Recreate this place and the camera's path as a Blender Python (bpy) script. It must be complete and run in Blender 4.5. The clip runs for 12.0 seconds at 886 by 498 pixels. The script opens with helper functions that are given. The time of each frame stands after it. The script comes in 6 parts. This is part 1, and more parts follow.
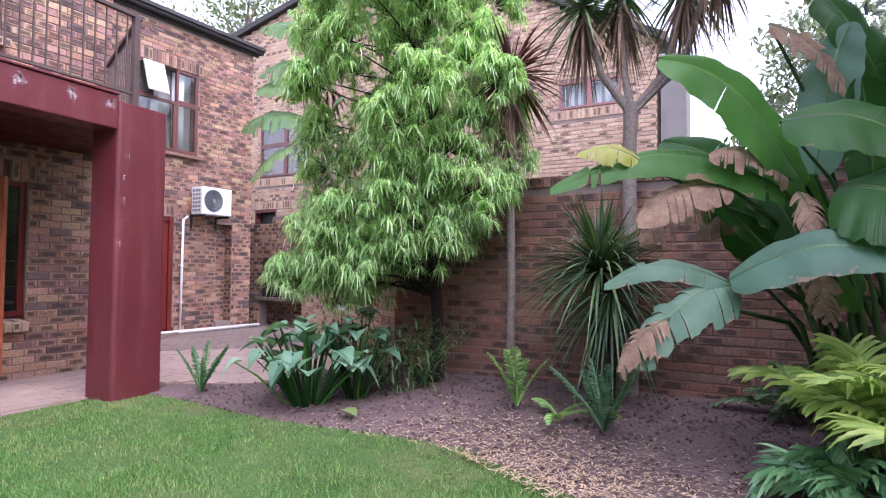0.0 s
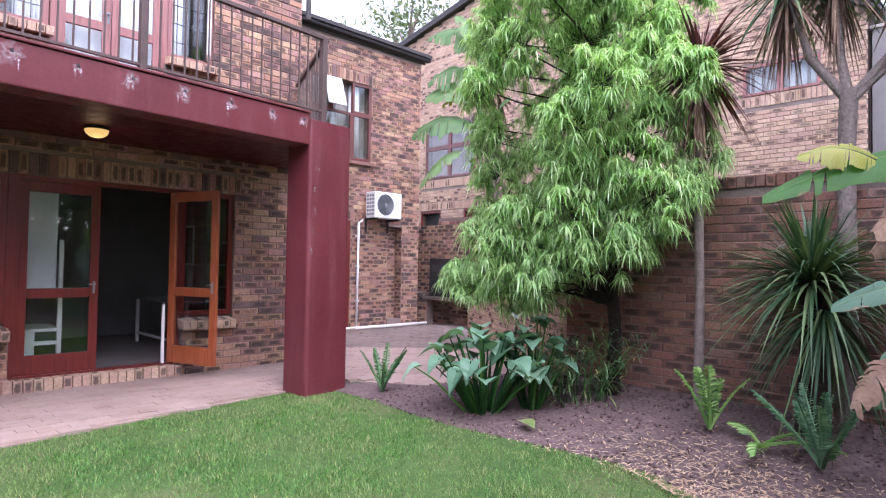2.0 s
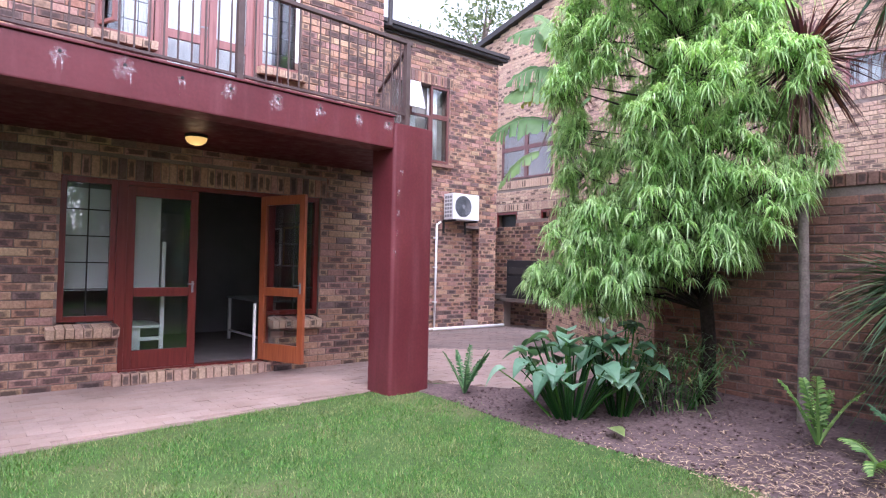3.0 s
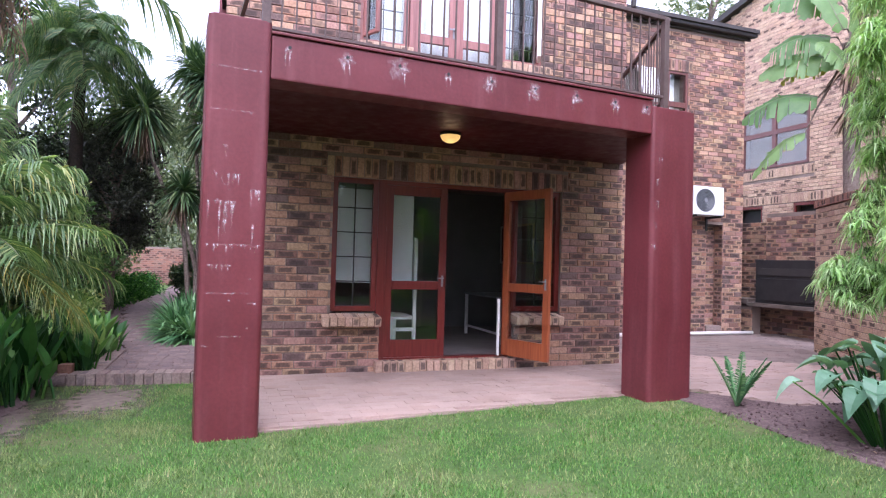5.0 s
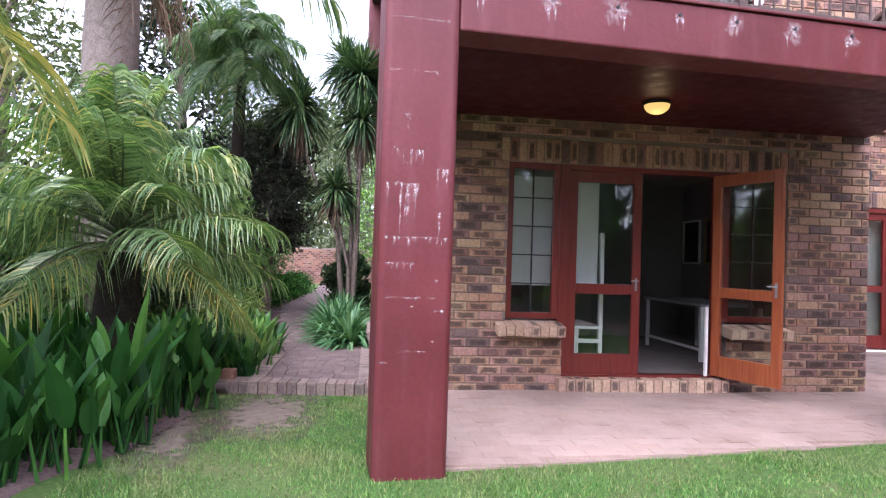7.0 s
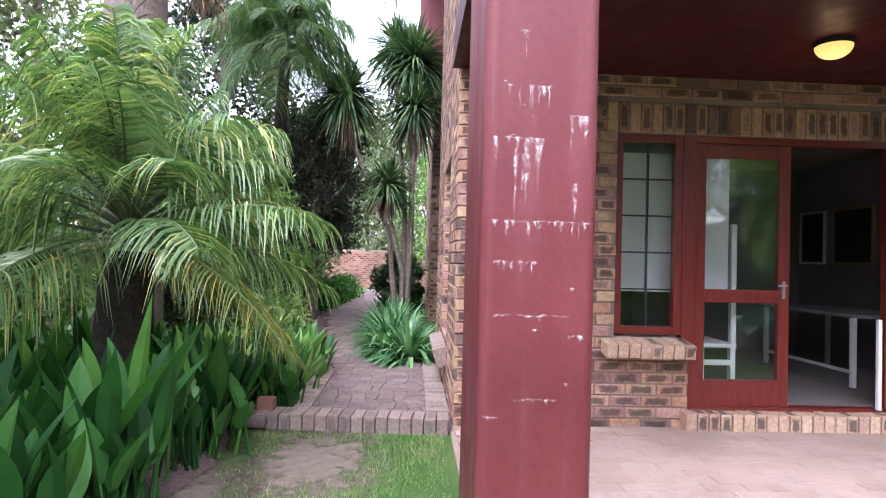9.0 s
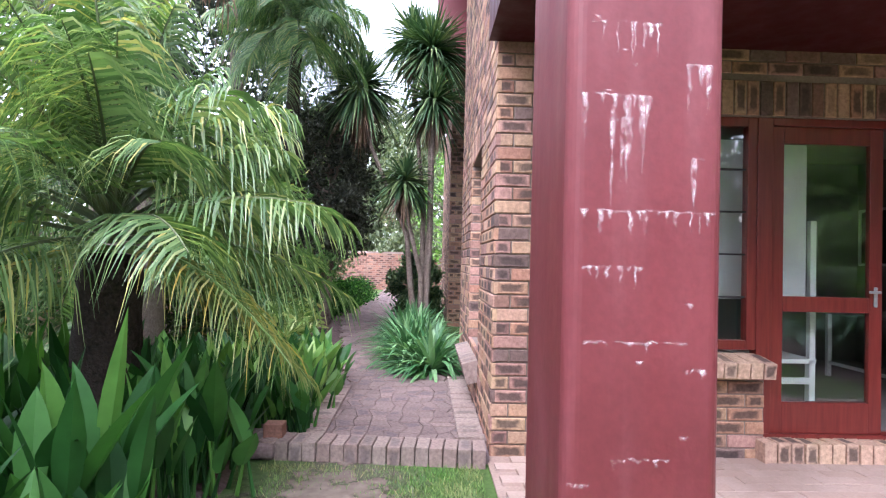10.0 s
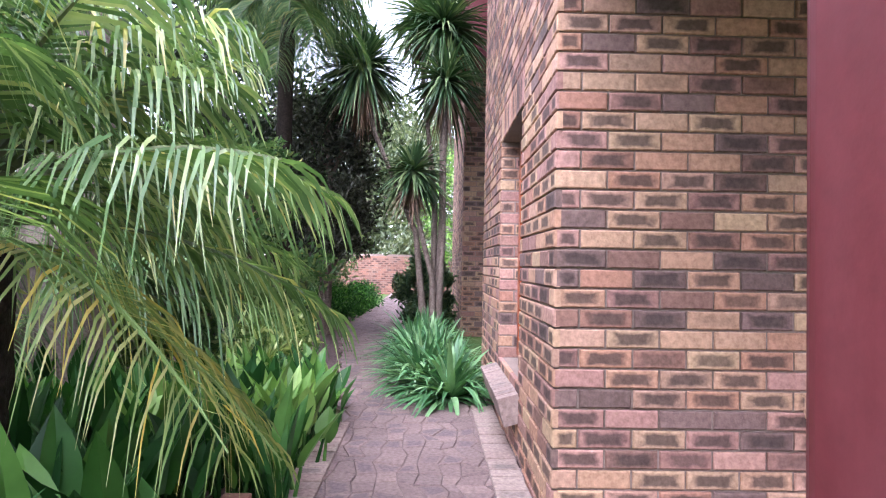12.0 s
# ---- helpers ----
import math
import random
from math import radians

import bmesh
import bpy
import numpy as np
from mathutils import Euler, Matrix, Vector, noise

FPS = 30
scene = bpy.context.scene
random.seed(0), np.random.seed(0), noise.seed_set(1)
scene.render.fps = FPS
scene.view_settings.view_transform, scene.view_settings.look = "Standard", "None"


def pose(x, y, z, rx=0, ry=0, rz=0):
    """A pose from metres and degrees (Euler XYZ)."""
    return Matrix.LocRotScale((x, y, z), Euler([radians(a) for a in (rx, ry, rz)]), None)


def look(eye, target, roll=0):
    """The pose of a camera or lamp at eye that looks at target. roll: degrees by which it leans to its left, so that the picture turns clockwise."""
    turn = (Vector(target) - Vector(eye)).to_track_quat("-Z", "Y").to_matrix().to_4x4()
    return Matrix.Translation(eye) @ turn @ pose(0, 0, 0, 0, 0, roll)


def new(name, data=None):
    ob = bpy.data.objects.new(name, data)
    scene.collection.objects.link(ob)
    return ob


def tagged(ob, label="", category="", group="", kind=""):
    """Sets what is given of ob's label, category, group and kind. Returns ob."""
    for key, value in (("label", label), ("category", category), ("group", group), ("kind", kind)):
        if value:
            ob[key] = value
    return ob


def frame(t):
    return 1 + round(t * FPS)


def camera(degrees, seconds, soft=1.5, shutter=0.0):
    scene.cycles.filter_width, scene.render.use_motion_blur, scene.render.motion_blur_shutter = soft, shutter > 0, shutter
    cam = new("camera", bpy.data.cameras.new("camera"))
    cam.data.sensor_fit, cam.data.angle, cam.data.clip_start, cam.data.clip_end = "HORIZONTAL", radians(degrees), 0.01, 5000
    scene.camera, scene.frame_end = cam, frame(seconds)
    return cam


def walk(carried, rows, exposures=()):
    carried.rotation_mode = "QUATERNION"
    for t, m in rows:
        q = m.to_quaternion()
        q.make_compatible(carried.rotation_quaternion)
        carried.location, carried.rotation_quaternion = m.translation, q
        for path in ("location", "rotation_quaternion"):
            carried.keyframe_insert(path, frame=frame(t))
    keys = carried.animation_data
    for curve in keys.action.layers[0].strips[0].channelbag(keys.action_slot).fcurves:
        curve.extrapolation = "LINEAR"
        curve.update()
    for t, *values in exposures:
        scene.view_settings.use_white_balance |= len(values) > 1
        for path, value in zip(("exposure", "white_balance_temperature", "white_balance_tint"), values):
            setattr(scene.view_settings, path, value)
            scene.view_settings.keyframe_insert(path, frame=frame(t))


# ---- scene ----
cam = camera(72.3, 12.0, soft=1.15)
PATH = [
    (0, (0.143, 0.248, 1.241), (-0.866, 1.973, 1.315), 0.5),
    (0.5, (0.098, 0.252, 1.277), (-1.014, 1.913, 1.343), 0.6),
    (1, (0.061, 0.25, 1.302), (-1.162, 1.831, 1.366), 0.7),
    (1.5, (0.003, 0.219, 1.33), (-1.313, 1.724, 1.388), 0.8),
    (2, (-0.056, 0.21, 1.347), (-1.468, 1.625, 1.402), 0.9),
    (2.5, (-0.1, 0.181, 1.363), (-1.595, 1.509, 1.415), 0.9),
    (2.7, (-0.119, 0.17, 1.361), (-1.645, 1.461, 1.414), 1.0),
    (4.3, (-0.295, -0.05, 1.287), (-2.059, 0.89, 1.339), 1.4),
    (4.5, (-0.351, -0.082, 1.276), (-2.151, 0.788, 1.326), 1.4),
    (5, (-0.576, -0.153, 1.273), (-2.466, 0.502, 1.318), 1.6),
    (5.5, (-0.79, -0.195, 1.265), (-2.726, 0.304, 1.305), 1.7),
    (6, (-1.054, -0.31, 1.243), (-3.016, 0.077, 1.283), 1.8),
    (6.5, (-1.323, -0.377, 1.24), (-3.298, -0.068, 1.277), 1.8),
    (7, (-1.652, -0.405, 1.236), (-3.638, -0.169, 1.272), 1.8),
    (7.2, (-1.76, -0.433, 1.235), (-3.747, -0.208, 1.271), 2.0),
    (8.8, (-2.763, -0.583, 1.198), (-4.759, -0.476, 1.243), 1.7),
    (9, (-2.887, -0.603, 1.207), (-4.884, -0.51, 1.247), 1.5),
    (9.5, (-3.181, -0.678, 1.211), (-5.179, -0.612, 1.254), 1.4),
    (10, (-3.499, -0.721, 1.214), (-5.498, -0.667, 1.258), 1.4),
    (10.5, (-3.829, -0.739, 1.214), (-5.828, -0.694, 1.259), 1.4),
    (11, (-4.15, -0.802, 1.203), (-6.149, -0.761, 1.252), 1.3),
    (11.5, (-4.409, -0.838, 1.206), (-6.408, -0.798, 1.256), 1.3),
    (12, (-4.723, -0.823, 1.191), (-6.722, -0.785, 1.246), 1.1),
]
walk(cam, [(t, look(eye, target, roll)) for t, eye, target, roll in PATH],
     [(0, 2.17, 5700, 30), (2.7, 2.2, 5650, 29), (5.5, 2.25, 5650, 28), (7.2, 2.47, 5750, 25), (9.5, 2.82, 5750, 21), (12, 2.94, 5700, 26)])


# ---- sky, sun, exposure ----
world = bpy.data.worlds.new("overcast")
scene.world = world
world.use_nodes = True
wn, wl = world.node_tree.nodes, world.node_tree.links
sky = wn.new("ShaderNodeTexSky")
sky.sky_type = "NISHITA"
sky.sun_disc = False
sky.sun_elevation, sky.sun_rotation = radians(58), radians(110)
sky.dust_density, sky.air_density = 1.5, 1.0
pale = wn.new("ShaderNodeHueSaturation")
pale.inputs["Saturation"].default_value = 0.3
wl.new(sky.outputs[0], pale.inputs["Color"])
wl.new(pale.outputs[0], wn["Background"].inputs[0])
wn["Background"].inputs[1].default_value = 0.15
sun = new("sun", bpy.data.lights.new("sun", "SUN"))
sun.data.energy, sun.data.angle, sun.data.color = 0.85, radians(70), (1.0, 0.96, 0.9)
sun.matrix_world = look((8, -4.5, 12.5), (0, 0, 0))


# ---- materials ----
def mat(name, rough=0.7, metal=0.0, spec=0.4):
    m = bpy.data.materials.new(name)
    m.use_nodes = True
    b = m.node_tree.nodes["Principled BSDF"]
    b.inputs["Roughness"].default_value, b.inputs["Metallic"].default_value = rough, metal
    b.inputs["Specular IOR Level"].default_value = spec
    return m, m.node_tree.nodes, m.node_tree.links, b


def node(ns, kind, **values):
    n = ns.new("ShaderNode" + kind)
    for k, v in values.items():
        n.inputs[k].default_value = v
    return n


def noise_tex(ns, ls, scale, detail=4.0, coord=None, rough=0.55):
    n = node(ns, "TexNoise", Scale=scale, Detail=detail, Roughness=rough)
    if coord is None:
        g = ns.new("ShaderNodeNewGeometry")
        coord = g.outputs["Position"]
    ls.new(coord, n.inputs["Vector"])
    return n.outputs["Fac"]


def ramp(ns, ls, fac, stops):
    r = ns.new("ShaderNodeValToRGB")
    e = r.color_ramp.elements
    while len(e) < len(stops):
        e.new(0.5)
    for k, (p, c) in enumerate(stops):
        e[k].position, e[k].color = p, (*c, 1) if len(c) == 3 else c
    ls.new(fac, r.inputs["Fac"])
    return r.outputs["Color"]


def mixed(ns, ls, fac, a, b, blend="MIX"):
    m = ns.new("ShaderNodeMix")
    m.data_type, m.blend_type = "RGBA", blend
    for sock, v in ((m.inputs[0], fac), (m.inputs[6], a), (m.inputs[7], b)):
        if hasattr(v, "links"):
            ls.new(v, sock)
        else:
            sock.default_value = v if isinstance(v, float) else (*v, 1)
    return m.outputs[2]


def sums(ns, ls, op, a, b, clamp=False):
    m = ns.new("ShaderNodeMath")
    m.operation, m.use_clamp = op, clamp
    for sock, v in zip(m.inputs, (a, b)):
        if hasattr(v, "links"):
            ls.new(v, sock)
        elif v is not None:
            sock.default_value = v
    return m.outputs[0]


def bump(ns, ls, b, height, strength=0.3, distance=0.01):
    n = node(ns, "Bump", Strength=strength, Distance=distance)
    ls.new(height, n.inputs["Height"])
    ls.new(n.outputs[0], b.inputs["Normal"])


def dice(ns, ls):
    """One random number for each piece, whether an object or an island of a mesh."""
    o, g = ns.new("ShaderNodeObjectInfo"), ns.new("ShaderNodeNewGeometry")
    t = sums(ns, ls, "ADD", o.outputs["Random"], g.outputs["Random Per Island"])
    return sums(ns, ls, "FRACT", t, None)


def speckled(name, dark, light, scale, rough=0.85, fine=60.0, strength=0.3, distance=0.004, stain=0.25, spec=0.3):
    """A matt surface with colour in two scales and fine relief."""
    m, ns, ls, b = mat(name, rough, 0, spec)
    c = ramp(ns, ls, noise_tex(ns, ls, scale, 6), [(0.3, dark), (0.7, light)])
    f = noise_tex(ns, ls, fine, 5)
    c = mixed(ns, ls, stain, c, ramp(ns, ls, f, [(0.3, tuple(v * 0.5 for v in dark)), (0.7, tuple(min(1, v * 1.25) for v in light))]))
    ls.new(c, b.inputs["Base Color"])
    bump(ns, ls, b, f, strength, distance)
    return m


def brick_mat(name, stops, core=(0.075, 0.055, 0.05), much=0.62, gain=1.0):
    m, ns, ls, b = mat(name, 0.88, 0, 0.25)
    r = dice(ns, ls)
    base = ramp(ns, ls, r, stops)
    uv = ns.new("ShaderNodeUVMap")
    sep = ns.new("ShaderNodeSeparateXYZ")
    ls.new(uv.outputs[0], sep.inputs[0])
    grain = noise_tex(ns, ls, 45, 5)
    wob = noise_tex(ns, ls, 17, 5)
    ax = sums(ns, ls, "ABSOLUTE", sums(ns, ls, "SUBTRACT", sep.outputs[0], 0.5), None)
    ay = sums(ns, ls, "ABSOLUTE", sums(ns, ls, "SUBTRACT", sep.outputs[1], 0.5), None)
    ax = sums(ns, ls, "MULTIPLY", ax, 2.5)
    ay = sums(ns, ls, "MULTIPLY", ay, 2.6)
    d = sums(ns, ls, "MAXIMUM", ax, ay)
    d = sums(ns, ls, "ADD", d, sums(ns, ls, "MULTIPLY", sums(ns, ls, "SUBTRACT", wob, 0.5), 1.1))
    r2 = sums(ns, ls, "FRACT", sums(ns, ls, "MULTIPLY", r, 17.3), None)
    inside = sums(ns, ls, "MULTIPLY", sums(ns, ls, "SUBTRACT", 1.06, d), 2.4, True)
    on = sums(ns, ls, "MULTIPLY", sums(ns, ls, "SUBTRACT", much + 0.06, r2), 7.0, True)
    k = sums(ns, ls, "MULTIPLY", inside, on)
    k = sums(ns, ls, "MULTIPLY", k, 0.82)
    c = mixed(ns, ls, k, base, core)
    c = mixed(ns, ls, 0.6, c, ramp(ns, ls, grain, [(0.28, (0.3, 0.28, 0.28)), (0.72, (1.08, 1.08, 1.08))]), "MULTIPLY")
    c = mixed(ns, ls, 0.55, c, ramp(ns, ls, noise_tex(ns, ls, 0.8, 4), [(0.3, (0.6, 0.58, 0.58)), (0.65, (1.0, 1.0, 1.0))]), "MULTIPLY")
    ls.new(c, b.inputs["Base Color"])
    bump(ns, ls, b, grain, 0.55, 0.006)
    return m


BRICK = brick_mat("flashed_brick", [(0.0, (0.50, 0.27, 0.18)), (0.2, (0.58, 0.38, 0.25)), (0.38, (0.52, 0.30, 0.25)), (0.55, (0.34, 0.19, 0.16)), (0.68, (0.60, 0.42, 0.26)), (0.8, (0.46, 0.24, 0.17)), (0.9, (0.17, 0.115, 0.10)), (1.0, (0.27, 0.18, 0.16))])
PLAIN_BRICK = brick_mat("buff_brick", [(0.0, (0.62, 0.42, 0.29)), (0.4, (0.7, 0.51, 0.365)), (0.7, (0.62, 0.42, 0.31)), (1.0, (0.53, 0.35, 0.27))], much=0.3)
RED_BRICK = brick_mat("red_brick", [(0.0, (0.30, 0.15, 0.11)), (0.4, (0.40, 0.21, 0.15)), (0.7, (0.25, 0.13, 0.10)), (1.0, (0.35, 0.22, 0.17))], much=0.5)
MORTAR = speckled("mortar", (0.17, 0.13, 0.11), (0.28, 0.22, 0.19), 3.0, 0.95)
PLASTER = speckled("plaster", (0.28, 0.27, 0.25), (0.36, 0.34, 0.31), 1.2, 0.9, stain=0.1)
# inner room walls, greyer and darker than PLASTER
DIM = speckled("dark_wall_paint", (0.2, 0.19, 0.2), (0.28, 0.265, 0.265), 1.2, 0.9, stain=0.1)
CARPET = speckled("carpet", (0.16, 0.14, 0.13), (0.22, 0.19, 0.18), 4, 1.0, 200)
CONCRETE = speckled("concrete", (0.36, 0.32, 0.29), (0.5, 0.45, 0.41), 2.0, 0.9)
PATH_JOINT = speckled("path_joint", (0.17, 0.13, 0.13), (0.25, 0.195, 0.19), 3, 0.95)
SLAB = speckled("sooty_slab", (0.09, 0.075, 0.065), (0.16, 0.125, 0.105), 3, 0.9)
SLATE = speckled("slate_plastic", (0.085, 0.095, 0.105), (0.12, 0.13, 0.14), 5, 0.5)
STUCCO = speckled("grey_stucco", (0.19, 0.175, 0.165), (0.27, 0.25, 0.235), 1.5, 0.9, stain=0.2)
SAND_JOINT = speckled("sandy_joint", (0.27, 0.19, 0.16), (0.35, 0.255, 0.215), 3, 0.95)
ROOF = speckled("roof", (0.035, 0.032, 0.032), (0.06, 0.055, 0.052), 2, 0.6)
WHITE = speckled("white_enamel", (0.72, 0.73, 0.72), (0.82, 0.82, 0.8), 2, 0.35, 30, 0.05, stain=0.08, spec=0.5)
PVC = speckled("white_plastic", (0.70, 0.68, 0.66), (0.82, 0.8, 0.78), 6, 0.4, 40, 0.05, stain=0.1)
DARK = speckled("black_metal", (0.02, 0.02, 0.021), (0.04, 0.038, 0.038), 5, 0.5)
GREY = speckled("grey_plastic", (0.2, 0.21, 0.22), (0.3, 0.31, 0.32), 5, 0.5)
RAIL = speckled("brown_steel_paint", (0.075, 0.05, 0.045), (0.12, 0.085, 0.075), 8, 0.5)
CURTAIN = speckled("curtain", (0.72, 0.72, 0.72), (0.85, 0.85, 0.85), 3, 0.95)
SOIL = speckled("soil", (0.10, 0.066, 0.064), (0.185, 0.128, 0.122), 2.2, 0.98, 30, 1.0, 0.03, 0.5)
BARK = speckled("bark", (0.10, 0.07, 0.055), (0.24, 0.19, 0.16), 14, 0.95, 50, 0.9, 0.02, 0.5)
PALE_BARK = speckled("pale_bark", (0.15, 0.115, 0.10), (0.29, 0.24, 0.21), 14, 0.95, 50, 0.8, 0.01, 0.4)
DARK_BARK = speckled("dark_bark", (0.012, 0.01, 0.008), (0.045, 0.032, 0.026), 14, 0.95, 50, 0.9, 0.02, 0.5)
DEAD = speckled("dead_leaf", (0.12, 0.07, 0.05), (0.30, 0.20, 0.135), 9, 0.9, 50, 0.3)
STRAW = speckled("straw", (0.30, 0.19, 0.11), (0.56, 0.42, 0.28), 9, 0.9, 50, 0.2)


def paint_mat(name, a, b_, worn, spec=0.4):
    """Oxblood wall paint over plaster, weathered in broad runs."""
    m, ns, ls, b = mat(name, 0.5, 0, spec)
    g = ns.new("ShaderNodeNewGeometry")
    mp = node(ns, "Mapping")
    mp.inputs["Scale"].default_value = (9, 9, 0.9)
    ls.new(g.outputs["Position"], mp.inputs["Vector"])
    runs = noise_tex(ns, ls, 1.0, 5, mp.outputs[0])
    c = ramp(ns, ls, noise_tex(ns, ls, 1.7, 5), [(0.3, a), (0.7, b_)])
    c = mixed(ns, ls, sums(ns, ls, "MULTIPLY", sums(ns, ls, "SUBTRACT", runs, 0.52), 2.2, True), c, worn)
    fine = noise_tex(ns, ls, 38, 6)
    c = mixed(ns, ls, 0.25, c, ramp(ns, ls, fine, [(0.3, (0.5, 0.5, 0.5)), (0.7, (1.2, 1.2, 1.2))]), "MULTIPLY")
    ls.new(c, b.inputs["Base Color"])
    ls.new(ramp(ns, ls, runs, [(0.3, (0.38, 0.38, 0.38)), (0.7, (0.62, 0.62, 0.62))]), b.inputs["Roughness"])
    bump(ns, ls, b, noise_tex(ns, ls, 16, 5), 0.25, 0.006)
    return m


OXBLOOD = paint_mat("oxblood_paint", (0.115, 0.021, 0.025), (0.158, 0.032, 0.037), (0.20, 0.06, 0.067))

# OXBLOOD darkened for the soffit: the slab's shade is put into the colour
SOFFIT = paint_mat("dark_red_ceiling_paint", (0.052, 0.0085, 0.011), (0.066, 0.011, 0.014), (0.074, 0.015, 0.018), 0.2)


def wood_mat(name, a, b_):
    m, ns, ls, b = mat(name, 0.32, 0, 0.5)
    g = ns.new("ShaderNodeNewGeometry")
    mp = node(ns, "Mapping")
    mp.inputs["Scale"].default_value = (40, 40, 3)
    ls.new(g.outputs["Position"], mp.inputs["Vector"])
    f = noise_tex(ns, ls, 1.0, 6, mp.outputs[0])
    ls.new(ramp(ns, ls, f, [(0.3, a), (0.7, b_)]), b.inputs["Base Color"])
    bump(ns, ls, b, f, 0.15, 0.002)
    return m


FRAME = wood_mat("stained_frame", (0.115, 0.014, 0.012), (0.17, 0.026, 0.02))
LEAF_WOOD = wood_mat("varnished_door", (0.24, 0.055, 0.02), (0.36, 0.10, 0.035))
COURT = wood_mat("weathered_frame", (0.10, 0.035, 0.03), (0.16, 0.06, 0.05))
FADED = wood_mat("faded_frame", (0.22, 0.085, 0.075), (0.32, 0.14, 0.12))


def glass_mat(name, tint=(0.9, 0.93, 0.92)):
    m, ns, ls, b = mat(name)
    ns.remove(b)
    t, g, x, f = ns.new("ShaderNodeBsdfTransparent"), ns.new("ShaderNodeBsdfGlossy"), ns.new("ShaderNodeMixShader"), ns.new("ShaderNodeLayerWeight")
    t.inputs[0].default_value, g.inputs["Roughness"].default_value, f.inputs[0].default_value = (*tint, 1), 0.015, 0.5
    edge = sums(ns, ls, "POWER", f.outputs["Facing"], 4.0)
    ls.new(sums(ns, ls, "ADD", sums(ns, ls, "MULTIPLY", edge, 0.9), 0.06, True), x.inputs[0])
    ls.new(t.outputs[0], x.inputs[1])
    ls.new(g.outputs[0], x.inputs[2])
    ls.new(x.outputs[0], ns["Material Output"].inputs[0])
    return m


GLASS = glass_mat("window_glass")


def lime_mat():
    """White lime bloom, thin at its edges and broken, so that the paint shows through."""
    m, ns, ls, b = mat("lime_bloom", 0.9)
    ls.new(ramp(ns, ls, noise_tex(ns, ls, 40), [(0.3, (0.5, 0.36, 0.38)), (0.7, (0.8, 0.74, 0.75))]), b.inputs["Base Color"])
    uv, sep = ns.new("ShaderNodeUVMap"), ns.new("ShaderNodeSeparateXYZ")
    ls.new(uv.outputs[0], sep.inputs[0])
    edge = sums(ns, ls, "SUBTRACT", 1.0, sums(ns, ls, "ABSOLUTE", sep.outputs[0], None))
    tail = sums(ns, ls, "MULTIPLY", sums(ns, ls, "SUBTRACT", 1.0, sep.outputs[1]), 1.6, True)
    f = noise_tex(ns, ls, 30, 8, rough=0.72)
    f = sums(ns, ls, "MULTIPLY", sums(ns, ls, "SUBTRACT", f, 0.4), 3.4, True)
    k = sums(ns, ls, "MULTIPLY", sums(ns, ls, "MULTIPLY", edge, 1.3, True), tail)
    ls.new(sums(ns, ls, "MULTIPLY", sums(ns, ls, "MULTIPLY", k, f), 0.8, True), b.inputs["Alpha"])
    return m


LIME = lime_mat()


def leaf_mat(name, stops, thin=0.3, rough=0.42, spec=0.4):
    """Leaves: a colour for each leaf, mottled, with light coming through."""
    m, ns, ls, b = mat(name, rough, 0, spec)
    c = ramp(ns, ls, dice(ns, ls), stops)
    c = mixed(ns, ls, 0.6, c, ramp(ns, ls, noise_tex(ns, ls, 7, 4), [(0.3, (0.55, 0.6, 0.5)), (0.7, (1.15, 1.12, 1.05))]), "MULTIPLY")
    ls.new(c, b.inputs["Base Color"])
    t, x = ns.new("ShaderNodeBsdfTranslucent"), ns.new("ShaderNodeMixShader")
    warm = mixed(ns, ls, 1.0, c, (1.2, 1.3, 0.6), "MULTIPLY")
    ls.new(warm, t.inputs[0])
    x.inputs[0].default_value = thin
    ls.new(b.outputs[0], x.inputs[1])
    ls.new(t.outputs[0], x.inputs[2])
    ls.new(x.outputs[0], ns["Material Output"].inputs[0])
    return m


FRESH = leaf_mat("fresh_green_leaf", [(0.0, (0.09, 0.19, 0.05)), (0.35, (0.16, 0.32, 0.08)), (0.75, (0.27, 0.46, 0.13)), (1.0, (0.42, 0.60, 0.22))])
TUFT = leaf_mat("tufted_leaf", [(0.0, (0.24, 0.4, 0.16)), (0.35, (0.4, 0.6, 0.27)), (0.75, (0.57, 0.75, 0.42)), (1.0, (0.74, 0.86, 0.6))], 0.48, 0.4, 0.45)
PALM = leaf_mat("palm_leaf", [(0.0, (0.05, 0.11, 0.045)), (0.4, (0.10, 0.195, 0.08)), (0.8, (0.18, 0.28, 0.12)), (0.95, (0.28, 0.34, 0.15)), (1.0, (0.42, 0.38, 0.14))], 0.35)
DATE = leaf_mat("date_palm_leaf", [(0.0, (0.07, 0.145, 0.055)), (0.4, (0.135, 0.24, 0.095)), (0.75, (0.25, 0.37, 0.16)), (0.93, (0.42, 0.49, 0.24)), (1.0, (0.62, 0.54, 0.2))], 0.38, 0.32, 0.55)
YELLOW_PALM = leaf_mat("yellowing_palm_leaf", [(0.0, (0.14, 0.24, 0.08)), (0.5, (0.3, 0.37, 0.14)), (0.8, (0.52, 0.5, 0.22)), (1.0, (0.70, 0.52, 0.12))])
CANNA = leaf_mat("lily_leaf", [(0.0, (0.014, 0.062, 0.016)), (0.5, (0.03, 0.112, 0.027)), (0.85, (0.07, 0.2, 0.044)), (1.0, (0.17, 0.36, 0.08))], 0.3, 0.45, 0.3)
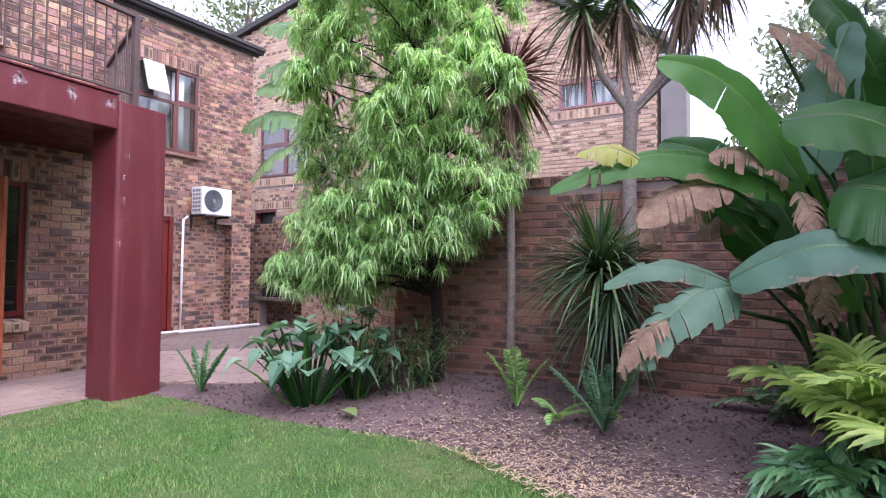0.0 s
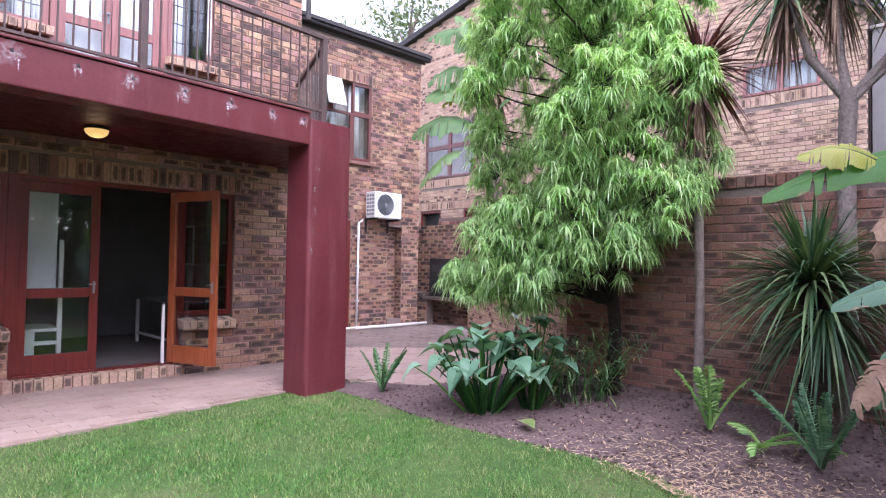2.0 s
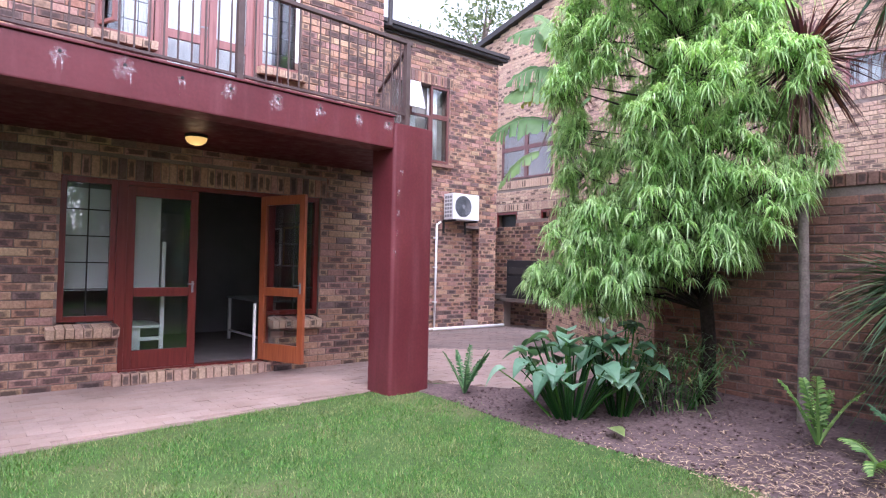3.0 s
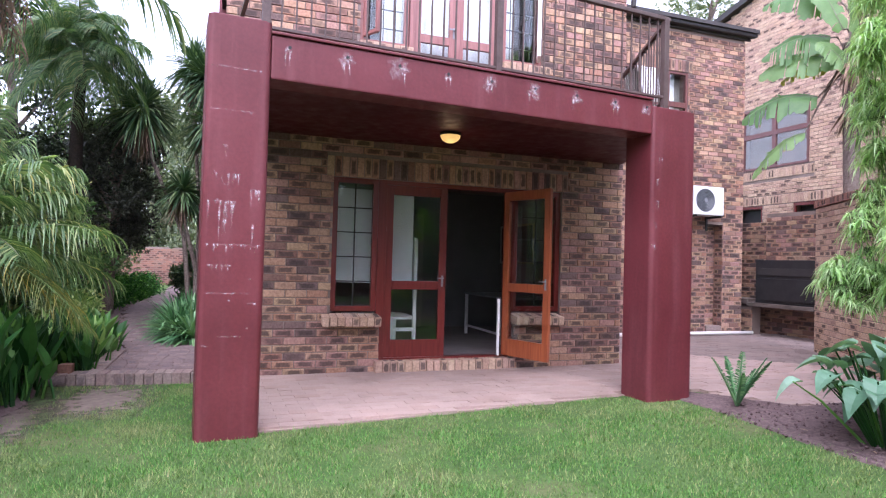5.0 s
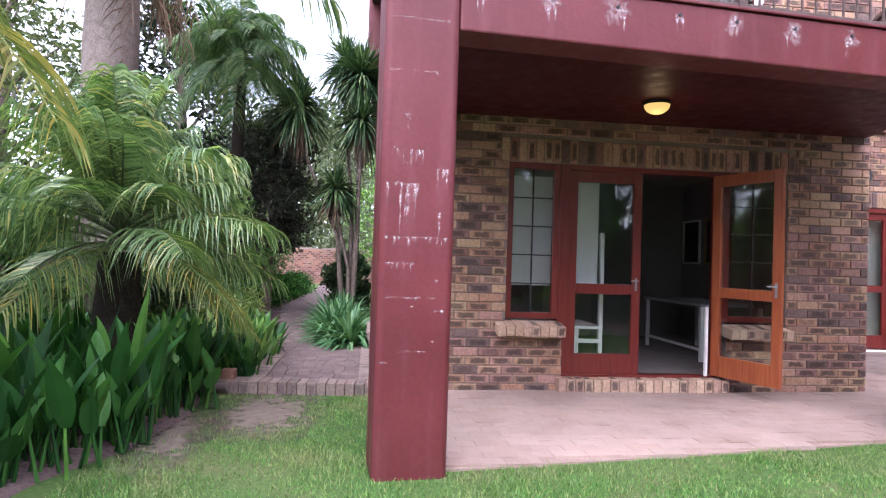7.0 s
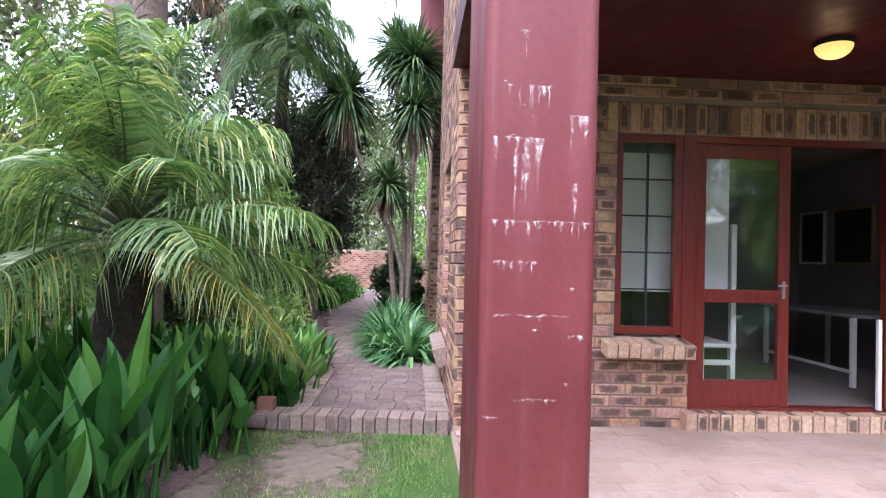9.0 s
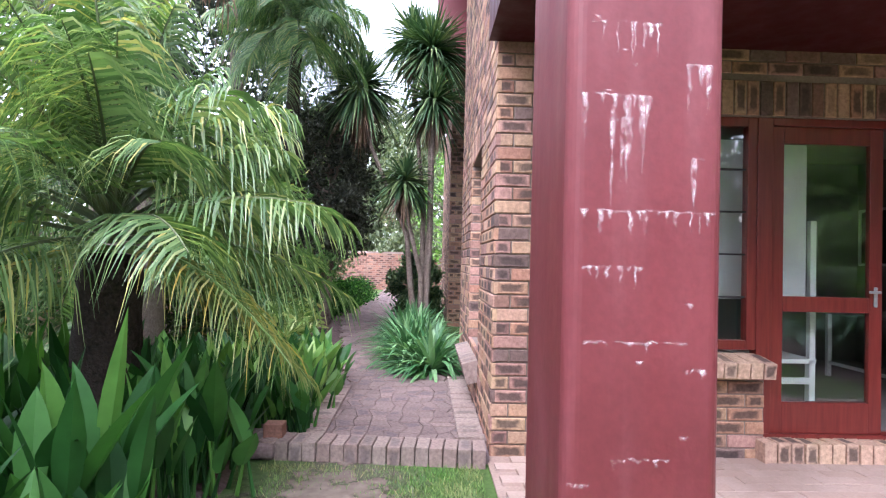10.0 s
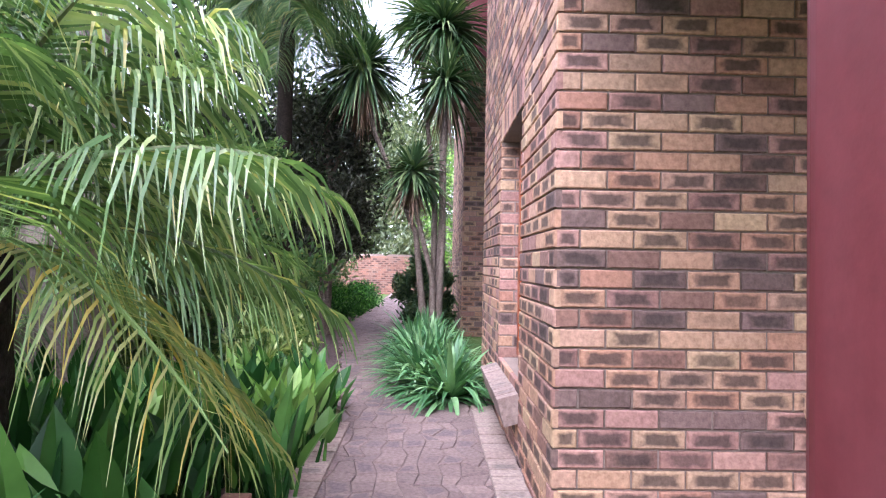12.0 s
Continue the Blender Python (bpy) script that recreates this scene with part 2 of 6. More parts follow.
def veined(name, stops, thin=0.36, rough=0.42, spec=0.35, scorch=1.0):
    """A big paddle leaf: one colour for each leaf, pale midrib, fine side veins, scorched margins."""
    m, ns, ls, b = mat(name, rough, 0, spec)
    o = ns.new("ShaderNodeObjectInfo")
    c = ramp(ns, ls, o.outputs["Random"], stops)
    c = mixed(ns, ls, 0.55, c, ramp(ns, ls, noise_tex(ns, ls, 5, 5), [(0.3, (0.55, 0.6, 0.5)), (0.7, (1.2, 1.15, 1.1))]), "MULTIPLY")
    uv, sep = ns.new("ShaderNodeUVMap"), ns.new("ShaderNodeSeparateXYZ")
    ls.new(uv.outputs[0], sep.inputs[0])
    av = sums(ns, ls, "ABSOLUTE", sep.outputs[1], None)
    wave = sums(ns, ls, "SINE", sums(ns, ls, "MULTIPLY", sums(ns, ls, "SUBTRACT", sep.outputs[0], sums(ns, ls, "MULTIPLY", av, 0.05)), 420.0), None)
    vein = sums(ns, ls, "ADD", sums(ns, ls, "MULTIPLY", wave, 0.5), 0.5)
    c = mixed(ns, ls, sums(ns, ls, "MULTIPLY", vein, 0.3), c, mixed(ns, ls, 1.0, c, (1.5, 1.4, 1.5), "MULTIPLY"))
    rib = sums(ns, ls, "MULTIPLY", sums(ns, ls, "SUBTRACT", 0.06, av), 22.0, True)
    c = mixed(ns, ls, sums(ns, ls, "MULTIPLY", rib, 0.6), c, (0.22, 0.33, 0.13))
    dry = sums(ns, ls, "ADD", av, sums(ns, ls, "MULTIPLY", sums(ns, ls, "SUBTRACT", noise_tex(ns, ls, 6, 6, rough=0.65), 0.5), 2.4))
    dry = sums(ns, ls, "MULTIPLY", sums(ns, ls, "SUBTRACT", dry, 1.12), 9.0 * scorch, True)
    c = mixed(ns, ls, dry, c, (0.27, 0.19, 0.12))
    ls.new(c, b.inputs["Base Color"])
    bump(ns, ls, b, vein, 0.25, 0.003)
    t, x = ns.new("ShaderNodeBsdfTranslucent"), ns.new("ShaderNodeMixShader")
    ls.new(mixed(ns, ls, 1.0, c, (1.3, 1.5, 0.5), "MULTIPLY"), t.inputs[0])
    x.inputs[0].default_value = thin
    ls.new(b.outputs[0], x.inputs[1])
    ls.new(t.outputs[0], x.inputs[2])
    ls.new(x.outputs[0], ns["Material Output"].inputs[0])
    return m


BANANA = veined("broad_leaf", [(0.0, (0.018, 0.07, 0.02)), (0.5, (0.03, 0.105, 0.027)), (1.0, (0.065, 0.19, 0.035))], 0.45)
BLUE_LEAF = veined("blue_green_leaf", [(0.0, (0.07, 0.155, 0.10)), (0.6, (0.10, 0.19, 0.125)), (1.0, (0.14, 0.24, 0.16))], 0.25)
TORN_LEAF = veined("wind_torn_leaf", [(0.0, (0.07, 0.15, 0.055)), (0.5, (0.11, 0.21, 0.075)), (1.0, (0.17, 0.28, 0.11))], 0.3)
YELLOW_LEAF = veined("yellowing_broad_leaf", [(0.0, (0.3, 0.32, 0.07)), (1.0, (0.42, 0.38, 0.08))], 0.3, scorch=2.0)
CYCAD = leaf_mat("cycad_leaf", [(0.0, (0.045, 0.12, 0.06)), (0.6, (0.09, 0.195, 0.10)), (1.0, (0.17, 0.3, 0.17))], 0.25, 0.45, 0.35)
ARUM = leaf_mat("arum_leaf", [(0.0, (0.09, 0.2, 0.12)), (0.6, (0.16, 0.3, 0.2)), (1.0, (0.27, 0.42, 0.31))], 0.25, 0.4, 0.4)
SPIKE = leaf_mat("spiky_leaf", [(0.0, (0.03, 0.075, 0.035)), (0.6, (0.07, 0.14, 0.06)), (1.0, (0.20, 0.27, 0.12))], 0.15)
PURPLE = leaf_mat("purple_leaf", [(0.0, (0.05, 0.016, 0.022)), (0.6, (0.13, 0.04, 0.05)), (1.0, (0.24, 0.09, 0.09))], 0.15)
# SHADE: near-black green, the shade inside dense foliage put into the leaf colour
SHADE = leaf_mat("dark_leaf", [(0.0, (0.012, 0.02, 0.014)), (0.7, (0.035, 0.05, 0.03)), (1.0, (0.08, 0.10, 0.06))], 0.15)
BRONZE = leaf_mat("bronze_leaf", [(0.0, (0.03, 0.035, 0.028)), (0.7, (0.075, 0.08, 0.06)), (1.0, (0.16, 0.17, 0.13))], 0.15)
FAR_LEAF = leaf_mat("grey_green_leaf", [(0.0, (0.09, 0.12, 0.075)), (0.6, (0.17, 0.21, 0.13)), (1.0, (0.28, 0.31, 0.2))], 0.3)
AGAP = leaf_mat("agapanthus_leaf", [(0.0, (0.05, 0.15, 0.065)), (0.6, (0.12, 0.28, 0.12)), (1.0, (0.27, 0.45, 0.23))], 0.25, 0.36)
def patchy(m):
    """Straw-coloured patches over a grass material."""
    ns, ls = m.node_tree.nodes, m.node_tree.links
    b = ns["Principled BSDF"]
    old = b.inputs["Base Color"].links[0].from_socket
    f = ramp(ns, ls, noise_tex(ns, ls, 1.6, 7, rough=0.65), [(0.47, (0, 0, 0)), (0.68, (0.7, 0.7, 0.7))])
    ls.new(mixed(ns, ls, f, old, (0.34, 0.30, 0.15)), b.inputs["Base Color"])
    return m


GRASS = leaf_mat("grass", [(0.0, (0.05, 0.16, 0.028)), (0.45, (0.098, 0.255, 0.05)), (0.82, (0.18, 0.35, 0.085)), (1.0, (0.42, 0.38, 0.2))], 0.3, 0.55)
patchy(GRASS)
STALK = leaf_mat("leaf_stalk", [(0.0, (0.035, 0.075, 0.028)), (1.0, (0.06, 0.12, 0.04))], 0.05)
PARLOUR = leaf_mat("parlour_palm_leaf", [(0.0, (0.15, 0.27, 0.06)), (0.5, (0.32, 0.46, 0.11)), (1.0, (0.52, 0.62, 0.2))], 0.4)
VARIEGATED = leaf_mat("variegated_leaf", [(0.0, (0.10, 0.2, 0.06)), (0.5, (0.25, 0.36, 0.12)), (1.0, (0.5, 0.55, 0.28))], 0.3)


def turf_mat():
    m, ns, ls, b = mat("turf", 0.95, 0, 0.2)
    big, fine = noise_tex(ns, ls, 0.9, 5), noise_tex(ns, ls, 30, 6)
    c = ramp(ns, ls, big, [(0.3, (0.05, 0.105, 0.028)), (0.52, (0.08, 0.14, 0.04)), (0.66, (0.14, 0.15, 0.07)), (0.78, (0.24, 0.19, 0.125))])
    c = mixed(ns, ls, 0.6, c, ramp(ns, ls, fine, [(0.3, (0.45, 0.5, 0.4)), (0.7, (1.2, 1.15, 1.0))]), "MULTIPLY")
    ls.new(c, b.inputs["Base Color"])
    bump(ns, ls, b, fine, 0.8, 0.02)
    return m


TURF = turf_mat()
def paver_mat(name, a, b_, c_):
    """Worn clay pavers: nearly one tone, with broad dusty and damp stains."""
    m, ns, ls, b = mat(name, 0.8, 0, 0.3)
    c = ramp(ns, ls, dice(ns, ls), [(0.0, a), (0.5, b_), (1.0, c_)])
    broad = noise_tex(ns, ls, 1.3, 7, rough=0.62)
    c = mixed(ns, ls, 0.8, c, ramp(ns, ls, broad, [(0.3, (0.62, 0.58, 0.56)), (0.5, (1.0, 1.0, 1.0)), (0.72, (1.22, 1.2, 1.18))]), "MULTIPLY")
    fine = noise_tex(ns, ls, 60, 5)
    c = mixed(ns, ls, 0.3, c, ramp(ns, ls, fine, [(0.3, (0.6, 0.58, 0.58)), (0.7, (1.15, 1.15, 1.15))]), "MULTIPLY")
    ls.new(c, b.inputs["Base Color"])
    ls.new(ramp(ns, ls, broad, [(0.3, (0.5, 0.5, 0.5)), (0.7, (0.85, 0.85, 0.85))]), b.inputs["Roughness"])
    bump(ns, ls, b, fine, 0.3, 0.003)
    return m


PAVER = paver_mat("clay_paver", (0.36, 0.265, 0.225), (0.39, 0.29, 0.25), (0.345, 0.245, 0.205))
COURT_PAVER = paver_mat("worn_grey_paver", (0.2, 0.155, 0.14), (0.235, 0.18, 0.16), (0.18, 0.14, 0.125))
FLAG = brick_mat("path_stone", [(0.0, (0.19, 0.14, 0.13)), (0.3, (0.26, 0.19, 0.175)), (0.6, (0.22, 0.165, 0.155)), (1.0, (0.30, 0.22, 0.2))], (0.16, 0.125, 0.13), 0.35)
KERB_BRICK = brick_mat("kerb_brick", [(0.0, (0.30, 0.23, 0.20)), (0.5, (0.38, 0.30, 0.26)), (1.0, (0.33, 0.24, 0.21))], (0.2, 0.16, 0.15), 0.25)


# ---- shaping helpers ----
def bx(bm, x0, x1, y0, y1, z0, z1, bevel=0.0):
    made = bmesh.ops.create_cube(bm, size=1)["verts"]
    for v in made:
        v.co = Vector(((x0 + x1) / 2 + v.co.x * (x1 - x0), (y0 + y1) / 2 + v.co.y * (y1 - y0), (z0 + z1) / 2 + v.co.z * (z1 - z0)))
    if bevel:
        edges = list({e for v in made for e in v.link_edges})
        bmesh.ops.bevel(bm, geom=edges, offset=bevel, segments=2, affect="EDGES", profile=0.6)
    return bm


def boxes(*rows, bevel=0.0):
    bm = bmesh.new()
    for r in rows:
        bx(bm, *r, bevel=bevel)
    return bm


def tube(bm, a, b, r0, r1=None, n=10):
    a, b = Vector(a), Vector(b)
    m = Matrix.Translation((a + b) / 2) @ (b - a).to_track_quat("Z", "Y").to_matrix().to_4x4()
    bmesh.ops.create_cone(bm, cap_ends=True, segments=n, radius1=r0, radius2=r0 if r1 is None else r1, depth=(b - a).length, matrix=m)
    return bm


def part(name, bm, material, parent=None, label="", smooth=False):
    me = bpy.data.meshes.new(name)
    bm.to_mesh(me)
    bm.free()
    me.materials.append(material)
    if smooth:
        for p in me.polygons:
            p.use_smooth = True
    ob = new(name, me)
    ob.parent = parent
    return tagged(ob, label)


def thing(name, m, label, category, group="", kind=""):
    ob = new(name)
    ob.empty_display_size = 0.1
    ob.matrix_world = m
    return tagged(ob, label, category, group, kind)


def facing(x, y, z, nx, ny):
    """Axes on a wall: x out of the wall, y along it, z up."""
    n = Vector((nx, ny, 0)).normalized()
    t = Vector((-n.y, n.x, 0))
    return Matrix(((n.x, t.x, 0, x), (n.y, t.y, 0, y), (0, 0, 1, z), (0, 0, 0, 1)))


def mesh_from(name, verts, faces, material, parent=None, label="", uv=None, smooth=False):
    me = bpy.data.meshes.new(name)
    me.from_pydata([tuple(v) for v in verts], [], faces)
    me.materials.append(material)
    if uv is not None:
        layer = me.uv_layers.new(name="UVMap")
        idx = np.empty(len(me.loops), dtype=np.int32)
        me.loops.foreach_get("vertex_index", idx)
        layer.data.foreach_set("uv", np.asarray(uv, dtype=np.float32)[idx].ravel())
    if smooth:
        me.polygons.foreach_set("use_smooth", [True] * len(me.polygons))
    ob = new(name, me)
    ob.parent = parent
    return tagged(ob, label)


# ---- bricks ----
BL, BH, JOINT = 0.222, 0.075, 0.01
BRICK_FACES = [(0, 1, 5, 4), (1, 2, 6, 5), (2, 3, 7, 6), (3, 0, 4, 7), (4, 5, 9, 8), (5, 6, 10, 9), (6, 7, 11, 10), (7, 4, 8, 11), (8, 9, 10, 11)]
BRICK_UV = [(0, 0), (1, 0), (1, 1), (0, 1)] * 2 + [(0.03, 0.06), (0.97, 0.06), (0.97, 0.94), (0.03, 0.94)]


def brick_points(w, h, deep=0.03, c=0.005):
    """A brick's twelve points: along, out, up, from the middle of its face."""
    a, b = w / 2, h / 2
    out = []
    for o, i in ((-deep, 0.0), (-c, 0.0), (0.0, c)):
        out += [(-a + i, o, -b + i), (a - i, o, -b + i), (a - i, o, b - i), (-a + i, o, b - i)]
    return np.array(out)


def unit_brick(name, w, h, material):
    """A shared brick mesh: x out, y along, z up."""
    p = brick_points(w, h)
    me = bpy.data.meshes.new(name)
    me.from_pydata([(o, a, z) for a, o, z in p], [], BRICK_FACES)
    me.materials.append(material)
    layer = me.uv_layers.new(name="UVMap")
    for poly in me.polygons:
        for li in poly.loop_indices:
            layer.data[li].uv = BRICK_UV[me.loops[li].vertex_index]
    return me


class Courses:
    """Bricks of one wall: those in reach become parts, the rest one mesh."""

    def __init__(self, owner, o, u, n, material, shared=None):
        self.owner, self.o, self.u, self.n = owner, np.array(o, float), np.array((*u, 0.0)), np.array((*n, 0.0))
        self.material, self.shared, self.v, self.f, self.uv, self.count = material, shared, [], [], [], 0
        self.rng = random.Random(len(owner.name) * 7 + int(abs(o[0]) * 10))

    def add(self, a, z, w, h, single=False):
        proud = self.rng.uniform(-0.0015, 0.002)
        c = self.o + self.u * a + np.array((0, 0, z)) + self.n * proud
        if single and self.shared and self.count < 300:
            ob = new("brick", self.shared)
            n = Vector(self.n)
            t = Vector((-n.y, n.x, 0))
            ob.matrix_world = Matrix(((n.x, t.x, 0, c[0]), (n.y, t.y, 0, c[1]), (0, 0, 1, c[2]), (0, 0, 0, 1)))
            ob.parent = self.owner
            self.count += 1
            return
        k = len(self.v)
        for al, o, up in brick_points(w, h):
            self.v.append(c + self.u * al + self.n * o + np.array((0, 0, up)))
        self.f += [tuple(i + k for i in q) for q in BRICK_FACES]
        self.uv += BRICK_UV

    def close(self, name="brickwork"):
        if self.v:
            tagged(mesh_from(name, self.v, self.f, self.material, self.owner, uv=self.uv), kind="stuff")


def brick_wall(name, o, u, n, length, z0, z1, holes=(), near=None, start=0.0, flip=0, thick=0.25, material=None, soldiers=(), label="", limit=None):
    """A wall with a recessed mortar body, openings through it and bricks on its face. near: (a0, a1, z0, z1) where bricks are parts."""
    material = material or BRICK
    u3, n3, o3 = np.array((*u, 0.0)), np.array((*n, 0.0)), np.array((o[0], o[1], 0.0))
    gaps = list(holes) + [(a0, a1, b0, b1) for a0, a1, b0, b1 in soldiers]
    cu = sorted({0.013, length - 0.013, *[h[0] for h in holes], *[h[1] for h in holes]})
    cz = sorted({z0, z1, *[h[2] for h in holes if h[2] > z0], *[h[3] for h in holes if h[3] < z1]})
    v, f = [], []
    for a0, a1 in zip(cu, cu[1:]):
        for b0, b1 in zip(cz, cz[1:]):
            ma, mb = (a0 + a1) / 2, (b0 + b1) / 2
            if any(h[0] < ma < h[1] and h[2] < mb < h[3] for h in holes):
                continue
            top1 = min(b1, limit(ma)) if limit else b1
            if top1 <= b0:
                continue
            k = len(v)
            for d in (-0.012, -thick):
                for a, b in ((a0, b0), (a1, b0), (a1, top1), (a0, top1)):
                    v.append(o3 + u3 * a + n3 * d + np.array((0, 0, b)))
            f += [tuple(k + i for i in q) for q in ((0, 1, 2, 3), (4, 7, 6, 5), (0, 4, 5, 1), (1, 5, 6, 2), (2, 6, 7, 3), (3, 7, 4, 0))]
    wall = tagged(mesh_from(name, v, f, MORTAR), label or "face brick wall with recessed mortar joints", "wall", kind="structure")
    shared = unit_brick("brick", BL, BH, material) if near else None
    c = Courses(wall, o3, u, n, material, shared)
    rows = int((z1 - z0) / (BH + JOINT))
    for k in range(rows):
        zc = z0 + (k + 0.5) * (BH + JOINT)
        spans = [(start, length)]
        for h in gaps:
            if h[2] < zc + BH * 0.4 and h[3] > zc - BH * 0.4:
                cut = []
                for s0, s1 in spans:
                    if h[1] <= s0 or h[0] >= s1:
                        cut.append((s0, s1))
                    else:
                        cut += [(s0, h[0])] * (h[0] > s0) + [(h[1], s1)] * (h[1] < s1)
                spans = cut
        p = -(BL + JOINT) + (0.117 if (k + flip) % 2 else 0.0)
        while p < length:
            for s0, s1 in spans:
                b0, b1 = max(p, s0 + JOINT * 0.5 * (s0 > 0)), min(p + BL, s1)
                if b1 - b0 > 0.03 and not (limit and zc > limit((b0 + b1) / 2) - 0.04):
                    full = b1 - b0 > BL - 0.002
                    one = bool(near) and full and near[0] <= b0 and b1 <= near[1] and near[2] <= zc <= near[3]
                    c.add((b0 + b1) / 2, zc, b1 - b0, BH, one)
            p += BL + JOINT
    for a0, a1, b0, b1 in soldiers:
        count = round((a1 - a0) / (BH + JOINT))
        w = (a1 - a0) / count
        for k in range(count):
            c.add(a0 + (k + 0.5) * w, (b0 + b1) / 2, w - JOINT, b1 - b0 - JOINT)
    c.close()
    return wall


def brick_row(owner, o, u, n, count, step, w, h, z, material, name="brick", deep=0.11, tilt=0.0):
    """Loose bricks set side by side, each a part: solid, bevelled, w wide, h high, deep into the wall."""
    me = bpy.data.meshes.new(name)
    bm = boxes((-deep / 2, deep / 2, -w / 2, w / 2, -h / 2, h / 2), bevel=0.006)
    layer = bm.loops.layers.uv.new("UVMap")
    for face in bm.faces:
        for lp in face.loops:
            q = lp.vert.co
            lp[layer].uv = (q.y / w + 0.5, q.z / h + 0.5) if abs(face.normal.z) < 0.7 else (q.x / deep + 0.5, q.y / w + 0.5)
    bm.to_mesh(me)
    bm.free()
    me.materials.append(material)
    n3, t3 = Vector((*n, 0)), Vector((-n[1], n[0], 0))
    rng = random.Random(count)
    for k in range(count):
        ob = new(name, me)
        c = Vector((*o, z)) + Vector((*u, 0)) * ((k + 0.5) * step)
        ob.matrix_world = Matrix(((n3.x, t3.x, 0, c.x), (n3.y, t3.y, 0, c.y), (0, 0, 1, c.z + rng.uniform(-0.003, 0.003)), (0, 0, 0, 1))) @ pose(0, 0, 0, rng.uniform(-1, 1), tilt, rng.uniform(-1, 1))
        ob.parent = owner


# ---- ground ----
def sheet(name, outline, z, material, label, category, thick=0.0, kind="structure"):
    bm = bmesh.new()
    face = bm.faces.new([bm.verts.new((x, y, z)) for x, y in outline])
    if thick:
        made = bmesh.ops.extrude_face_region(bm, geom=[face])["geom"]
        for v in made:
            if isinstance(v, bmesh.types.BMVert):
                v.co.z -= thick
    bmesh.ops.recalc_face_normals(bm, faces=bm.faces)
    return tagged(part(name, bm, material), label, category, kind=kind)


sheet("ground", [(-2000, -2000), (2000, -2000), (2000, 2000), (-2000, 2000)], 0.0, TURF, "short green lawn with worn straw-coloured patches", "lawn")


def pavers(owner, inside, x0, x1, y0, y1, z, w, d, along_x, material, near=None, turn=0.0, name="paver"):
    """Rows of pavers, half a paver off from row to row. near(x, y): where each is a part."""
    rng = random.Random(5)
    shared = bpy.data.meshes.new(name)
    gap, c = 0.0025, 0.0015
    def pts(sw, sd):
        a, b = sw / 2, sd / 2
        return [(-a, -b, -0.03), (a, -b, -0.03), (a, b, -0.03), (-a, b, -0.03), (-a, -b, -c), (a, -b, -c), (a, b, -c), (-a, b, -c), (-a + c, -b + c, 0), (a - c, -b + c, 0), (a - c, b - c, 0), (-a + c, b - c, 0)]
    shared.from_pydata(pts(w - gap, d - gap), [], BRICK_FACES)
    shared.materials.append(material)
    layer = shared.uv_layers.new(name="UVMap")
    for lp in shared.loops:
        layer.data[lp.index].uv = BRICK_UV[lp.vertex_index]
    v, f, uv, count = [], [], [], 0
    ca, sa = math.cos(turn), math.sin(turn)
    mx, my = (x0 + x1) / 2, (y0 + y1) / 2
    rows = int(((x1 - x0) if not along_x else (y1 - y0)) / d) + 1
    cols = int(((y1 - y0) if not along_x else (x1 - x0)) / w) + 2
    for r in range(rows):
        for k in range(cols):
            p, q = (k + (0.5 if r % 2 else 0.0)) * w, (r + 0.5) * d
            x, y = (x0 + p, y0 + q) if along_x else (x0 + q, y0 + p)
            x, y = mx + (x - mx) * ca - (y - my) * sa, my + (x - mx) * sa + (y - my) * ca
            if not inside(x, y):
                continue
            ang = turn + (0 if along_x else math.pi / 2)
            zz = z + rng.uniform(-0.0025, 0.0025)
            if near and near(x, y) and count < 300:
                ob = new(name, shared)
                ob.matrix_world = pose(x, y, zz, rng.uniform(-0.4, 0.4), rng.uniform(-0.4, 0.4), math.degrees(ang))
                ob.parent = owner
                count += 1
                continue
            base = len(v)
            cc, ss = math.cos(ang), math.sin(ang)
            for px, py, pz in pts(w - gap, d - gap):
                v.append((x + px * cc - py * ss, y + px * ss + py * cc, zz + pz))
            f += [tuple(i + base for i in fc) for fc in BRICK_FACES]
            uv += BRICK_UV
    if v:
        tagged(mesh_from("paving", v, f, material, owner, uv=uv), kind="stuff")


def left_of(x, y, a, b):
    return (b[0] - a[0]) * (y - a[1]) - (b[1] - a[1]) * (x - a[0]) > 0


# ---- patio, courtyard, path and beds ----
EDGE = ((-5.12, -0.36), (-5.72, 3.75))
patio = sheet("patio_floor", [(-7.31, -0.32), (-5.12, -0.32), (-5.72, 3.75), (-5.75, 4.45), (-5.0, 4.72), (-4.7, 5.3), (-4.3, 6.2), (-7.9, 8.8), (-8.6, 10.3), (-12, 10.3), (-12, 4.6), (-7.31, 4.6)], 0.012, SAND_JOINT, "pinkish clay paving of the patio and courtyard", "paving", 0.3)
path = sheet("path", [(-7.18, -0.31), (-7.32, -1.62), (-9.0, -1.42), (-11.4, -1.78), (-16, -2.4), (-22.5, -2.25), (-29, -2.4), (-29, -1.2), (-22, -1.2), (-16, -0.95), (-12.5, -0.75), (-10.4, -0.31)], 0.05, PATH_JOINT, "stone garden path with a brick edge", "path", 0.2)


def bed_height(x, y):
    """The planting bed swells a little towards the wall."""
    return 0.012 + 0.11 * max(0.0, min(1.0, (y - 4.0) / 2.0)) + 0.018 * noise.noise((x * 1.6, y * 1.6, 0)) * min(1.0, max(0.0, (y - 3.9) * 3))


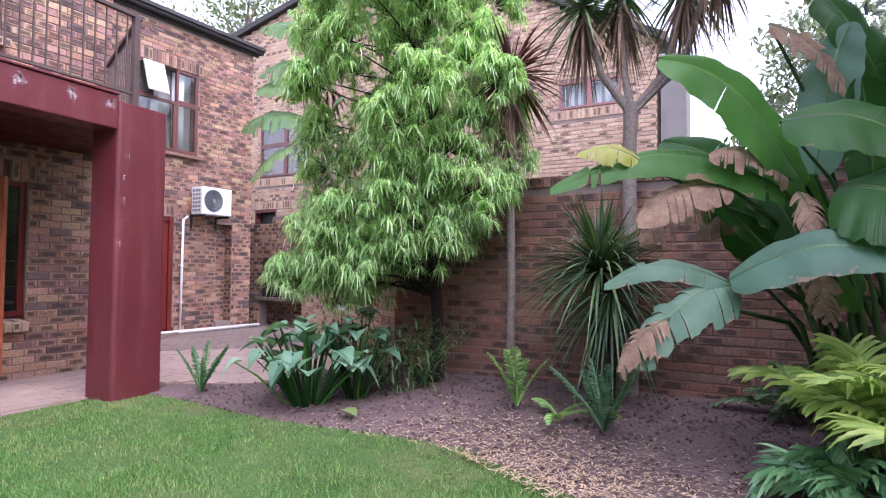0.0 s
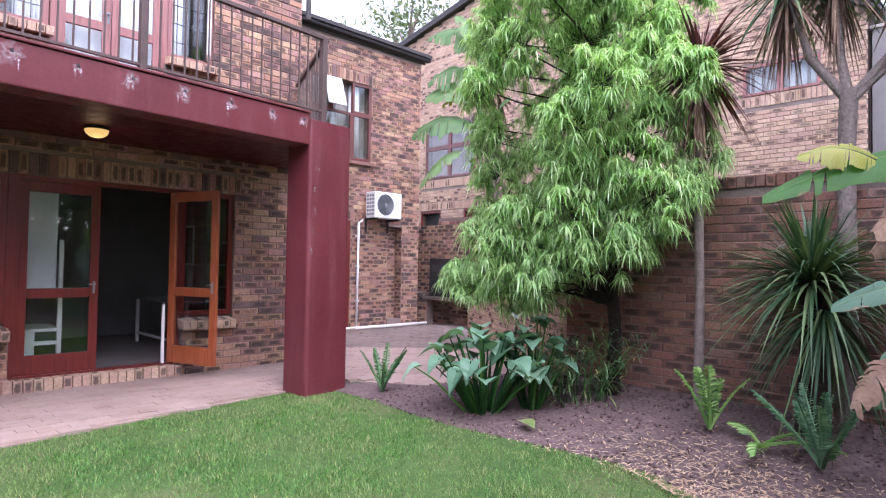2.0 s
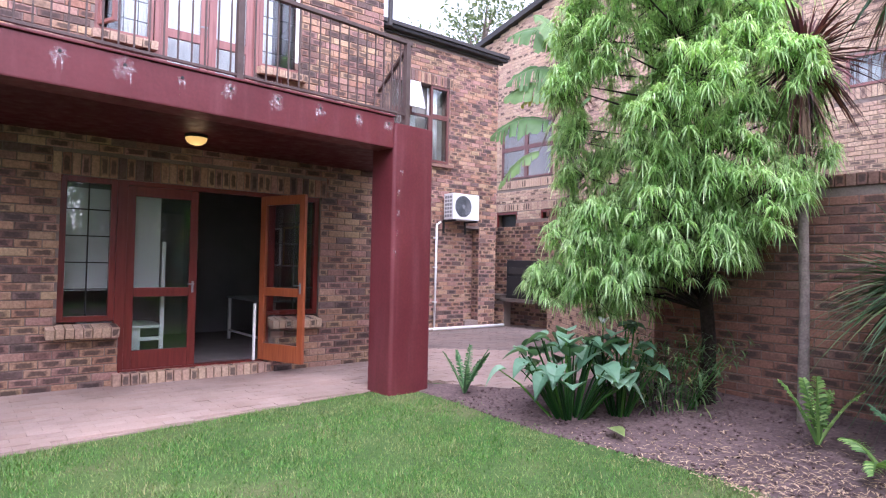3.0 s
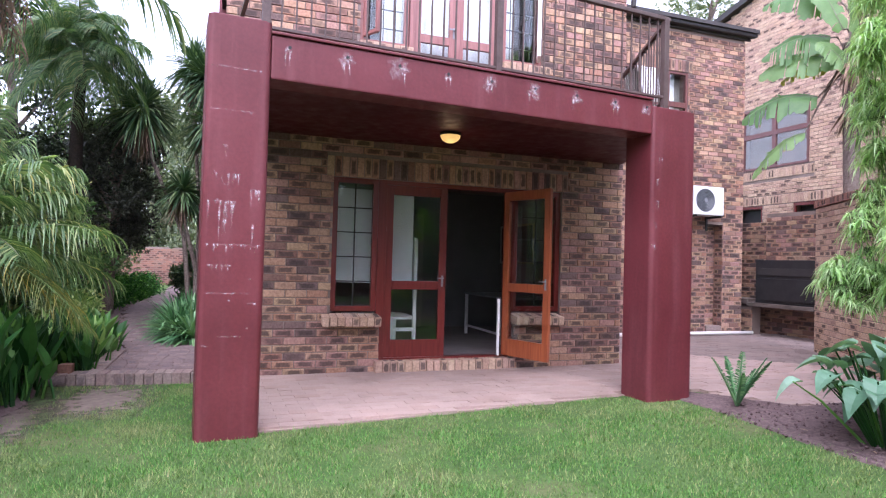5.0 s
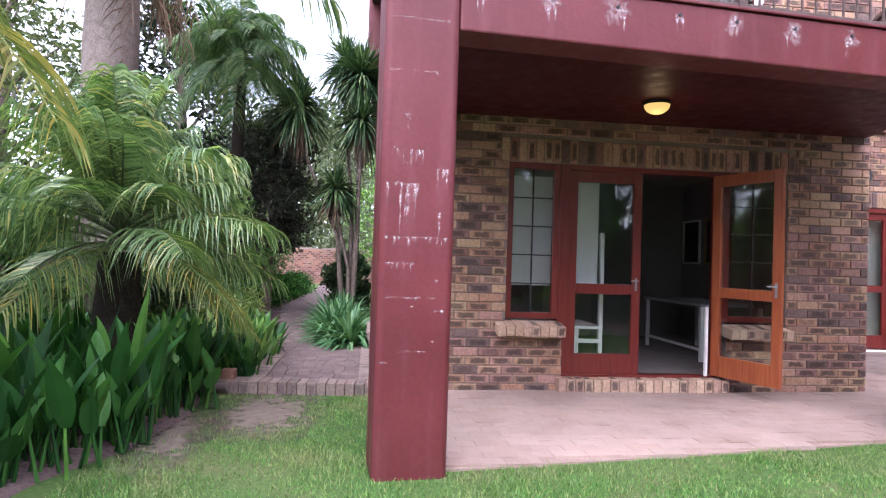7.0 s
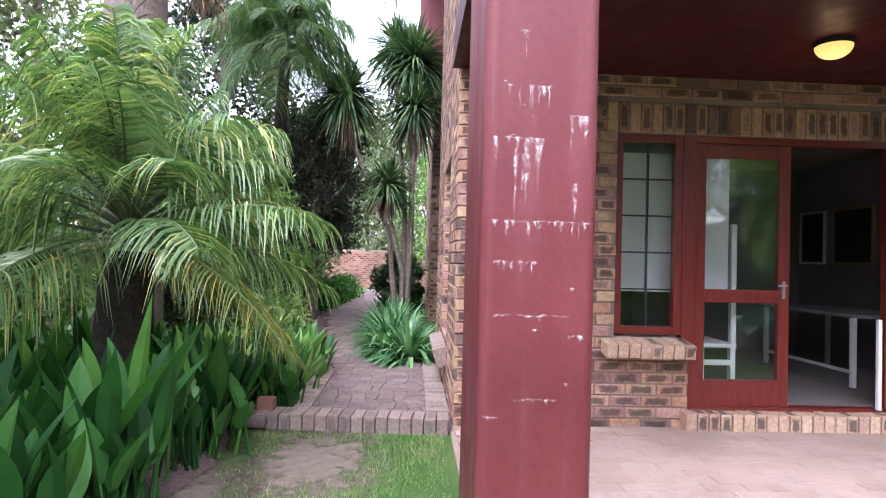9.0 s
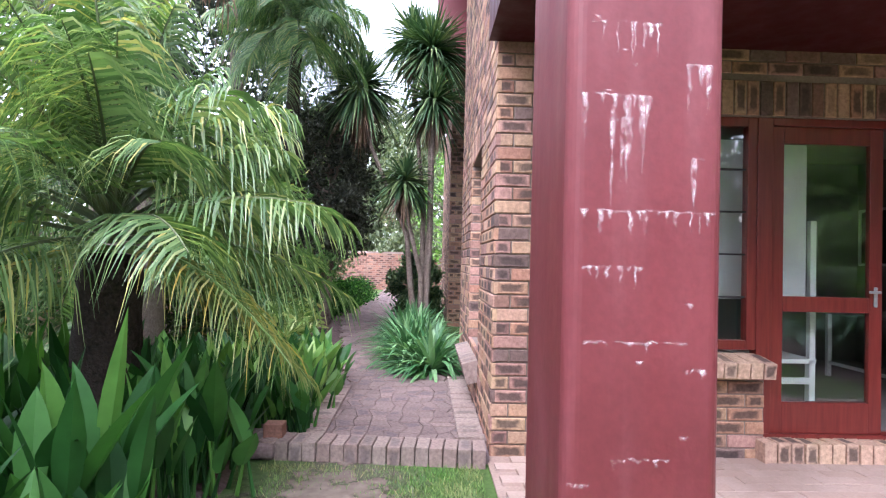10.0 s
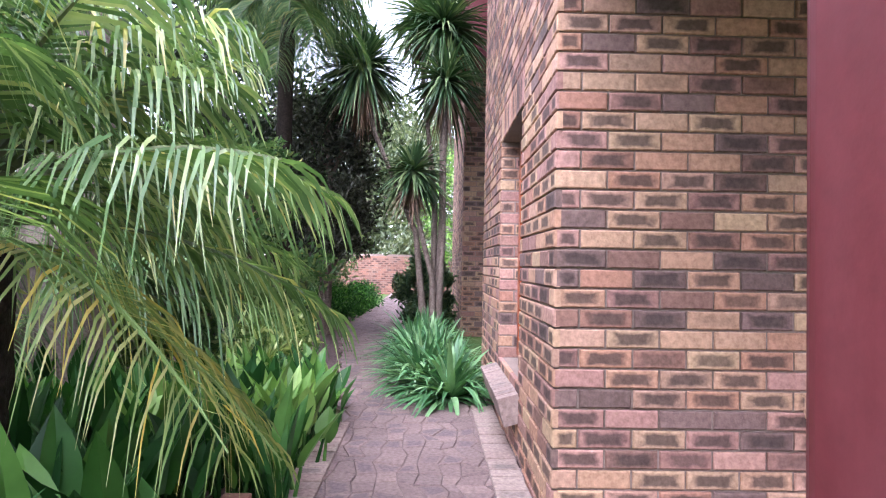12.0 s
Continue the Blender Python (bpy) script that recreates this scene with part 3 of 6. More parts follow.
def bed(name, edge0, edge1, x0, x1, step, label, height):
    """Soil between two lines y = edge(x)."""
    nx, ny = int((x1 - x0) / step), 26
    v, f = [], []
    for i in range(nx + 1):
        x = x0 + (x1 - x0) * i / nx
        for j in range(ny + 1):
            y = edge0(x) + (edge1(x) - edge0(x)) * j / ny
            v.append((x, y, -0.03 if j in (0, ny) and name in ("planting_bed", "lily_bed") and (j == 0) == (name == "planting_bed") else height(x, y) + 0.012 * noise.noise((x * 9, y * 9, 3)) + 0.006 * noise.noise((x * 30, y * 30, 5))))
    for i in range(nx):
        for j in range(ny):
            k = i * (ny + 1) + j
            f.append((k, k + ny + 1, k + ny + 2, k + 1))
    return tagged(mesh_from(name, v, f, SOIL, smooth=True), label, "flower bed", kind="structure")


def front_edge(x):
    return 3.93 + 0.07 * math.sin(x * 2.1) + (0.0 if x < -1.9 else -0.36 * min(1.0, (x + 1.9) / 0.9) - 0.35 * max(0.0, x + 1.0))


def back_edge(x):
    if x > -4.3:
        return 6.25
    if x > -4.75:
        return 5.3 + (x + 4.7) * 2.2
    return max(4.02, 4.7 + (x + 5.0) * 0.7)


bed("planting_bed", front_edge, back_edge, -5.6, 4.0, 0.06, "dark brown soil bed strewn with dry leaves", bed_height)


def lily_front(x):
    return -1.62 - 0.4 * max(0.0, min(1.0, (x + 6.4) / 1.3)) - 0.28 * max(0.0, min(1.0, (-6.9 - x) / 0.5)) + 0.06 * math.sin(3 * x)


bed("lily_bed", lambda x: -5.0, lambda x: lily_front(x) if x > -7.2 else -1.5 - 0.09 * max(0, -8 - x), -20.0, 2.0, 0.1, "shaded brown soil bed under palms and lilies", lambda x, y: 0.02 + 0.03 * max(0, -1.7 - y))


# ---- house walls ----
brick_wall("wall_facade", (-7.3, -0.3), (0, 1), (1, 0), 4.95, 0.0, 6.8,
           holes=[(1.18, 1.74, 0.66, 2.2), (1.74, 3.42, 0.03, 2.2), (3.42, 4.05, 0.66, 2.2), (1.42, 2.0, 3.72, 5.0), (2.0, 3.13, 2.84, 5.0), (3.13, 3.72, 3.72, 5.0)],
           near=(0.0, 1.7, 0.0, 2.6), start=0.004, soldiers=[(1.1, 4.13, 2.2, 2.43)])
brick_wall("wall_side", (-7.3, -0.3), (-1, 0), (0, -1), 3.55, 0.0, 6.8,
           holes=[(1.0, 2.05, 0.5, 2.15)], near=(0.0, 2.6, 0.0, 2.6), flip=1, soldiers=[(0.93, 2.12, 2.15, 2.38)])
brick_wall("wall_courtyard", (-9.95, 4.65), (0, 1), (1, 0), 4.7, 0.0, 5.85,
           holes=[(1.85, 3.32, 3.43, 5.03), (2.07, 2.85, 0.06, 2.22), (3.81, 4.21, 0.1, 2.16)], soldiers=[(1.75, 3.41, 5.03, 5.26), (2.0, 2.92, 2.22, 2.45)])
brick_wall("wall_far_wing", (-15.0, -0.3), (0, 1), (1, 0), 3.0, 0.0, 4.5)
brick_wall("wall_far_wing_side", (-15.0, -0.3), (-1, 0), (0, -1), 5.0, 0.0, 4.5, flip=1)
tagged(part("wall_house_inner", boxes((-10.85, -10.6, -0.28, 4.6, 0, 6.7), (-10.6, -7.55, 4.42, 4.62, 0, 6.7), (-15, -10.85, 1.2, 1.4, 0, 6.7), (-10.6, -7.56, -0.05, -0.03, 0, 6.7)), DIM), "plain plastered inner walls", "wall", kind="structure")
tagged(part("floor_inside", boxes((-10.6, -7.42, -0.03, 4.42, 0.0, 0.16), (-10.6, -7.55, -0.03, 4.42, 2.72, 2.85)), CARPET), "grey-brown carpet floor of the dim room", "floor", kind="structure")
tagged(part("ceiling_inside", boxes((-10.6, -7.55, -0.03, 4.42, 2.5, 2.7), (-10.6, -7.55, -0.03, 4.42, 5.4, 5.5)), PLASTER), "plain ceiling of the dim room", "ceiling", kind="structure")
tagged(part("roof_main", boxes((-15.5, -7.0, -0.55, 4.9, 6.8, 6.95), (-14.0, -9.75, 4.9, 9.5, 5.95, 6.02)), ROOF), "dark flat roof edge", "roof", kind="structure")
tagged(part("wall_courtyard_back", boxes((-10.25, -10.2, 4.65, 9.35, 0, 5.85), (-13.5, -10.2, 9.15, 9.33, 0, 5.85)), PLASTER), "plain wall behind the courtyard front", "wall", kind="structure")
tagged(part("wing_beam", boxes((-19, -14.9, -0.5, 2.5, 4.5, 4.9), (-15.4, -14.92, -0.62, 2.6, 4.9, 7.2)), OXBLOOD), "dark red painted beam over the far wing", "beam", kind="structure")

gutter = thing("gutter", pose(-9.95, 4.66, 5.86), "dark brown eaves gutter with a fascia board", "gutter")
part("fascia", boxes((0.0, 0.04, 0.0, 4.78, -0.02, 0.17), bevel=0.006), ROOF, gutter)
part("trough", boxes((0.045, 0.16, 0.0, 4.84, 0.02, 0.14), bevel=0.03), DARK, gutter)
# thin pipe added to draw the dark vertical line at the corner
downpipe = thing("downpipe", pose(-7.28, 4.68, 0), "thin dark brown pipe added along the wall's corner", "downpipe")
part("pipe", tube(bmesh.new(), (0.03, 0.04, 4.7), (0.03, 0.04, 6.8), 0.035), ROOF, downpipe)
part("bracket", boxes((0.0, 0.07, 0.0, 0.08, 5.4, 5.44)), DARK, downpipe)

brick_wall("wall_niche", (-10.17, 8.4), (0, 1), (1, 0), 0.5, 0.0, 2.2, thick=0.04, label="shaded brick back of the courtyard niche")

brick_wall("wall_niche_jamb", (-10.17, 8.856), (1, 0), (0, -1), 0.215, 0.1, 2.16, thick=0.03, label="brick jamb of the courtyard niche")

# far neighbouring building
def rake(a):
    """Height of the gable's edge, a metres from its west end."""
    return 8.0 + 0.22 * a if a < 6.0 else 9.32 - 0.55 * (a - 6.0)


brick_wall("wall_neighbour", (-14.5, 12.5), (1, 0), (0, -1), 12.3, 2.0, 9.4,
           holes=[(1.4, 3.36, 3.85, 5.45), (10.3, 11.6, 4.68, 5.26), (1.2, 2.05, 2.3, 2.95), (2.95, 3.9, 2.3, 2.95)], limit=rake, material=PLAIN_BRICK, soldiers=[(1.1, 4.0, 2.95, 3.18), (1.2, 3.5, 3.6, 3.84), (10.1, 11.8, 4.45, 4.67)])
tagged(part("wall_neighbour_body", boxes((-14.5, -2.2, 12.76, 13.0, 0, 5.9), (-14.5, -2.2, 12.4, 12.7, 0, 2.0)), MORTAR), "plain body of the brick house behind", "wall", kind="structure")
bm = bmesh.new()
for a0, a1 in ((-0.3, 6.0), (6.0, 12.5)):
    q = [(-14.5 + a0, 12.35, rake(a0)), (-14.5 + a1, 12.35, rake(a1 if a1 != 6.0 else 5.99)), (-14.5 + a1, 16, rake(a1 if a1 != 6.0 else 5.99)), (-14.5 + a0, 16, rake(a0 if a0 != 6.0 else 6.01))]
    low = [bm.verts.new(c) for c in q]
    top = [bm.verts.new((x, y, z + 0.16)) for x, y, z in q]
    for i in range(4):
        bm.faces.new((low[i], low[(i + 1) % 4], top[(i + 1) % 4], top[i]))
    bm.faces.new(low[::-1])
    bm.faces.new(top)
tagged(part("roof_neighbour", bm, ROOF), "dark tiled gable roof of the house behind", "roof", kind="structure")
chimney = thing("chimney", pose(-1.95, 12.6, 0), "grey plastered chimney beside the brick house", "chimney")
part("shaft", boxes((-0.2, 0.28, 0, 0.5, 2.0, 5.5), bevel=0.01), STUCCO, chimney)
part("coping", boxes((-0.23, 0.31, -0.03, 0.53, 5.5, 5.56), bevel=0.01), CONCRETE, chimney)

# garden walls
W2U = Vector((-3.75, 2.4)).normalized()
brick_wall("wall_garden", (-4.0, 6.2), (1, 0), (0, -1), 11.0, 0.0, 2.12, near=(0.3, 3.2, 0.0, 1.6), material=RED_BRICK, label="reddish brick garden wall, dark with damp low down")
brick_wall("wall_garden_angled", (-4.0, 6.2), tuple(W2U), (-W2U.y, W2U.x), 4.45, 0.0, 2.3, flip=1, material=PLAIN_BRICK, label="buff brick garden wall running to the barbecue")
cop = thing("wall_coping", pose(0, 0, 0), "brick-on-edge coping of the garden wall", "coping", kind="structure")
brick_row(cop, (-4.0, 6.3), (1, 0), (0, -1), 100, 0.085, 0.075, 0.11, 2.175, RED_BRICK, deep=0.23)
brick_row(cop, (-4.05 - W2U.y * -0.1, 6.2 + 0.1), tuple(W2U), (-W2U.y, W2U.x), 52, 0.085, 0.075, 0.11, 2.355, RED_BRICK, deep=0.23)
brick_wall("wall_path_end", (-29.0, -5.5), (0, 1), (1, 0), 7.0, 0.0, 1.6, material=RED_BRICK)
brick_wall("wall_boundary", (-20.0, -5.6), (1, 0), (0, 1), 27.0, 0.0, 1.5, material=PLAIN_BRICK, label="low buff brick boundary wall behind the palms")


# ---- painted porch: pillars, beam, slab; all turned a little from the house ----
PORCH = Matrix(((0.9963, -0.0855, 0, -5.07), (0.0855, 0.9963, 0, 0.035), (0, 0, 1, 0), (0, 0, 0, 1)))


def pillar(y0, y1, deep, top, label):
    ob = thing("porch_pillar", PORCH, label, "pillar", "porch pillars")
    bm = boxes((-deep, 0.0, y0, y1, -0.05, top))
    upright = [e for e in bm.edges if abs(e.verts[0].co.z - e.verts[1].co.z) > 1]
    bmesh.ops.bevel(bm, geom=upright, offset=0.042, segments=6, affect="EDGES", profile=0.5)
    part("shaft", bm, OXBLOOD, ob)
    part("cap", boxes((-deep + 0.03, -0.03, y0 + 0.03, y1 - 0.03, top - 0.003, top + 0.02), bevel=0.012), OXBLOOD, ob, "weathered mortar cap")
    return ob


lp = pillar(-0.40, 0.03, 0.40, 2.96, "oxblood painted porch pillar with white lime streaks")
rp = pillar(3.58, 4.13, 0.40, 2.82, "oxblood painted porch pillar beside the planting bed")
beam = thing("porch_beam", PORCH, "oxblood painted balcony beam with patched drain holes", "beam")
part("fascia", boxes((-0.28, -0.012, 0.03, 3.58, 2.56, 2.88), bevel=0.012), OXBLOOD, beam)
part("coping", boxes((-0.30, 0.004, 0.03, 3.58, 2.884, 2.905), bevel=0.006), OXBLOOD, beam)
slab = sheet("balcony_slab", [(-7.29, -0.36), (-5.5, -0.36), (-5.35, 0.06), (-5.62, 3.6), (-5.7, 4.1), (-7.29, 4.6)], 2.86, SOFFIT, "oxblood underside of the balcony slab, darkened for shade", "ceiling", 0.24)


def lime_run(owner, y, z, width, seed, drops=5, reach=0.2, line=True, x=0.0015):
    """A crack with lime that has bled out and run down."""
    rng = random.Random(seed)
    v, f, uv = [], [], []
    if line:
        n = 18
        for i in range(n + 1):
            yy = y - width / 2 + width * i / n
            zz = z + rng.uniform(-0.004, 0.004)
            t = rng.uniform(0.002, 0.012)
            v += [(x, yy, zz + 0.003), (x, yy, zz - t)]
            uv += [(-1, 0.62), (1, 0.62)]
        f += [(2 * i, 2 * i + 2, 2 * i + 3, 2 * i + 1) for i in range(n) if rng.random() < 0.7]
    for d in range(drops):
        yy, ln, w = y + rng.uniform(-0.48, 0.48) * width, reach * rng.uniform(0.2, 1.0) ** 1.4, rng.uniform(0.007, 0.026)
        k, n = len(v), 7
        for i in range(n + 1):
            t = i / n
            mid, half = yy + rng.uniform(-0.003, 0.003), w * (1 - 0.6 * t) / 2 * rng.uniform(0.7, 1.3)
            v += [(x + 0.0006 + d * 0.0002, mid - half, z - ln * t), (x + 0.0006 + d * 0.0002, mid + half, z - ln * t)]
            uv += [(-1, t), (1, t)]
        f += [(k + 2 * i, k + 2 * i + 1, k + 2 * i + 3, k + 2 * i + 2) for i in range(n)]
    ob = mesh_from("lime_streak", v, f, LIME, owner, "white lime streak", uv=uv)
    ob.visible_shadow = False


for k, (y, z, w, n, r) in enumerate([(-0.25, 1.85, 0.19, 9, 0.14), (-0.27, 1.66, 0.2, 12, 0.22), (-0.19, 1.36, 0.40, 16, 0.07), (-0.28, 1.215, 0.16, 7, 0.06), (-0.05, 1.75, 0.06, 5, 0.2),
                                     (-0.26, 1.60, 0.06, 4, 0.3), (-0.2, 0.72, 0.17, 3, 0.03), (-0.05, 0.95, 0.06, 4, 0.05), (-0.36, 0.66, 0.06, 3, 0.03), (-0.26, 2.05, 0.05, 3, 0.16), (-0.22, 2.3, 0.3, 6, 0.05), (-0.2, 2.6, 0.34, 3, 0.03), (-0.05, 1.5, 0.04, 3, 0.16), (-0.22, 1.02, 0.3, 4, 0.03)]):
    lime_run(lp, y, z, w, 40 + k, n, r)
rng = random.Random(17)
for k in range(9):
    lime_run(lp, rng.uniform(-0.34, -0.06), rng.uniform(0.4, 2.2), 0.02, 140 + k, 2, rng.uniform(0.01, 0.025), False)
for k in range(5):
    lime_run(rp, 3.6 + 0.02 * k, 1.5 + 0.21 * k, 0.05, 90 + k, 3, 0.1)


def patch(owner, y, z, size, seed):
    """A patched drain hole: a smear of white filler, a dark disc for the hole's shade, and runs below it."""
    rng = random.Random(seed)
    v, f = [(0.0, y, z)], []
    n = 22
    for i in range(n):
        a = 2 * math.pi * i / n
        r = size * rng.uniform(0.55, 1.1) * (1.15 if math.sin(a) < 0 else 0.85)
        v.append((0.0, y + r * math.cos(a), z + r * math.sin(a)))
    f = [(0, 1 + i, 1 + (i + 1) % n) for i in range(n)]
    ob = mesh_from("filler", [(x - 0.009, a, b) for x, a, b in v], f, LIME, owner, "white filler smear", uv=[(0, 0)] + [(0.9, 0)] * n)
    bm = tube(bmesh.new(), (-0.012, y + 0.008, z + 0.012), (-0.006, y + 0.008, z + 0.012), 0.012, n=14)
    part("drain_hole", bm, DARK, owner, "small dark disc standing for the drain hole")
    lime_run(owner, y, z - size * 0.4, size * 1.5, seed + 7, 5, 0.13, False, -0.0085)


for k, (y, size) in enumerate([(0.15, 0.035), (0.58, 0.07), (1.0, 0.11), (1.42, 0.04), (1.82, 0.09), (2.25, 0.09), (2.69, 0.075), (3.12, 0.07), (3.5, 0.07)]):
    patch(beam, y, 2.795, size, 60 + k)

railing = thing("balcony_railing", PORCH, "brown steel balcony railing with thin balusters", "railing")
part("top_rail", boxes((-0.16, -0.11, 0.0, 3.86, 3.74, 3.78), (-2.2, -0.16, -0.02, 0.02, 3.74, 3.78), bevel=0.006), RAIL, railing)
part("bottom_rail", boxes((-0.15, -0.12, 0.04, 3.82, 2.96, 2.985), bevel=0.004), RAIL, railing)
for y in (0.0, 1.95, 3.835):
    part("post", boxes((-0.165, -0.105, y - 0.03, y + 0.03, 2.86, 3.76), bevel=0.005), RAIL, railing)
for k in range(34):
    y = 0.11 + 0.11 * k
    if abs(y - 1.95) > 0.05:
        part("baluster", boxes((-0.141, -0.129, y - 0.006, y + 0.006, 2.97, 3.75)), RAIL, railing)
side_rail = thing("balcony_railing", Matrix.Translation((-5.5, 3.87, 0)) @ Matrix.Rotation(math.atan2(0.72, -1.78), 4, "Z"), "brown steel side railing from the pillar back to the wall", "railing")
part("top_rail", boxes((0.03, 1.9, -0.025, 0.025, 3.74, 3.78), bevel=0.006), RAIL, side_rail)
part("bottom_rail", boxes((0.03, 1.9, -0.015, 0.015, 2.96, 2.985), bevel=0.004), RAIL, side_rail)
for k in range(18):
    x = 0.12 + 0.1 * k
    part("baluster", boxes((x - 0.006, x + 0.006, -0.006, 0.006, 2.97, 3.75)), RAIL, side_rail)


# ---- windows and doors ----
def pane_grid(ob, x, y0, y1, z0, z1, cols, rows, wood, bar=0.018, names=("glazing_bar", "pane")):
    for k in range(1, cols):
        y = y0 + (y1 - y0) * k / cols
        part(names[0], boxes((x - 0.012, x + 0.012, y - bar / 2, y + bar / 2, z0, z1)), wood, ob)
    for k in range(1, rows):
        z = z0 + (z1 - z0) * k / rows
        part(names[0], boxes((x - 0.011, x + 0.011, y0, y1, z - bar / 2, z + bar / 2)), wood, ob)
    p = part(names[1], boxes((x - 0.003, x + 0.003, y0, y1, z0, z1)), GLASS, ob)
    p.visible_shadow = False


def sash(ob, x, y0, y1, z0, z1, wood, w=0.05, d=0.05, cols=1, rows=1, name="window_frame"):
    """A frame round one light, with its bars and glass."""
    ob = part(name, boxes((x - d / 2, x + d / 2, y0, y0 + w, z0, z1), (x - d / 2, x + d / 2, y1 - w, y1, z0, z1), (x - d / 2, x + d / 2, y0 + w, y1 - w, z0, z0 + w), (x - d / 2, x + d / 2, y0 + w, y1 - w, z1 - w, z1), bevel=0.004), wood, ob)
    pane_grid(ob, x, y0 + w, y1 - w, z0 + w, z1 - w, cols, rows, DARK if cols > 1 else wood, 0.012 if cols > 1 else 0.018)


def leaf(ob, y0, y1, z0, z1, wood, x=0.0, mid=0.98, stile=0.085):
    """A glazed door leaf with a lock rail."""
    d = 0.021
    part("stile", boxes((x - d, x + d, y0, y0 + stile, z0, z1), bevel=0.004), wood, ob)
    part("stile", boxes((x - d, x + d, y1 - stile, y1, z0, z1), bevel=0.004), wood, ob)
    for a, b in ((z0, z0 + 0.2), (mid - 0.05, mid + 0.05), (z1 - 0.11, z1)):
        part("rail", boxes((x - d, x + d, y0 + stile, y1 - stile, a, b), bevel=0.004), wood, ob)
    for a, b in ((z0 + 0.2, mid - 0.05), (mid + 0.05, z1 - 0.11)):
        p = part("pane", boxes((x - 0.003, x + 0.003, y0 + stile, y1 - stile, a, b)), GLASS, ob)
        p.visible_shadow = False


def handle(ob, x, y, z, way=1):
    h = part("door_handle", boxes((x, x + 0.006, y - 0.012, y + 0.012, z - 0.06, z + 0.07), (x + 0.006, x + 0.04, y - 0.008, y + 0.008, z + 0.03, z + 0.046), (x + 0.032, x + 0.046, y - 0.008 + min(0, way) * 0.06, y + 0.008 + max(0, way) * 0.06, z + 0.03, z + 0.046), bevel=0.003), GREY, ob, "dull metal lever handle")
    return h


FACE = -7.38
front = tagged(thing("window_1", facing(FACE, 0, 0, 1, 0), "dark red wooden window with small panes beside the patio door", "window"), kind="structure")
sash(front, 0.0, 0.88, 1.40, 0.70, 2.2, FRAME, 0.06, 0.07, 2, 5)
part("post", boxes((-0.04, 0.045, 1.40, 1.50, 0.17, 2.2), bevel=0.005), FRAME, front)
front2 = tagged(thing("window_2", facing(FACE, 0, 0, 1, 0), "dark red wooden window behind the open door leaf", "window"), kind="structure")
sash(front2, 0.0, 3.10, 3.75, 0.70, 2.2, FRAME, 0.06, 0.07, 2, 5)
part("post", boxes((-0.04, 0.045, 3.0, 3.10, 0.17, 2.2), bevel=0.005), FRAME, front2)
door = tagged(thing("door_1", facing(FACE, 0, 0, 1, 0), "closed dark red glazed leaf of the patio door", "door"), kind="structure")
leaf(door, 1.50, 2.24, 0.17, 2.15, FRAME, mid=1.0)
part("head", boxes((-0.04, 0.045, 1.50, 3.0, 2.15, 2.2), bevel=0.005), FRAME, door)
part("sill", boxes((-0.06, 0.05, 1.45, 3.05, 0.14, 0.172), bevel=0.005), FRAME, door)
handle(door, 0.021, 2.195, 1.05, -1)
ang = math.atan2(3.25 - 2.98, -6.68 - FACE)
open_leaf = tagged(thing("door_2", Matrix.Translation((FACE + 0.05, 2.985, 0)) @ Matrix.Rotation(ang - math.pi / 2, 4, "Z"), "open orange-brown varnished glazed leaf of the patio door", "door"), kind="structure")
leaf(open_leaf, 0.0, 0.72, 0.18, 2.15, LEAF_WOOD, mid=1.0)
handle(open_leaf, 0.021, 0.675, 1.05, -1)
threshold = thing("brick_threshold", pose(0, 0, 0), "brick-on-edge step under the patio door", "step", kind="structure")
brick_row(threshold, (-7.27, 1.38), (0, 1), (1, 0), 20, 0.086, 0.076, 0.13, 0.085, PLAIN_BRICK, deep=0.16)
for y0, n in ((0.78, 8), (3.08, 8)):
    sill = thing("window_sill", pose(0, 0, 0), "rounded brick sill under the patio window", "window sill", kind="structure")
    brick_row(sill, (-7.26, y0), (0, 1), (1, 0), n, 0.081, 0.074, 0.1, 0.615, PLAIN_BRICK, deep=0.24, tilt=8)

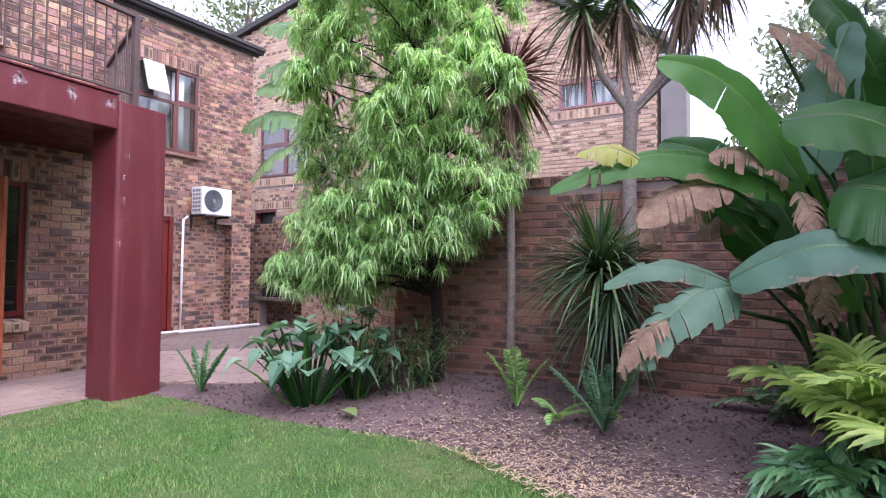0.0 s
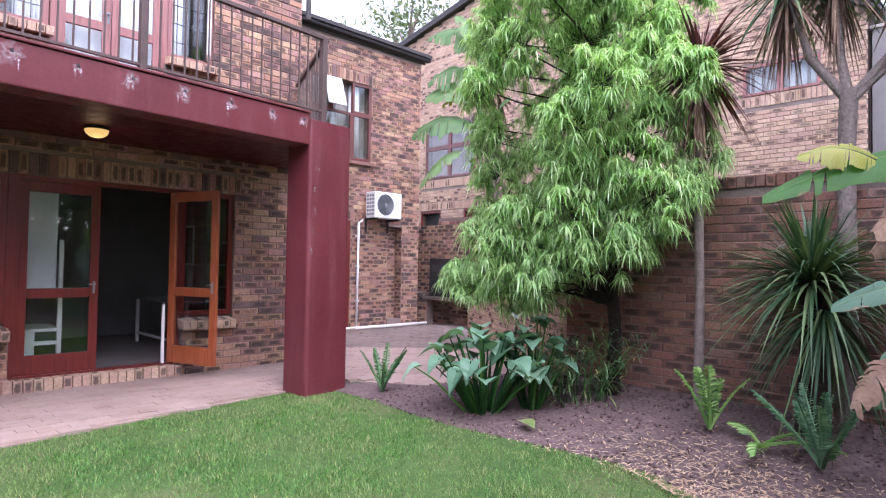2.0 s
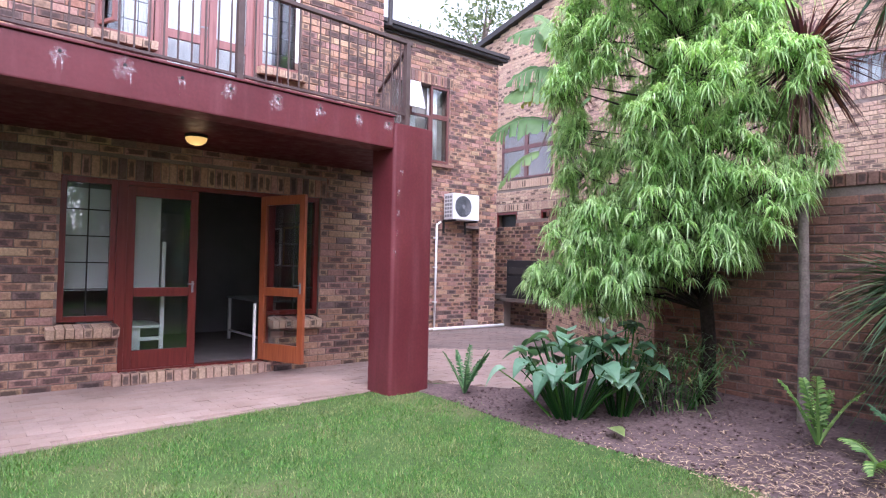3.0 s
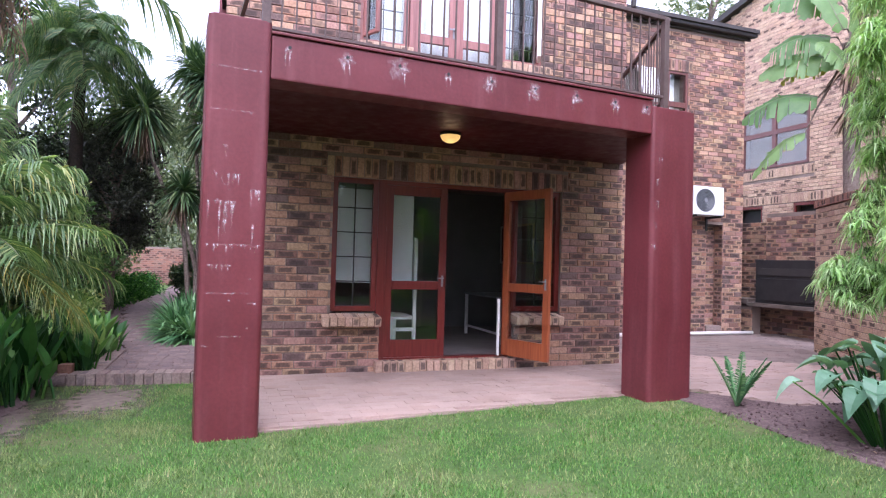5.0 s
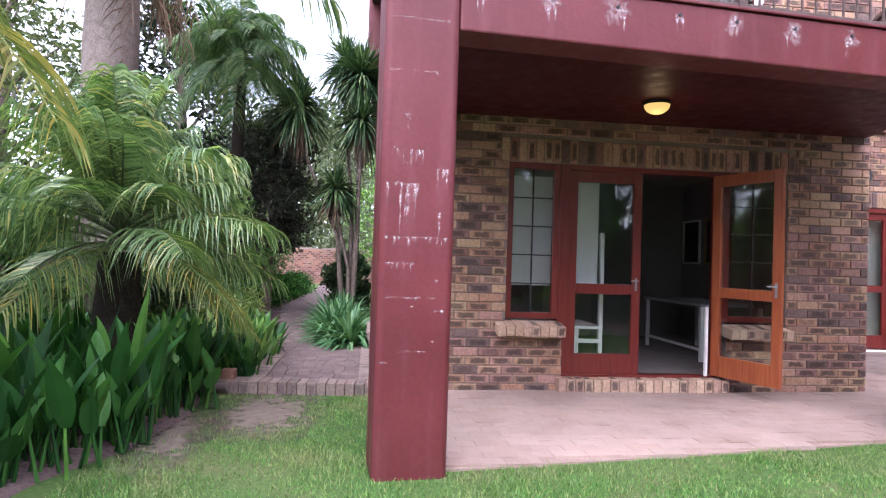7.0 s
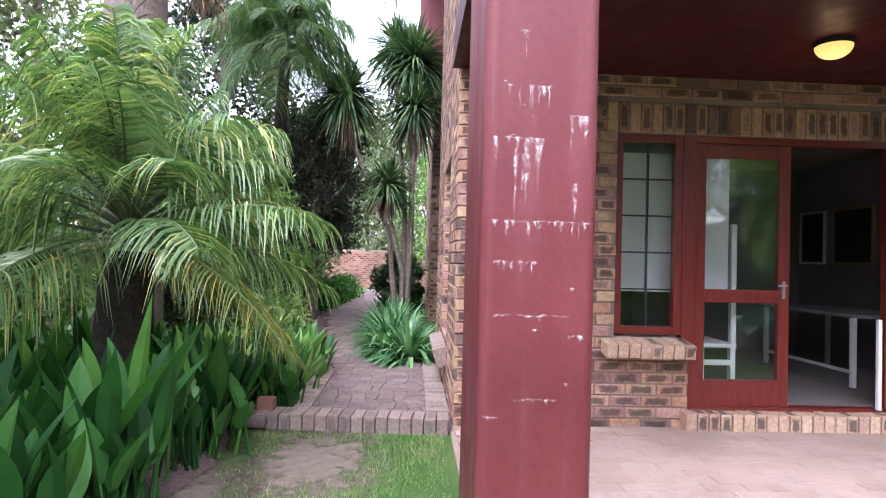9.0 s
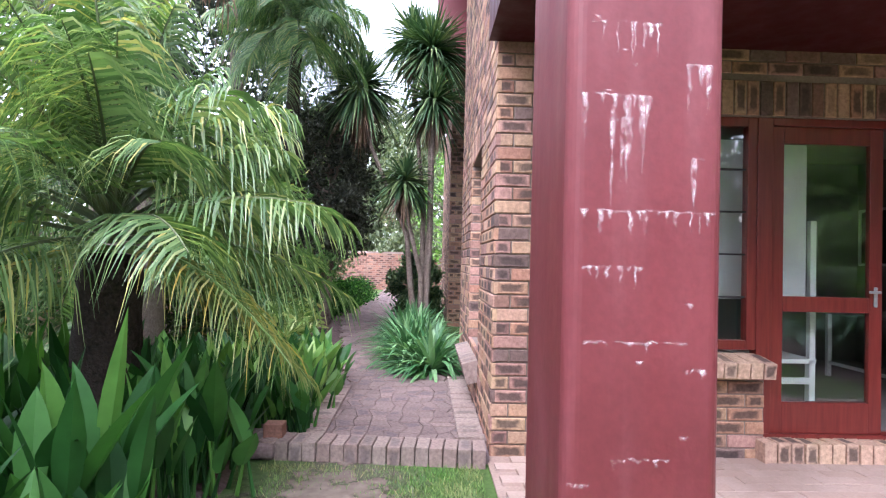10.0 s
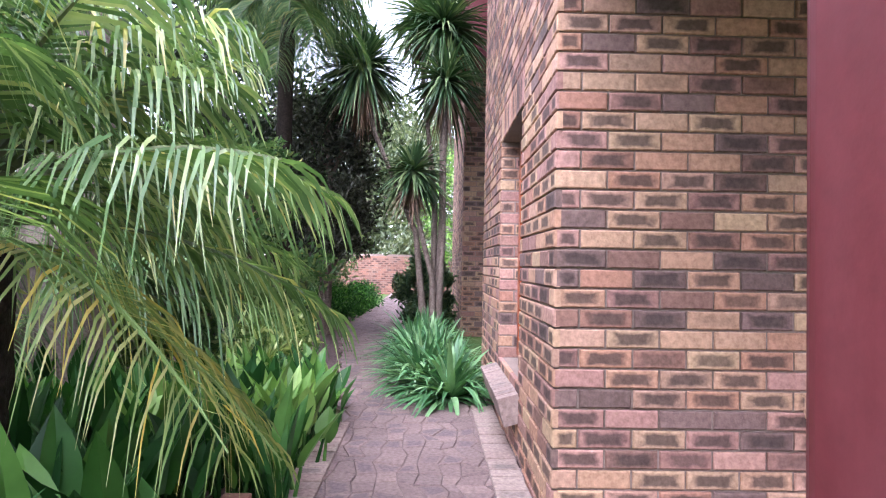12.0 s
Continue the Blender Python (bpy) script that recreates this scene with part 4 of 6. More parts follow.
upper = tagged(thing("door_3", facing(-7.36, 0, 0, 1, 0), "faded red balcony doors with sky reflected in the glass", "door"), kind="structure")
leaf(upper, 1.76, 2.28, 2.88, 4.95, FADED, mid=3.9)
leaf(upper, 2.29, 2.81, 2.88, 4.95, FADED, mid=3.9)
part("post", boxes((-0.04, 0.05, 1.70, 1.76, 2.84, 5.0), bevel=0.005), FADED, upper)
part("post", boxes((-0.04, 0.05, 2.81, 2.87, 2.84, 5.0), bevel=0.005), FADED, upper)
handle(upper, 0.021, 2.25, 4.0, -1)
for k, (y0, y1) in enumerate(((1.12, 1.69), (2.88, 3.42))):
    w = tagged(thing(f"window_{3 + k}", facing(-7.36, 0, 0, 1, 0), "faded balcony window with burglar bars and white curtain", "window"), kind="structure")
    sash(w, 0.0, y0, y1, 3.74, 5.0, FADED, 0.05, 0.06)
    for j in range(1, 4):
        y = y0 + (y1 - y0) * j / 4
        part("burglar_bar", boxes((-0.05, -0.04, y - 0.005, y + 0.005, 3.78, 4.96)), DARK, w)
    for j in range(1, 6):
        part("burglar_bar", boxes((-0.054, -0.044, y0 + 0.05, y1 - 0.05, 3.74 + 0.22 * j, 3.75 + 0.22 * j)), DARK, w)
    # a casement pushed open
    c = part("casement", boxes((-0.02, 0.02, 0.0, 0.035, 0.0, 1.1), (-0.02, 0.02, 0.22, 0.255, 0.0, 1.1), (-0.02, 0.02, 0.035, 0.22, 0.0, 0.035), bevel=0.003), WHITE if k else FADED, w, "open casement")
    c.matrix_basis = Matrix.Translation((0.05, y1 - 0.05 if k else y0 + 0.05, 3.8)) @ Matrix.Rotation(radians(-115 if k else -65), 4, "Z")
    sl = thing("window_sill", pose(0, 0, 0), "brick sill under the balcony window", "window sill", kind="structure")
    brick_row(sl, (-7.27, y0 - 0.03), (0, 1), (1, 0), 8, 0.078, 0.072, 0.09, 3.68, PLAIN_BRICK, deep=0.2, tilt=8)


def curtain(x, y0, y1, z0, z1, n=(1, 0)):
    ob = []
    v, f = [], []
    steps = 26
    for i in range(steps + 1):
        y = y0 + (y1 - y0) * i / steps
        off = 0.025 * math.sin(i * 1.5)
        v += [(x + off, y, z0), (x + off, y, z1)] if n == (1, 0) else [(y, x + off, z0), (y, x + off, z1)]
    f = [(2 * i, 2 * i + 2, 2 * i + 3, 2 * i + 1) for i in range(steps)]
    c = mesh_from("curtain", v, f, CURTAIN, smooth=True)
    s = c.modifiers.new("thick", "SOLIDIFY")
    s.thickness = 0.004
    return tagged(c, "white net curtain behind the window, at window_7 a sheet for reflected sky", "curtain", "curtains")


curtain(-7.5, 2.88, 3.1, 3.0, 5.0)
curtain(-7.5, 1.4, 1.68, 3.0, 5.0)
curtain(-7.5, 1.78, 2.8, 3.0, 5.0)
curtain(-10.12, 7.5, 7.75, 3.5, 5.0)
curtain(-10.12, 7.06, 7.2, 3.5, 5.0)
curtain(12.9, -11.6, -11.2, 3.9, 5.4, (0, -1))
curtain(12.9, -13.1, -12.8, 3.9, 5.4, (0, -1))

# white sheet added behind window_7 for the sky its panes reflect
curtain(12.75, -4.15, -2.95, 4.7, 5.25, (0, -1))
curtain(12.85, -13.05, -12.2, 4.3, 5.42, (0, -1))

# courtyard windows and doors
w5 = tagged(thing("window_5", facing(-10.0, 0, 0, 1, 0), "brown wooden upstairs window with white curtains", "window"), kind="structure")
sash(w5, 0.0, 6.5, 7.5, 3.46, 4.4, COURT, 0.05, 0.06)
sash(w5, 0.0, 7.5, 7.97, 3.46, 4.4, COURT, 0.05, 0.06)
sash(w5, 0.0, 7.5, 7.97, 4.4, 5.03, COURT, 0.05, 0.06)
sash(w5, 0.0, 6.5, 7.03, 4.4, 5.03, COURT, 0.05, 0.06)
hung = part("open_vent", boxes((-0.015, 0.015, 0, 0.04, -0.6, 0), (-0.015, 0.015, 0.37, 0.41, -0.6, 0), (-0.015, 0.015, 0.04, 0.37, -0.6, -0.56), (-0.015, 0.015, 0.04, 0.37, -0.04, 0), (-0.003, 0.003, 0.04, 0.37, -0.56, -0.04)), WHITE, w5, "top vent pushed open")
hung.matrix_basis = Matrix.Translation((0.04, 6.8, 5.02)) @ Matrix.Rotation(radians(-18), 4, "Y")
tagged(part("window_sill", boxes((-10.0, -9.86, 6.44, 8.03, 3.36, 3.43), bevel=0.01), RED_BRICK), "brown sill under the upstairs window", "window sill", kind="structure")
d4 = tagged(thing("door_4", facing(-10.03, 0, 0, 1, 0), "dark red glazed courtyard door", "door"), kind="structure")
leaf(d4, 6.8, 7.42, 0.1, 2.15, FRAME, mid=1.0, stile=0.1)
part("door_frame", boxes((-0.04, 0.06, 6.72, 6.8, 0.06, 2.22), (-0.04, 0.06, 7.42, 7.5, 0.06, 2.22), (-0.04, 0.06, 6.8, 7.42, 2.15, 2.22), bevel=0.004), FRAME, d4)
tagged(part("door_step", boxes((-10.1, -9.8, 6.65, 7.55, 0.0, 0.075), bevel=0.012), KERB_BRICK), "low brick step at the courtyard door", "step", kind="structure")
tagged(part("niche_step", boxes((-10.2, -9.93, 8.47, 8.85, 0.0, 0.2), bevel=0.012), KERB_BRICK), "brick step in the courtyard niche", "step", kind="structure")
w6 = tagged(thing("window_6", facing(0, 12.52, 0, 0, -1), "brown wooden window with four panes on the brick house", "window"), kind="structure")
sash(w6, 0.0, -13.1, -12.12, 3.87, 4.75, COURT, 0.06, 0.06)
sash(w6, 0.0, -12.12, -11.14, 3.87, 4.75, COURT, 0.06, 0.06)
sash(w6, 0.0, -13.1, -12.12, 4.75, 5.45, COURT, 0.06, 0.06)
sash(w6, 0.0, -12.12, -11.14, 4.75, 5.45, COURT, 0.06, 0.06)
w7 = tagged(thing("window_7", facing(0, 12.52, 0, 0, -1), "wide low window of the brick house behind", "window"), kind="structure")
sash(w7, 0.0, -4.2, -3.55, 4.68, 5.26, FADED, 0.05, 0.06)
sash(w7, 0.0, -3.55, -2.9, 4.68, 5.26, FADED, 0.05, 0.06)
for k, (x0, x1) in enumerate(((-13.3, -12.45), (-11.55, -10.6))):
    w9 = tagged(thing(f"window_{9 + k}", facing(0, 12.52, 0, 0, -1), "red-framed opening above the barbecue wall, its dark inside a black sheet", "window"), kind="structure")
    part("window_frame", boxes((-0.06, 0.0, x0, x0 + 0.05, 2.3, 2.95), (-0.06, 0.0, x1 - 0.05, x1, 2.3, 2.95), (-0.06, 0.0, x0 + 0.05, x1 - 0.05, 2.87, 2.95), bevel=0.004), FRAME, w9)
    # black sheet set deep to stand for the unlit void behind
    part("board", boxes((-0.2, -0.18, x0 + 0.05, x1 - 0.05, 2.3, 2.87)), DARK, w9, "black sheet standing for the dark inside the opening")
w8 = tagged(thing("window_8", facing(0, -0.13, 0, 0, -1), "narrow varnished window in the side wall", "window"), kind="structure")
sash(w8, 0.0, -9.35, -8.3, 0.52, 1.3, LEAF_WOOD, 0.06, 0.06)
sash(w8, 0.0, -9.35, -8.3, 1.3, 2.15, LEAF_WOOD, 0.06, 0.06)
brick_wall("wall_window_jamb", (-9.346, -0.3), (0, 1), (1, 0), 0.15, 0.5, 2.15, thick=0.03, label="brick jamb of the side window")
ss = thing("window_sill", pose(0, 0, 0), "rough brown brick sill of the side window", "window sill", kind="structure")
brick_row(ss, (-9.45, -0.34), (1, 0), (0, -1), 14, 0.084, 0.08, 0.17, 0.355, KERB_BRICK, deep=0.13, tilt=16)


# ---- fixtures ----
lamp = thing("ceiling_lamp", pose(-6.48, 1.94, 2.62), "lit bowl lamp under the balcony slab", "lamp")
bm = bmesh.new()
bmesh.ops.create_uvsphere(bm, u_segments=20, v_segments=10, radius=0.105)
bmesh.ops.delete(bm, geom=[v for v in bm.verts if v.co.z > 0.01], context="VERTS")
for v in bm.verts:
    v.co.z = v.co.z * 0.72 - 0.03
m, ns, ls, b = mat("lamp_glass", 0.4)
b.inputs["Base Color"].default_value = (0.6, 0.42, 0.16, 1)
b.inputs["Emission Color"].default_value = (1.0, 0.62, 0.16, 1)
b.inputs["Emission Strength"].default_value = 0.18
part("bowl", bm, m, lamp, "glowing yellow glass bowl", True)
part("base", tube(bmesh.new(), (0, 0, -0.03), (0, 0, 0.0), 0.11, n=24), DARK, lamp)
bulb = new("ceiling_bulb", bpy.data.lights.new("ceiling_bulb", "POINT"))
bulb.data.energy, bulb.data.color, bulb.data.shadow_soft_size = 0.15, (1.0, 0.7, 0.35), 0.08
bulb.location = (-6.48, 1.94, 2.42)

ac = thing("air_conditioner", facing(-9.95, 7.74, 2.27, 1, 0), "white outdoor air conditioner unit on wall brackets", "air conditioner")
part("housing", boxes((0.1, 0.40, 0.05, 0.75, 0.02, 0.55), bevel=0.018), WHITE, ac)
bm = bmesh.new()
for k in range(7):
    bmesh.ops.create_cone(bm, cap_ends=False, segments=28, radius1=0.04 + 0.026 * k, radius2=0.044 + 0.026 * k, depth=0.008, matrix=Matrix.Translation((0.41, 0.32, 0.29)) @ Matrix.Rotation(radians(90), 4, "Y"))
opening = part("fan_opening", tube(bmesh.new(), (0.398, 0.32, 0.29), (0.403, 0.32, 0.29), 0.215, n=30), SLATE, ac, "dark fan opening")
part("fan_grille", bm, GREY, opening, "round grey fan grille")
part("hub", tube(bmesh.new(), (0.4, 0.32, 0.29), (0.416, 0.32, 0.29), 0.04, n=16), GREY, opening)
for k in range(6):
    for j in range(3):
        part("louvre", boxes((0.14 + 0.08 * j, 0.2 + 0.08 * j, 0.046, 0.052, 0.07 + 0.075 * k, 0.12 + 0.075 * k)), GREY, ac)
for y in (0.12, 0.7):
    part("bracket", boxes((0.0, 0.4, y - 0.02, y + 0.02, -0.02, 0.02), (0.0, 0.03, y - 0.02, y + 0.02, -0.25, 0.0), bevel=0.004), DARK, ac)
drain = thing("drain_pipe", pose(0, 0, 0), "white plastic drain pipe down the wall and along its foot", "pipe")
bm = bmesh.new()
for a, b_ in (((-9.9, 7.76, 2.25), (-9.9, 7.66, 2.18)), ((-9.9, 7.66, 2.18), (-9.9, 7.64, 0.1))):
    tube(bm, a, b_, 0.022)
part("riser", bm, PVC, drain, smooth=True)
part("floor_run", tube(bmesh.new(), (-9.9, 6.1, 0.06), (-9.82, 9.5, 0.075), 0.035), PVC, drain, smooth=True)
for z in (0.6, 1.3, 1.9):
    part("clip", boxes((-9.95, -9.87, 7.61, 7.67, z, z + 0.03)), PVC, drain)
bulkhead = thing("wall_lamp", facing(-9.95, 6.89, 2.7, 1, 0), "round bulkhead lamp with a dark hood", "lamp")
part("body", tube(bmesh.new(), (0, 0, 0), (0.06, 0, 0), 0.13, n=24), DARK, bulkhead)
part("lens", tube(bmesh.new(), (0.06, 0, -0.03), (0.08, 0, -0.03), 0.08, 0.06, n=24), GREY, bulkhead)

# ---- barbecue ----
brick_wall("wall_alcove", (-12.2, 10.2), (1, 0), (0, -1), 3.6, 0.0, 2.3, label="sooty brick wall of the barbecue alcove")
braai = thing("barbecue", pose(0, 0, 0), "built-in brick barbecue with a black steel hood", "barbecue")
part("steel_box", boxes((-9.95, -8.35, 9.7, 10.18, 0.66, 1.5), bevel=0.01), DARK, braai, "black steel fire box")
part("door_panel", boxes((-9.9, -8.4, 9.68, 9.7, 0.72, 1.14), bevel=0.006), DARK, braai)
part("slot", boxes((-9.87, -8.43, 9.685, 9.7, 1.2, 1.34), bevel=0.004), ROOF, braai)
part("hearth_slab", boxes((-10.1, -8.3, 9.62, 10.18, 0.58, 0.655), bevel=0.01), SLAB, braai)
part("side_shelf", boxes((-10.75, -10.1, 9.66, 10.18, 0.62, 0.72), bevel=0.01), SLAB, braai)
breast = brick_wall("wall_chimney_breast", (-9.9, 9.9), (1, 0), (0, -1), 1.6, 1.5, 2.42, label="brick chimney breast over the barbecue")
for x in (-10.25, -8.5):
    brick_wall("wall_barbecue_pier", (x - 0.12, 9.68), (1, 0), (0, -1), 0.35, 0.0, 0.57, label="short brick pier under the barbecue")
part("trap_pipe", tube(tube(bmesh.new(), (-10.75, 9.75, 0.1), (-10.5, 9.75, 0.12), 0.03), (-10.5, 9.75, 0.12), (-10.45, 9.75, 0.45), 0.03), PVC, braai, "white waste pipe")

# ---- inside the room ----
desk = thing("desk", pose(-7.95, 1.62, 0.16), "white desk behind the glazed door", "desk")
part("desktop", boxes((-0.35, 0.35, -0.45, 0.35, 0.42, 0.45), bevel=0.004), WHITE, desk)
part("cabinet", boxes((-0.33, 0.33, -0.42, 0.1, 0.0, 0.42), bevel=0.004), WHITE, desk)
part("leg", boxes((0.3, 0.34, 0.3, 0.34, 0.0, 0.42)), WHITE, desk)
board = thing("whiteboard", pose(-7.62, 1.4, 0.16), "pale board standing behind the glass", "board")
part("panel", boxes((-0.02, 0.0, -0.52, 0.5, 0.85, 1.95), bevel=0.004), CURTAIN, board)
part("stand", boxes((-0.02, 0.02, 0.52, 0.56, 0.0, 1.4), (-0.02, 0.02, 0.1, 0.52, 0.28, 0.32)), WHITE, board)
GILT = speckled("gilt_frame", (0.25, 0.18, 0.08), (0.4, 0.3, 0.14), 20, 0.5)
for x, half, edge, note in ((-10.3, 0.24, WHITE, "white-framed dark picture on the dim side wall"), (-9.6, 0.33, GILT, "gilt-framed dark picture on the dim side wall")):
    pic = thing("picture", facing(x, 4.415, 1.62, 0, -1), note, "picture", "pictures in the room")
    part("frame", boxes((0, 0.03, -half, -half + 0.03, -0.33, 0.33), (0, 0.03, half - 0.03, half, -0.33, 0.33), (0, 0.03, -half + 0.03, half - 0.03, -0.33, -0.3), (0, 0.03, -half + 0.03, half - 0.03, 0.3, 0.33), bevel=0.004), edge, pic)
    part("sheet", boxes((0, 0.01, -half + 0.03, half - 0.03, -0.3, 0.3)), DARK, pic)
table = thing("table", pose(-8.9, 3.75, 0.16), "pale table standing against the dim side wall", "table")
part("tabletop", boxes((-0.72, 0.72, -0.4, 0.4, 0.63, 0.66), bevel=0.005), GREY, table)
for x in (-0.68, 0.68):
    for y in (-0.36, 0.36):
        part("leg", boxes((x - 0.02, x + 0.02, y - 0.02, y + 0.02, 0.0, 0.63)), PVC, table, "white metal leg")
part("stretcher", boxes((-0.66, 0.66, -0.37, -0.35, 0.12, 0.15)), PVC, table)
inner_door = tagged(part("door_5", boxes((-10.6, -10.56, 2.2, 2.95, 0.16, 2.1), bevel=0.01), PLASTER), "pale inner door at the back of the room", "door", kind="structure")
prop_ = tagged(part("door_stop", boxes((-7.33, -7.3, 2.9, 2.93, 0.17, 0.85), bevel=0.004), PVC), "white batten leaning at the door jamb", "batten")


# ---- plants: how leaves, fronds and limbs are made ----
class Leaves:
    """Gathers many leaves into one mesh."""

    def __init__(self, seed):
        self.v, self.f, self.uv, self.rng = [], [], [], random.Random(seed)

    def strip(self, pts, widths, side):
        k = len(self.v)
        for p, w in zip(pts, widths):
            self.v += [p - side * w, p + side * w]
        n = len(pts) - 1
        self.f += [(k + 2 * i, k + 2 * i + 1, k + 2 * i + 3, k + 2 * i + 2) for i in range(n)]

    def fold(self, pts, widths, side, rise, k0=0.0):
        """A leaf with a keel: three points across."""
        k = len(self.v)
        for p, w in zip(pts, widths):
            self.v += [p - side * w + rise * w, p, p + side * w + rise * w]
        for i in range(len(pts) - 1):
            a = k + 3 * i
            self.f += [(a, a + 1, a + 4, a + 3), (a + 1, a + 2, a + 5, a + 4)]

    def limb(self, pts, radii, n=7):
        k = len(self.v)
        for i, (p, r) in enumerate(zip(pts, radii)):
            d = (pts[min(i + 1, len(pts) - 1)] - pts[max(i - 1, 0)]).normalized()
            a = d.orthogonal().normalized() if abs(d.z) < 0.95 else Vector((1, 0, 0))
            a = (a - d * a.dot(d)).normalized()
            b = d.cross(a)
            for j in range(n):
                t = 2 * math.pi * j / n
                self.v.append(p + (a * math.cos(t) + b * math.sin(t)) * r)
        for i in range(len(pts) - 1):
            for j in range(n):
                q = k + i * n
                self.f.append((q + j, q + (j + 1) % n, q + n + (j + 1) % n, q + n + j))

    def make(self, name, material, parent=None, label="", smooth=False):
        ob = mesh_from(name, self.v, self.f, material, parent, label, smooth=smooth) if self.v else None
        return tagged(ob, kind="stuff") if name in ("leaf", "stalk", "stem", "rib", "crown", "dead_leaves", "dead_fronds") else ob


def arc(base, az, elev, length, droop, n):
    """Points of a stalk that rises and then bends down."""
    h = Vector((math.cos(az), math.sin(az), 0))
    out = []
    for i in range(n + 1):
        t = i / n
        out.append(base + h * (length * t * math.cos(elev)) * (1 - 0.18 * droop * t) + Vector((0, 0, length * (t * math.sin(elev) - droop * t * t))))
    return out


def rosette(lv, c, n, length, width, low, high, droop, seg=4):
    """Strap leaves all round one point."""
    r = lv.rng
    for k in range(n):
        az, e = r.uniform(0, 2 * math.pi), radians(r.uniform(low, high))
        ln = length * r.uniform(0.65, 1.1)
        pts = arc(c, az, e, ln, droop * r.uniform(0.5, 1.5), seg)
        w = [width * (0.6 + 0.4 * math.sin(math.pi * min(1, i / seg * 1.2))) * (1 - 0.9 * (i / seg) ** 3) for i in range(seg + 1)]
        lv.fold(pts, w, Vector((-math.sin(az), math.cos(az), 0)), Vector((0, 0, 0.35)))


def frond(lv, stem, base, az, elev, length, droop, count, leaflet, width, hang=0.5, bare=0.15):
    """A feather leaf: rib, and leaflets to both sides that hang at their ends."""
    r = lv.rng
    seg = 9
    pts = arc(base, az, elev, length, droop, seg)
    stem.limb(pts, [0.016 * (1 - 0.8 * i / seg) for i in range(seg + 1)], 4)
    side = Vector((-math.sin(az), math.cos(az), 0))
    for k in range(count):
        t = bare + (1 - bare) * (k + 0.5) / count
        q = t * seg
        i = min(seg - 1, int(q))
        p = pts[i].lerp(pts[i + 1], q - i)
        tan = (pts[i + 1] - pts[i]).normalized()
        up = tan.cross(side) if tan.cross(side).z > 0 else side.cross(tan)
        ln = leaflet * (math.sin(math.pi * (0.12 + 0.83 * t)) ** 0.6) * r.uniform(0.85, 1.1)
        for sgn in (-1, 1):
            d = (side * sgn * r.uniform(0.75, 0.95) + tan * r.uniform(0.45, 0.75) + up * r.uniform(0.05, 0.3)).normalized()
            g = hang * r.uniform(0.6, 1.3) * ln
            a = p + d * ln * 0.4 - Vector((0, 0, g * 0.12))
            b = p + d * ln * 0.75 - Vector((0, 0, g * 0.5))
            c = p + d * ln * 0.95 - Vector((0, 0, g))
            lv.strip([p, a, b, c], [width * 0.4, width * 0.55, width * 0.45, width * 0.06], (tan * 0.8 + up * 0.5 * sgn).normalized())


def palm(name, x, y, trunk_h, crown_z, n, length, leaflet, label, material, low=-35, high=75, width=0.016, droop=0.35, count=34, trunk_r=0.12, seed=1, hang=0.5, bark=None, aim=None, z=0.0, skirt=0, bare=0.15):
    ob = thing(name, pose(x, y, z), label, "palm")
    lv, st, tr = Leaves(seed), Leaves(seed + 1), Leaves(seed + 2)
    r = lv.rng
    hts = [i / 8 for i in range(9)]
    tr.limb([Vector((0.02 * math.sin(7 * h), 0.02 * math.cos(5 * h), trunk_h * h)) for h in hts], [trunk_r * (1.25 - 0.25 * h + 0.06 * (i % 2)) for i, h in enumerate(hts)], 12)
    for k in range(n):
        az = 2 * math.pi * (k * 0.618 + r.uniform(-0.03, 0.03)) if aim is None else radians(r.uniform(*aim))
        e = radians(low + (high - low) * ((k + 0.5) / n) ** 0.8 + r.uniform(-6, 6))
        frond(lv, st, Vector((0, 0, crown_z - 0.1 + 0.25 * k / n)), az, e, length * (0.86 + 0.3 * k / n) * r.uniform(0.85, 1.08), droop * r.uniform(0.7, 1.3), count, leaflet, width, hang, bare)
    tr.make("trunk", bark or DARK_BARK, ob, smooth=True)
    st.make("rib", FAR_LEAF if material is not YELLOW_PALM else YELLOW_PALM, ob, "pale leaf ribs")
    lv.make("crown", material, ob)
    if skirt:
        sk = Leaves(seed + 5)
        for k in range(skirt):
            az = r.uniform(0, 6.28)
            frond(sk, sk, Vector((0, 0, crown_z - r.uniform(0.1, 0.5))), az, radians(r.uniform(-70, -30)), r.uniform(0.8, 1.7), 0.5, 16, 0.4, 0.02, 1.2)
        sk.make("dead_fronds", DEAD, ob, "dry hanging fronds")
    return ob


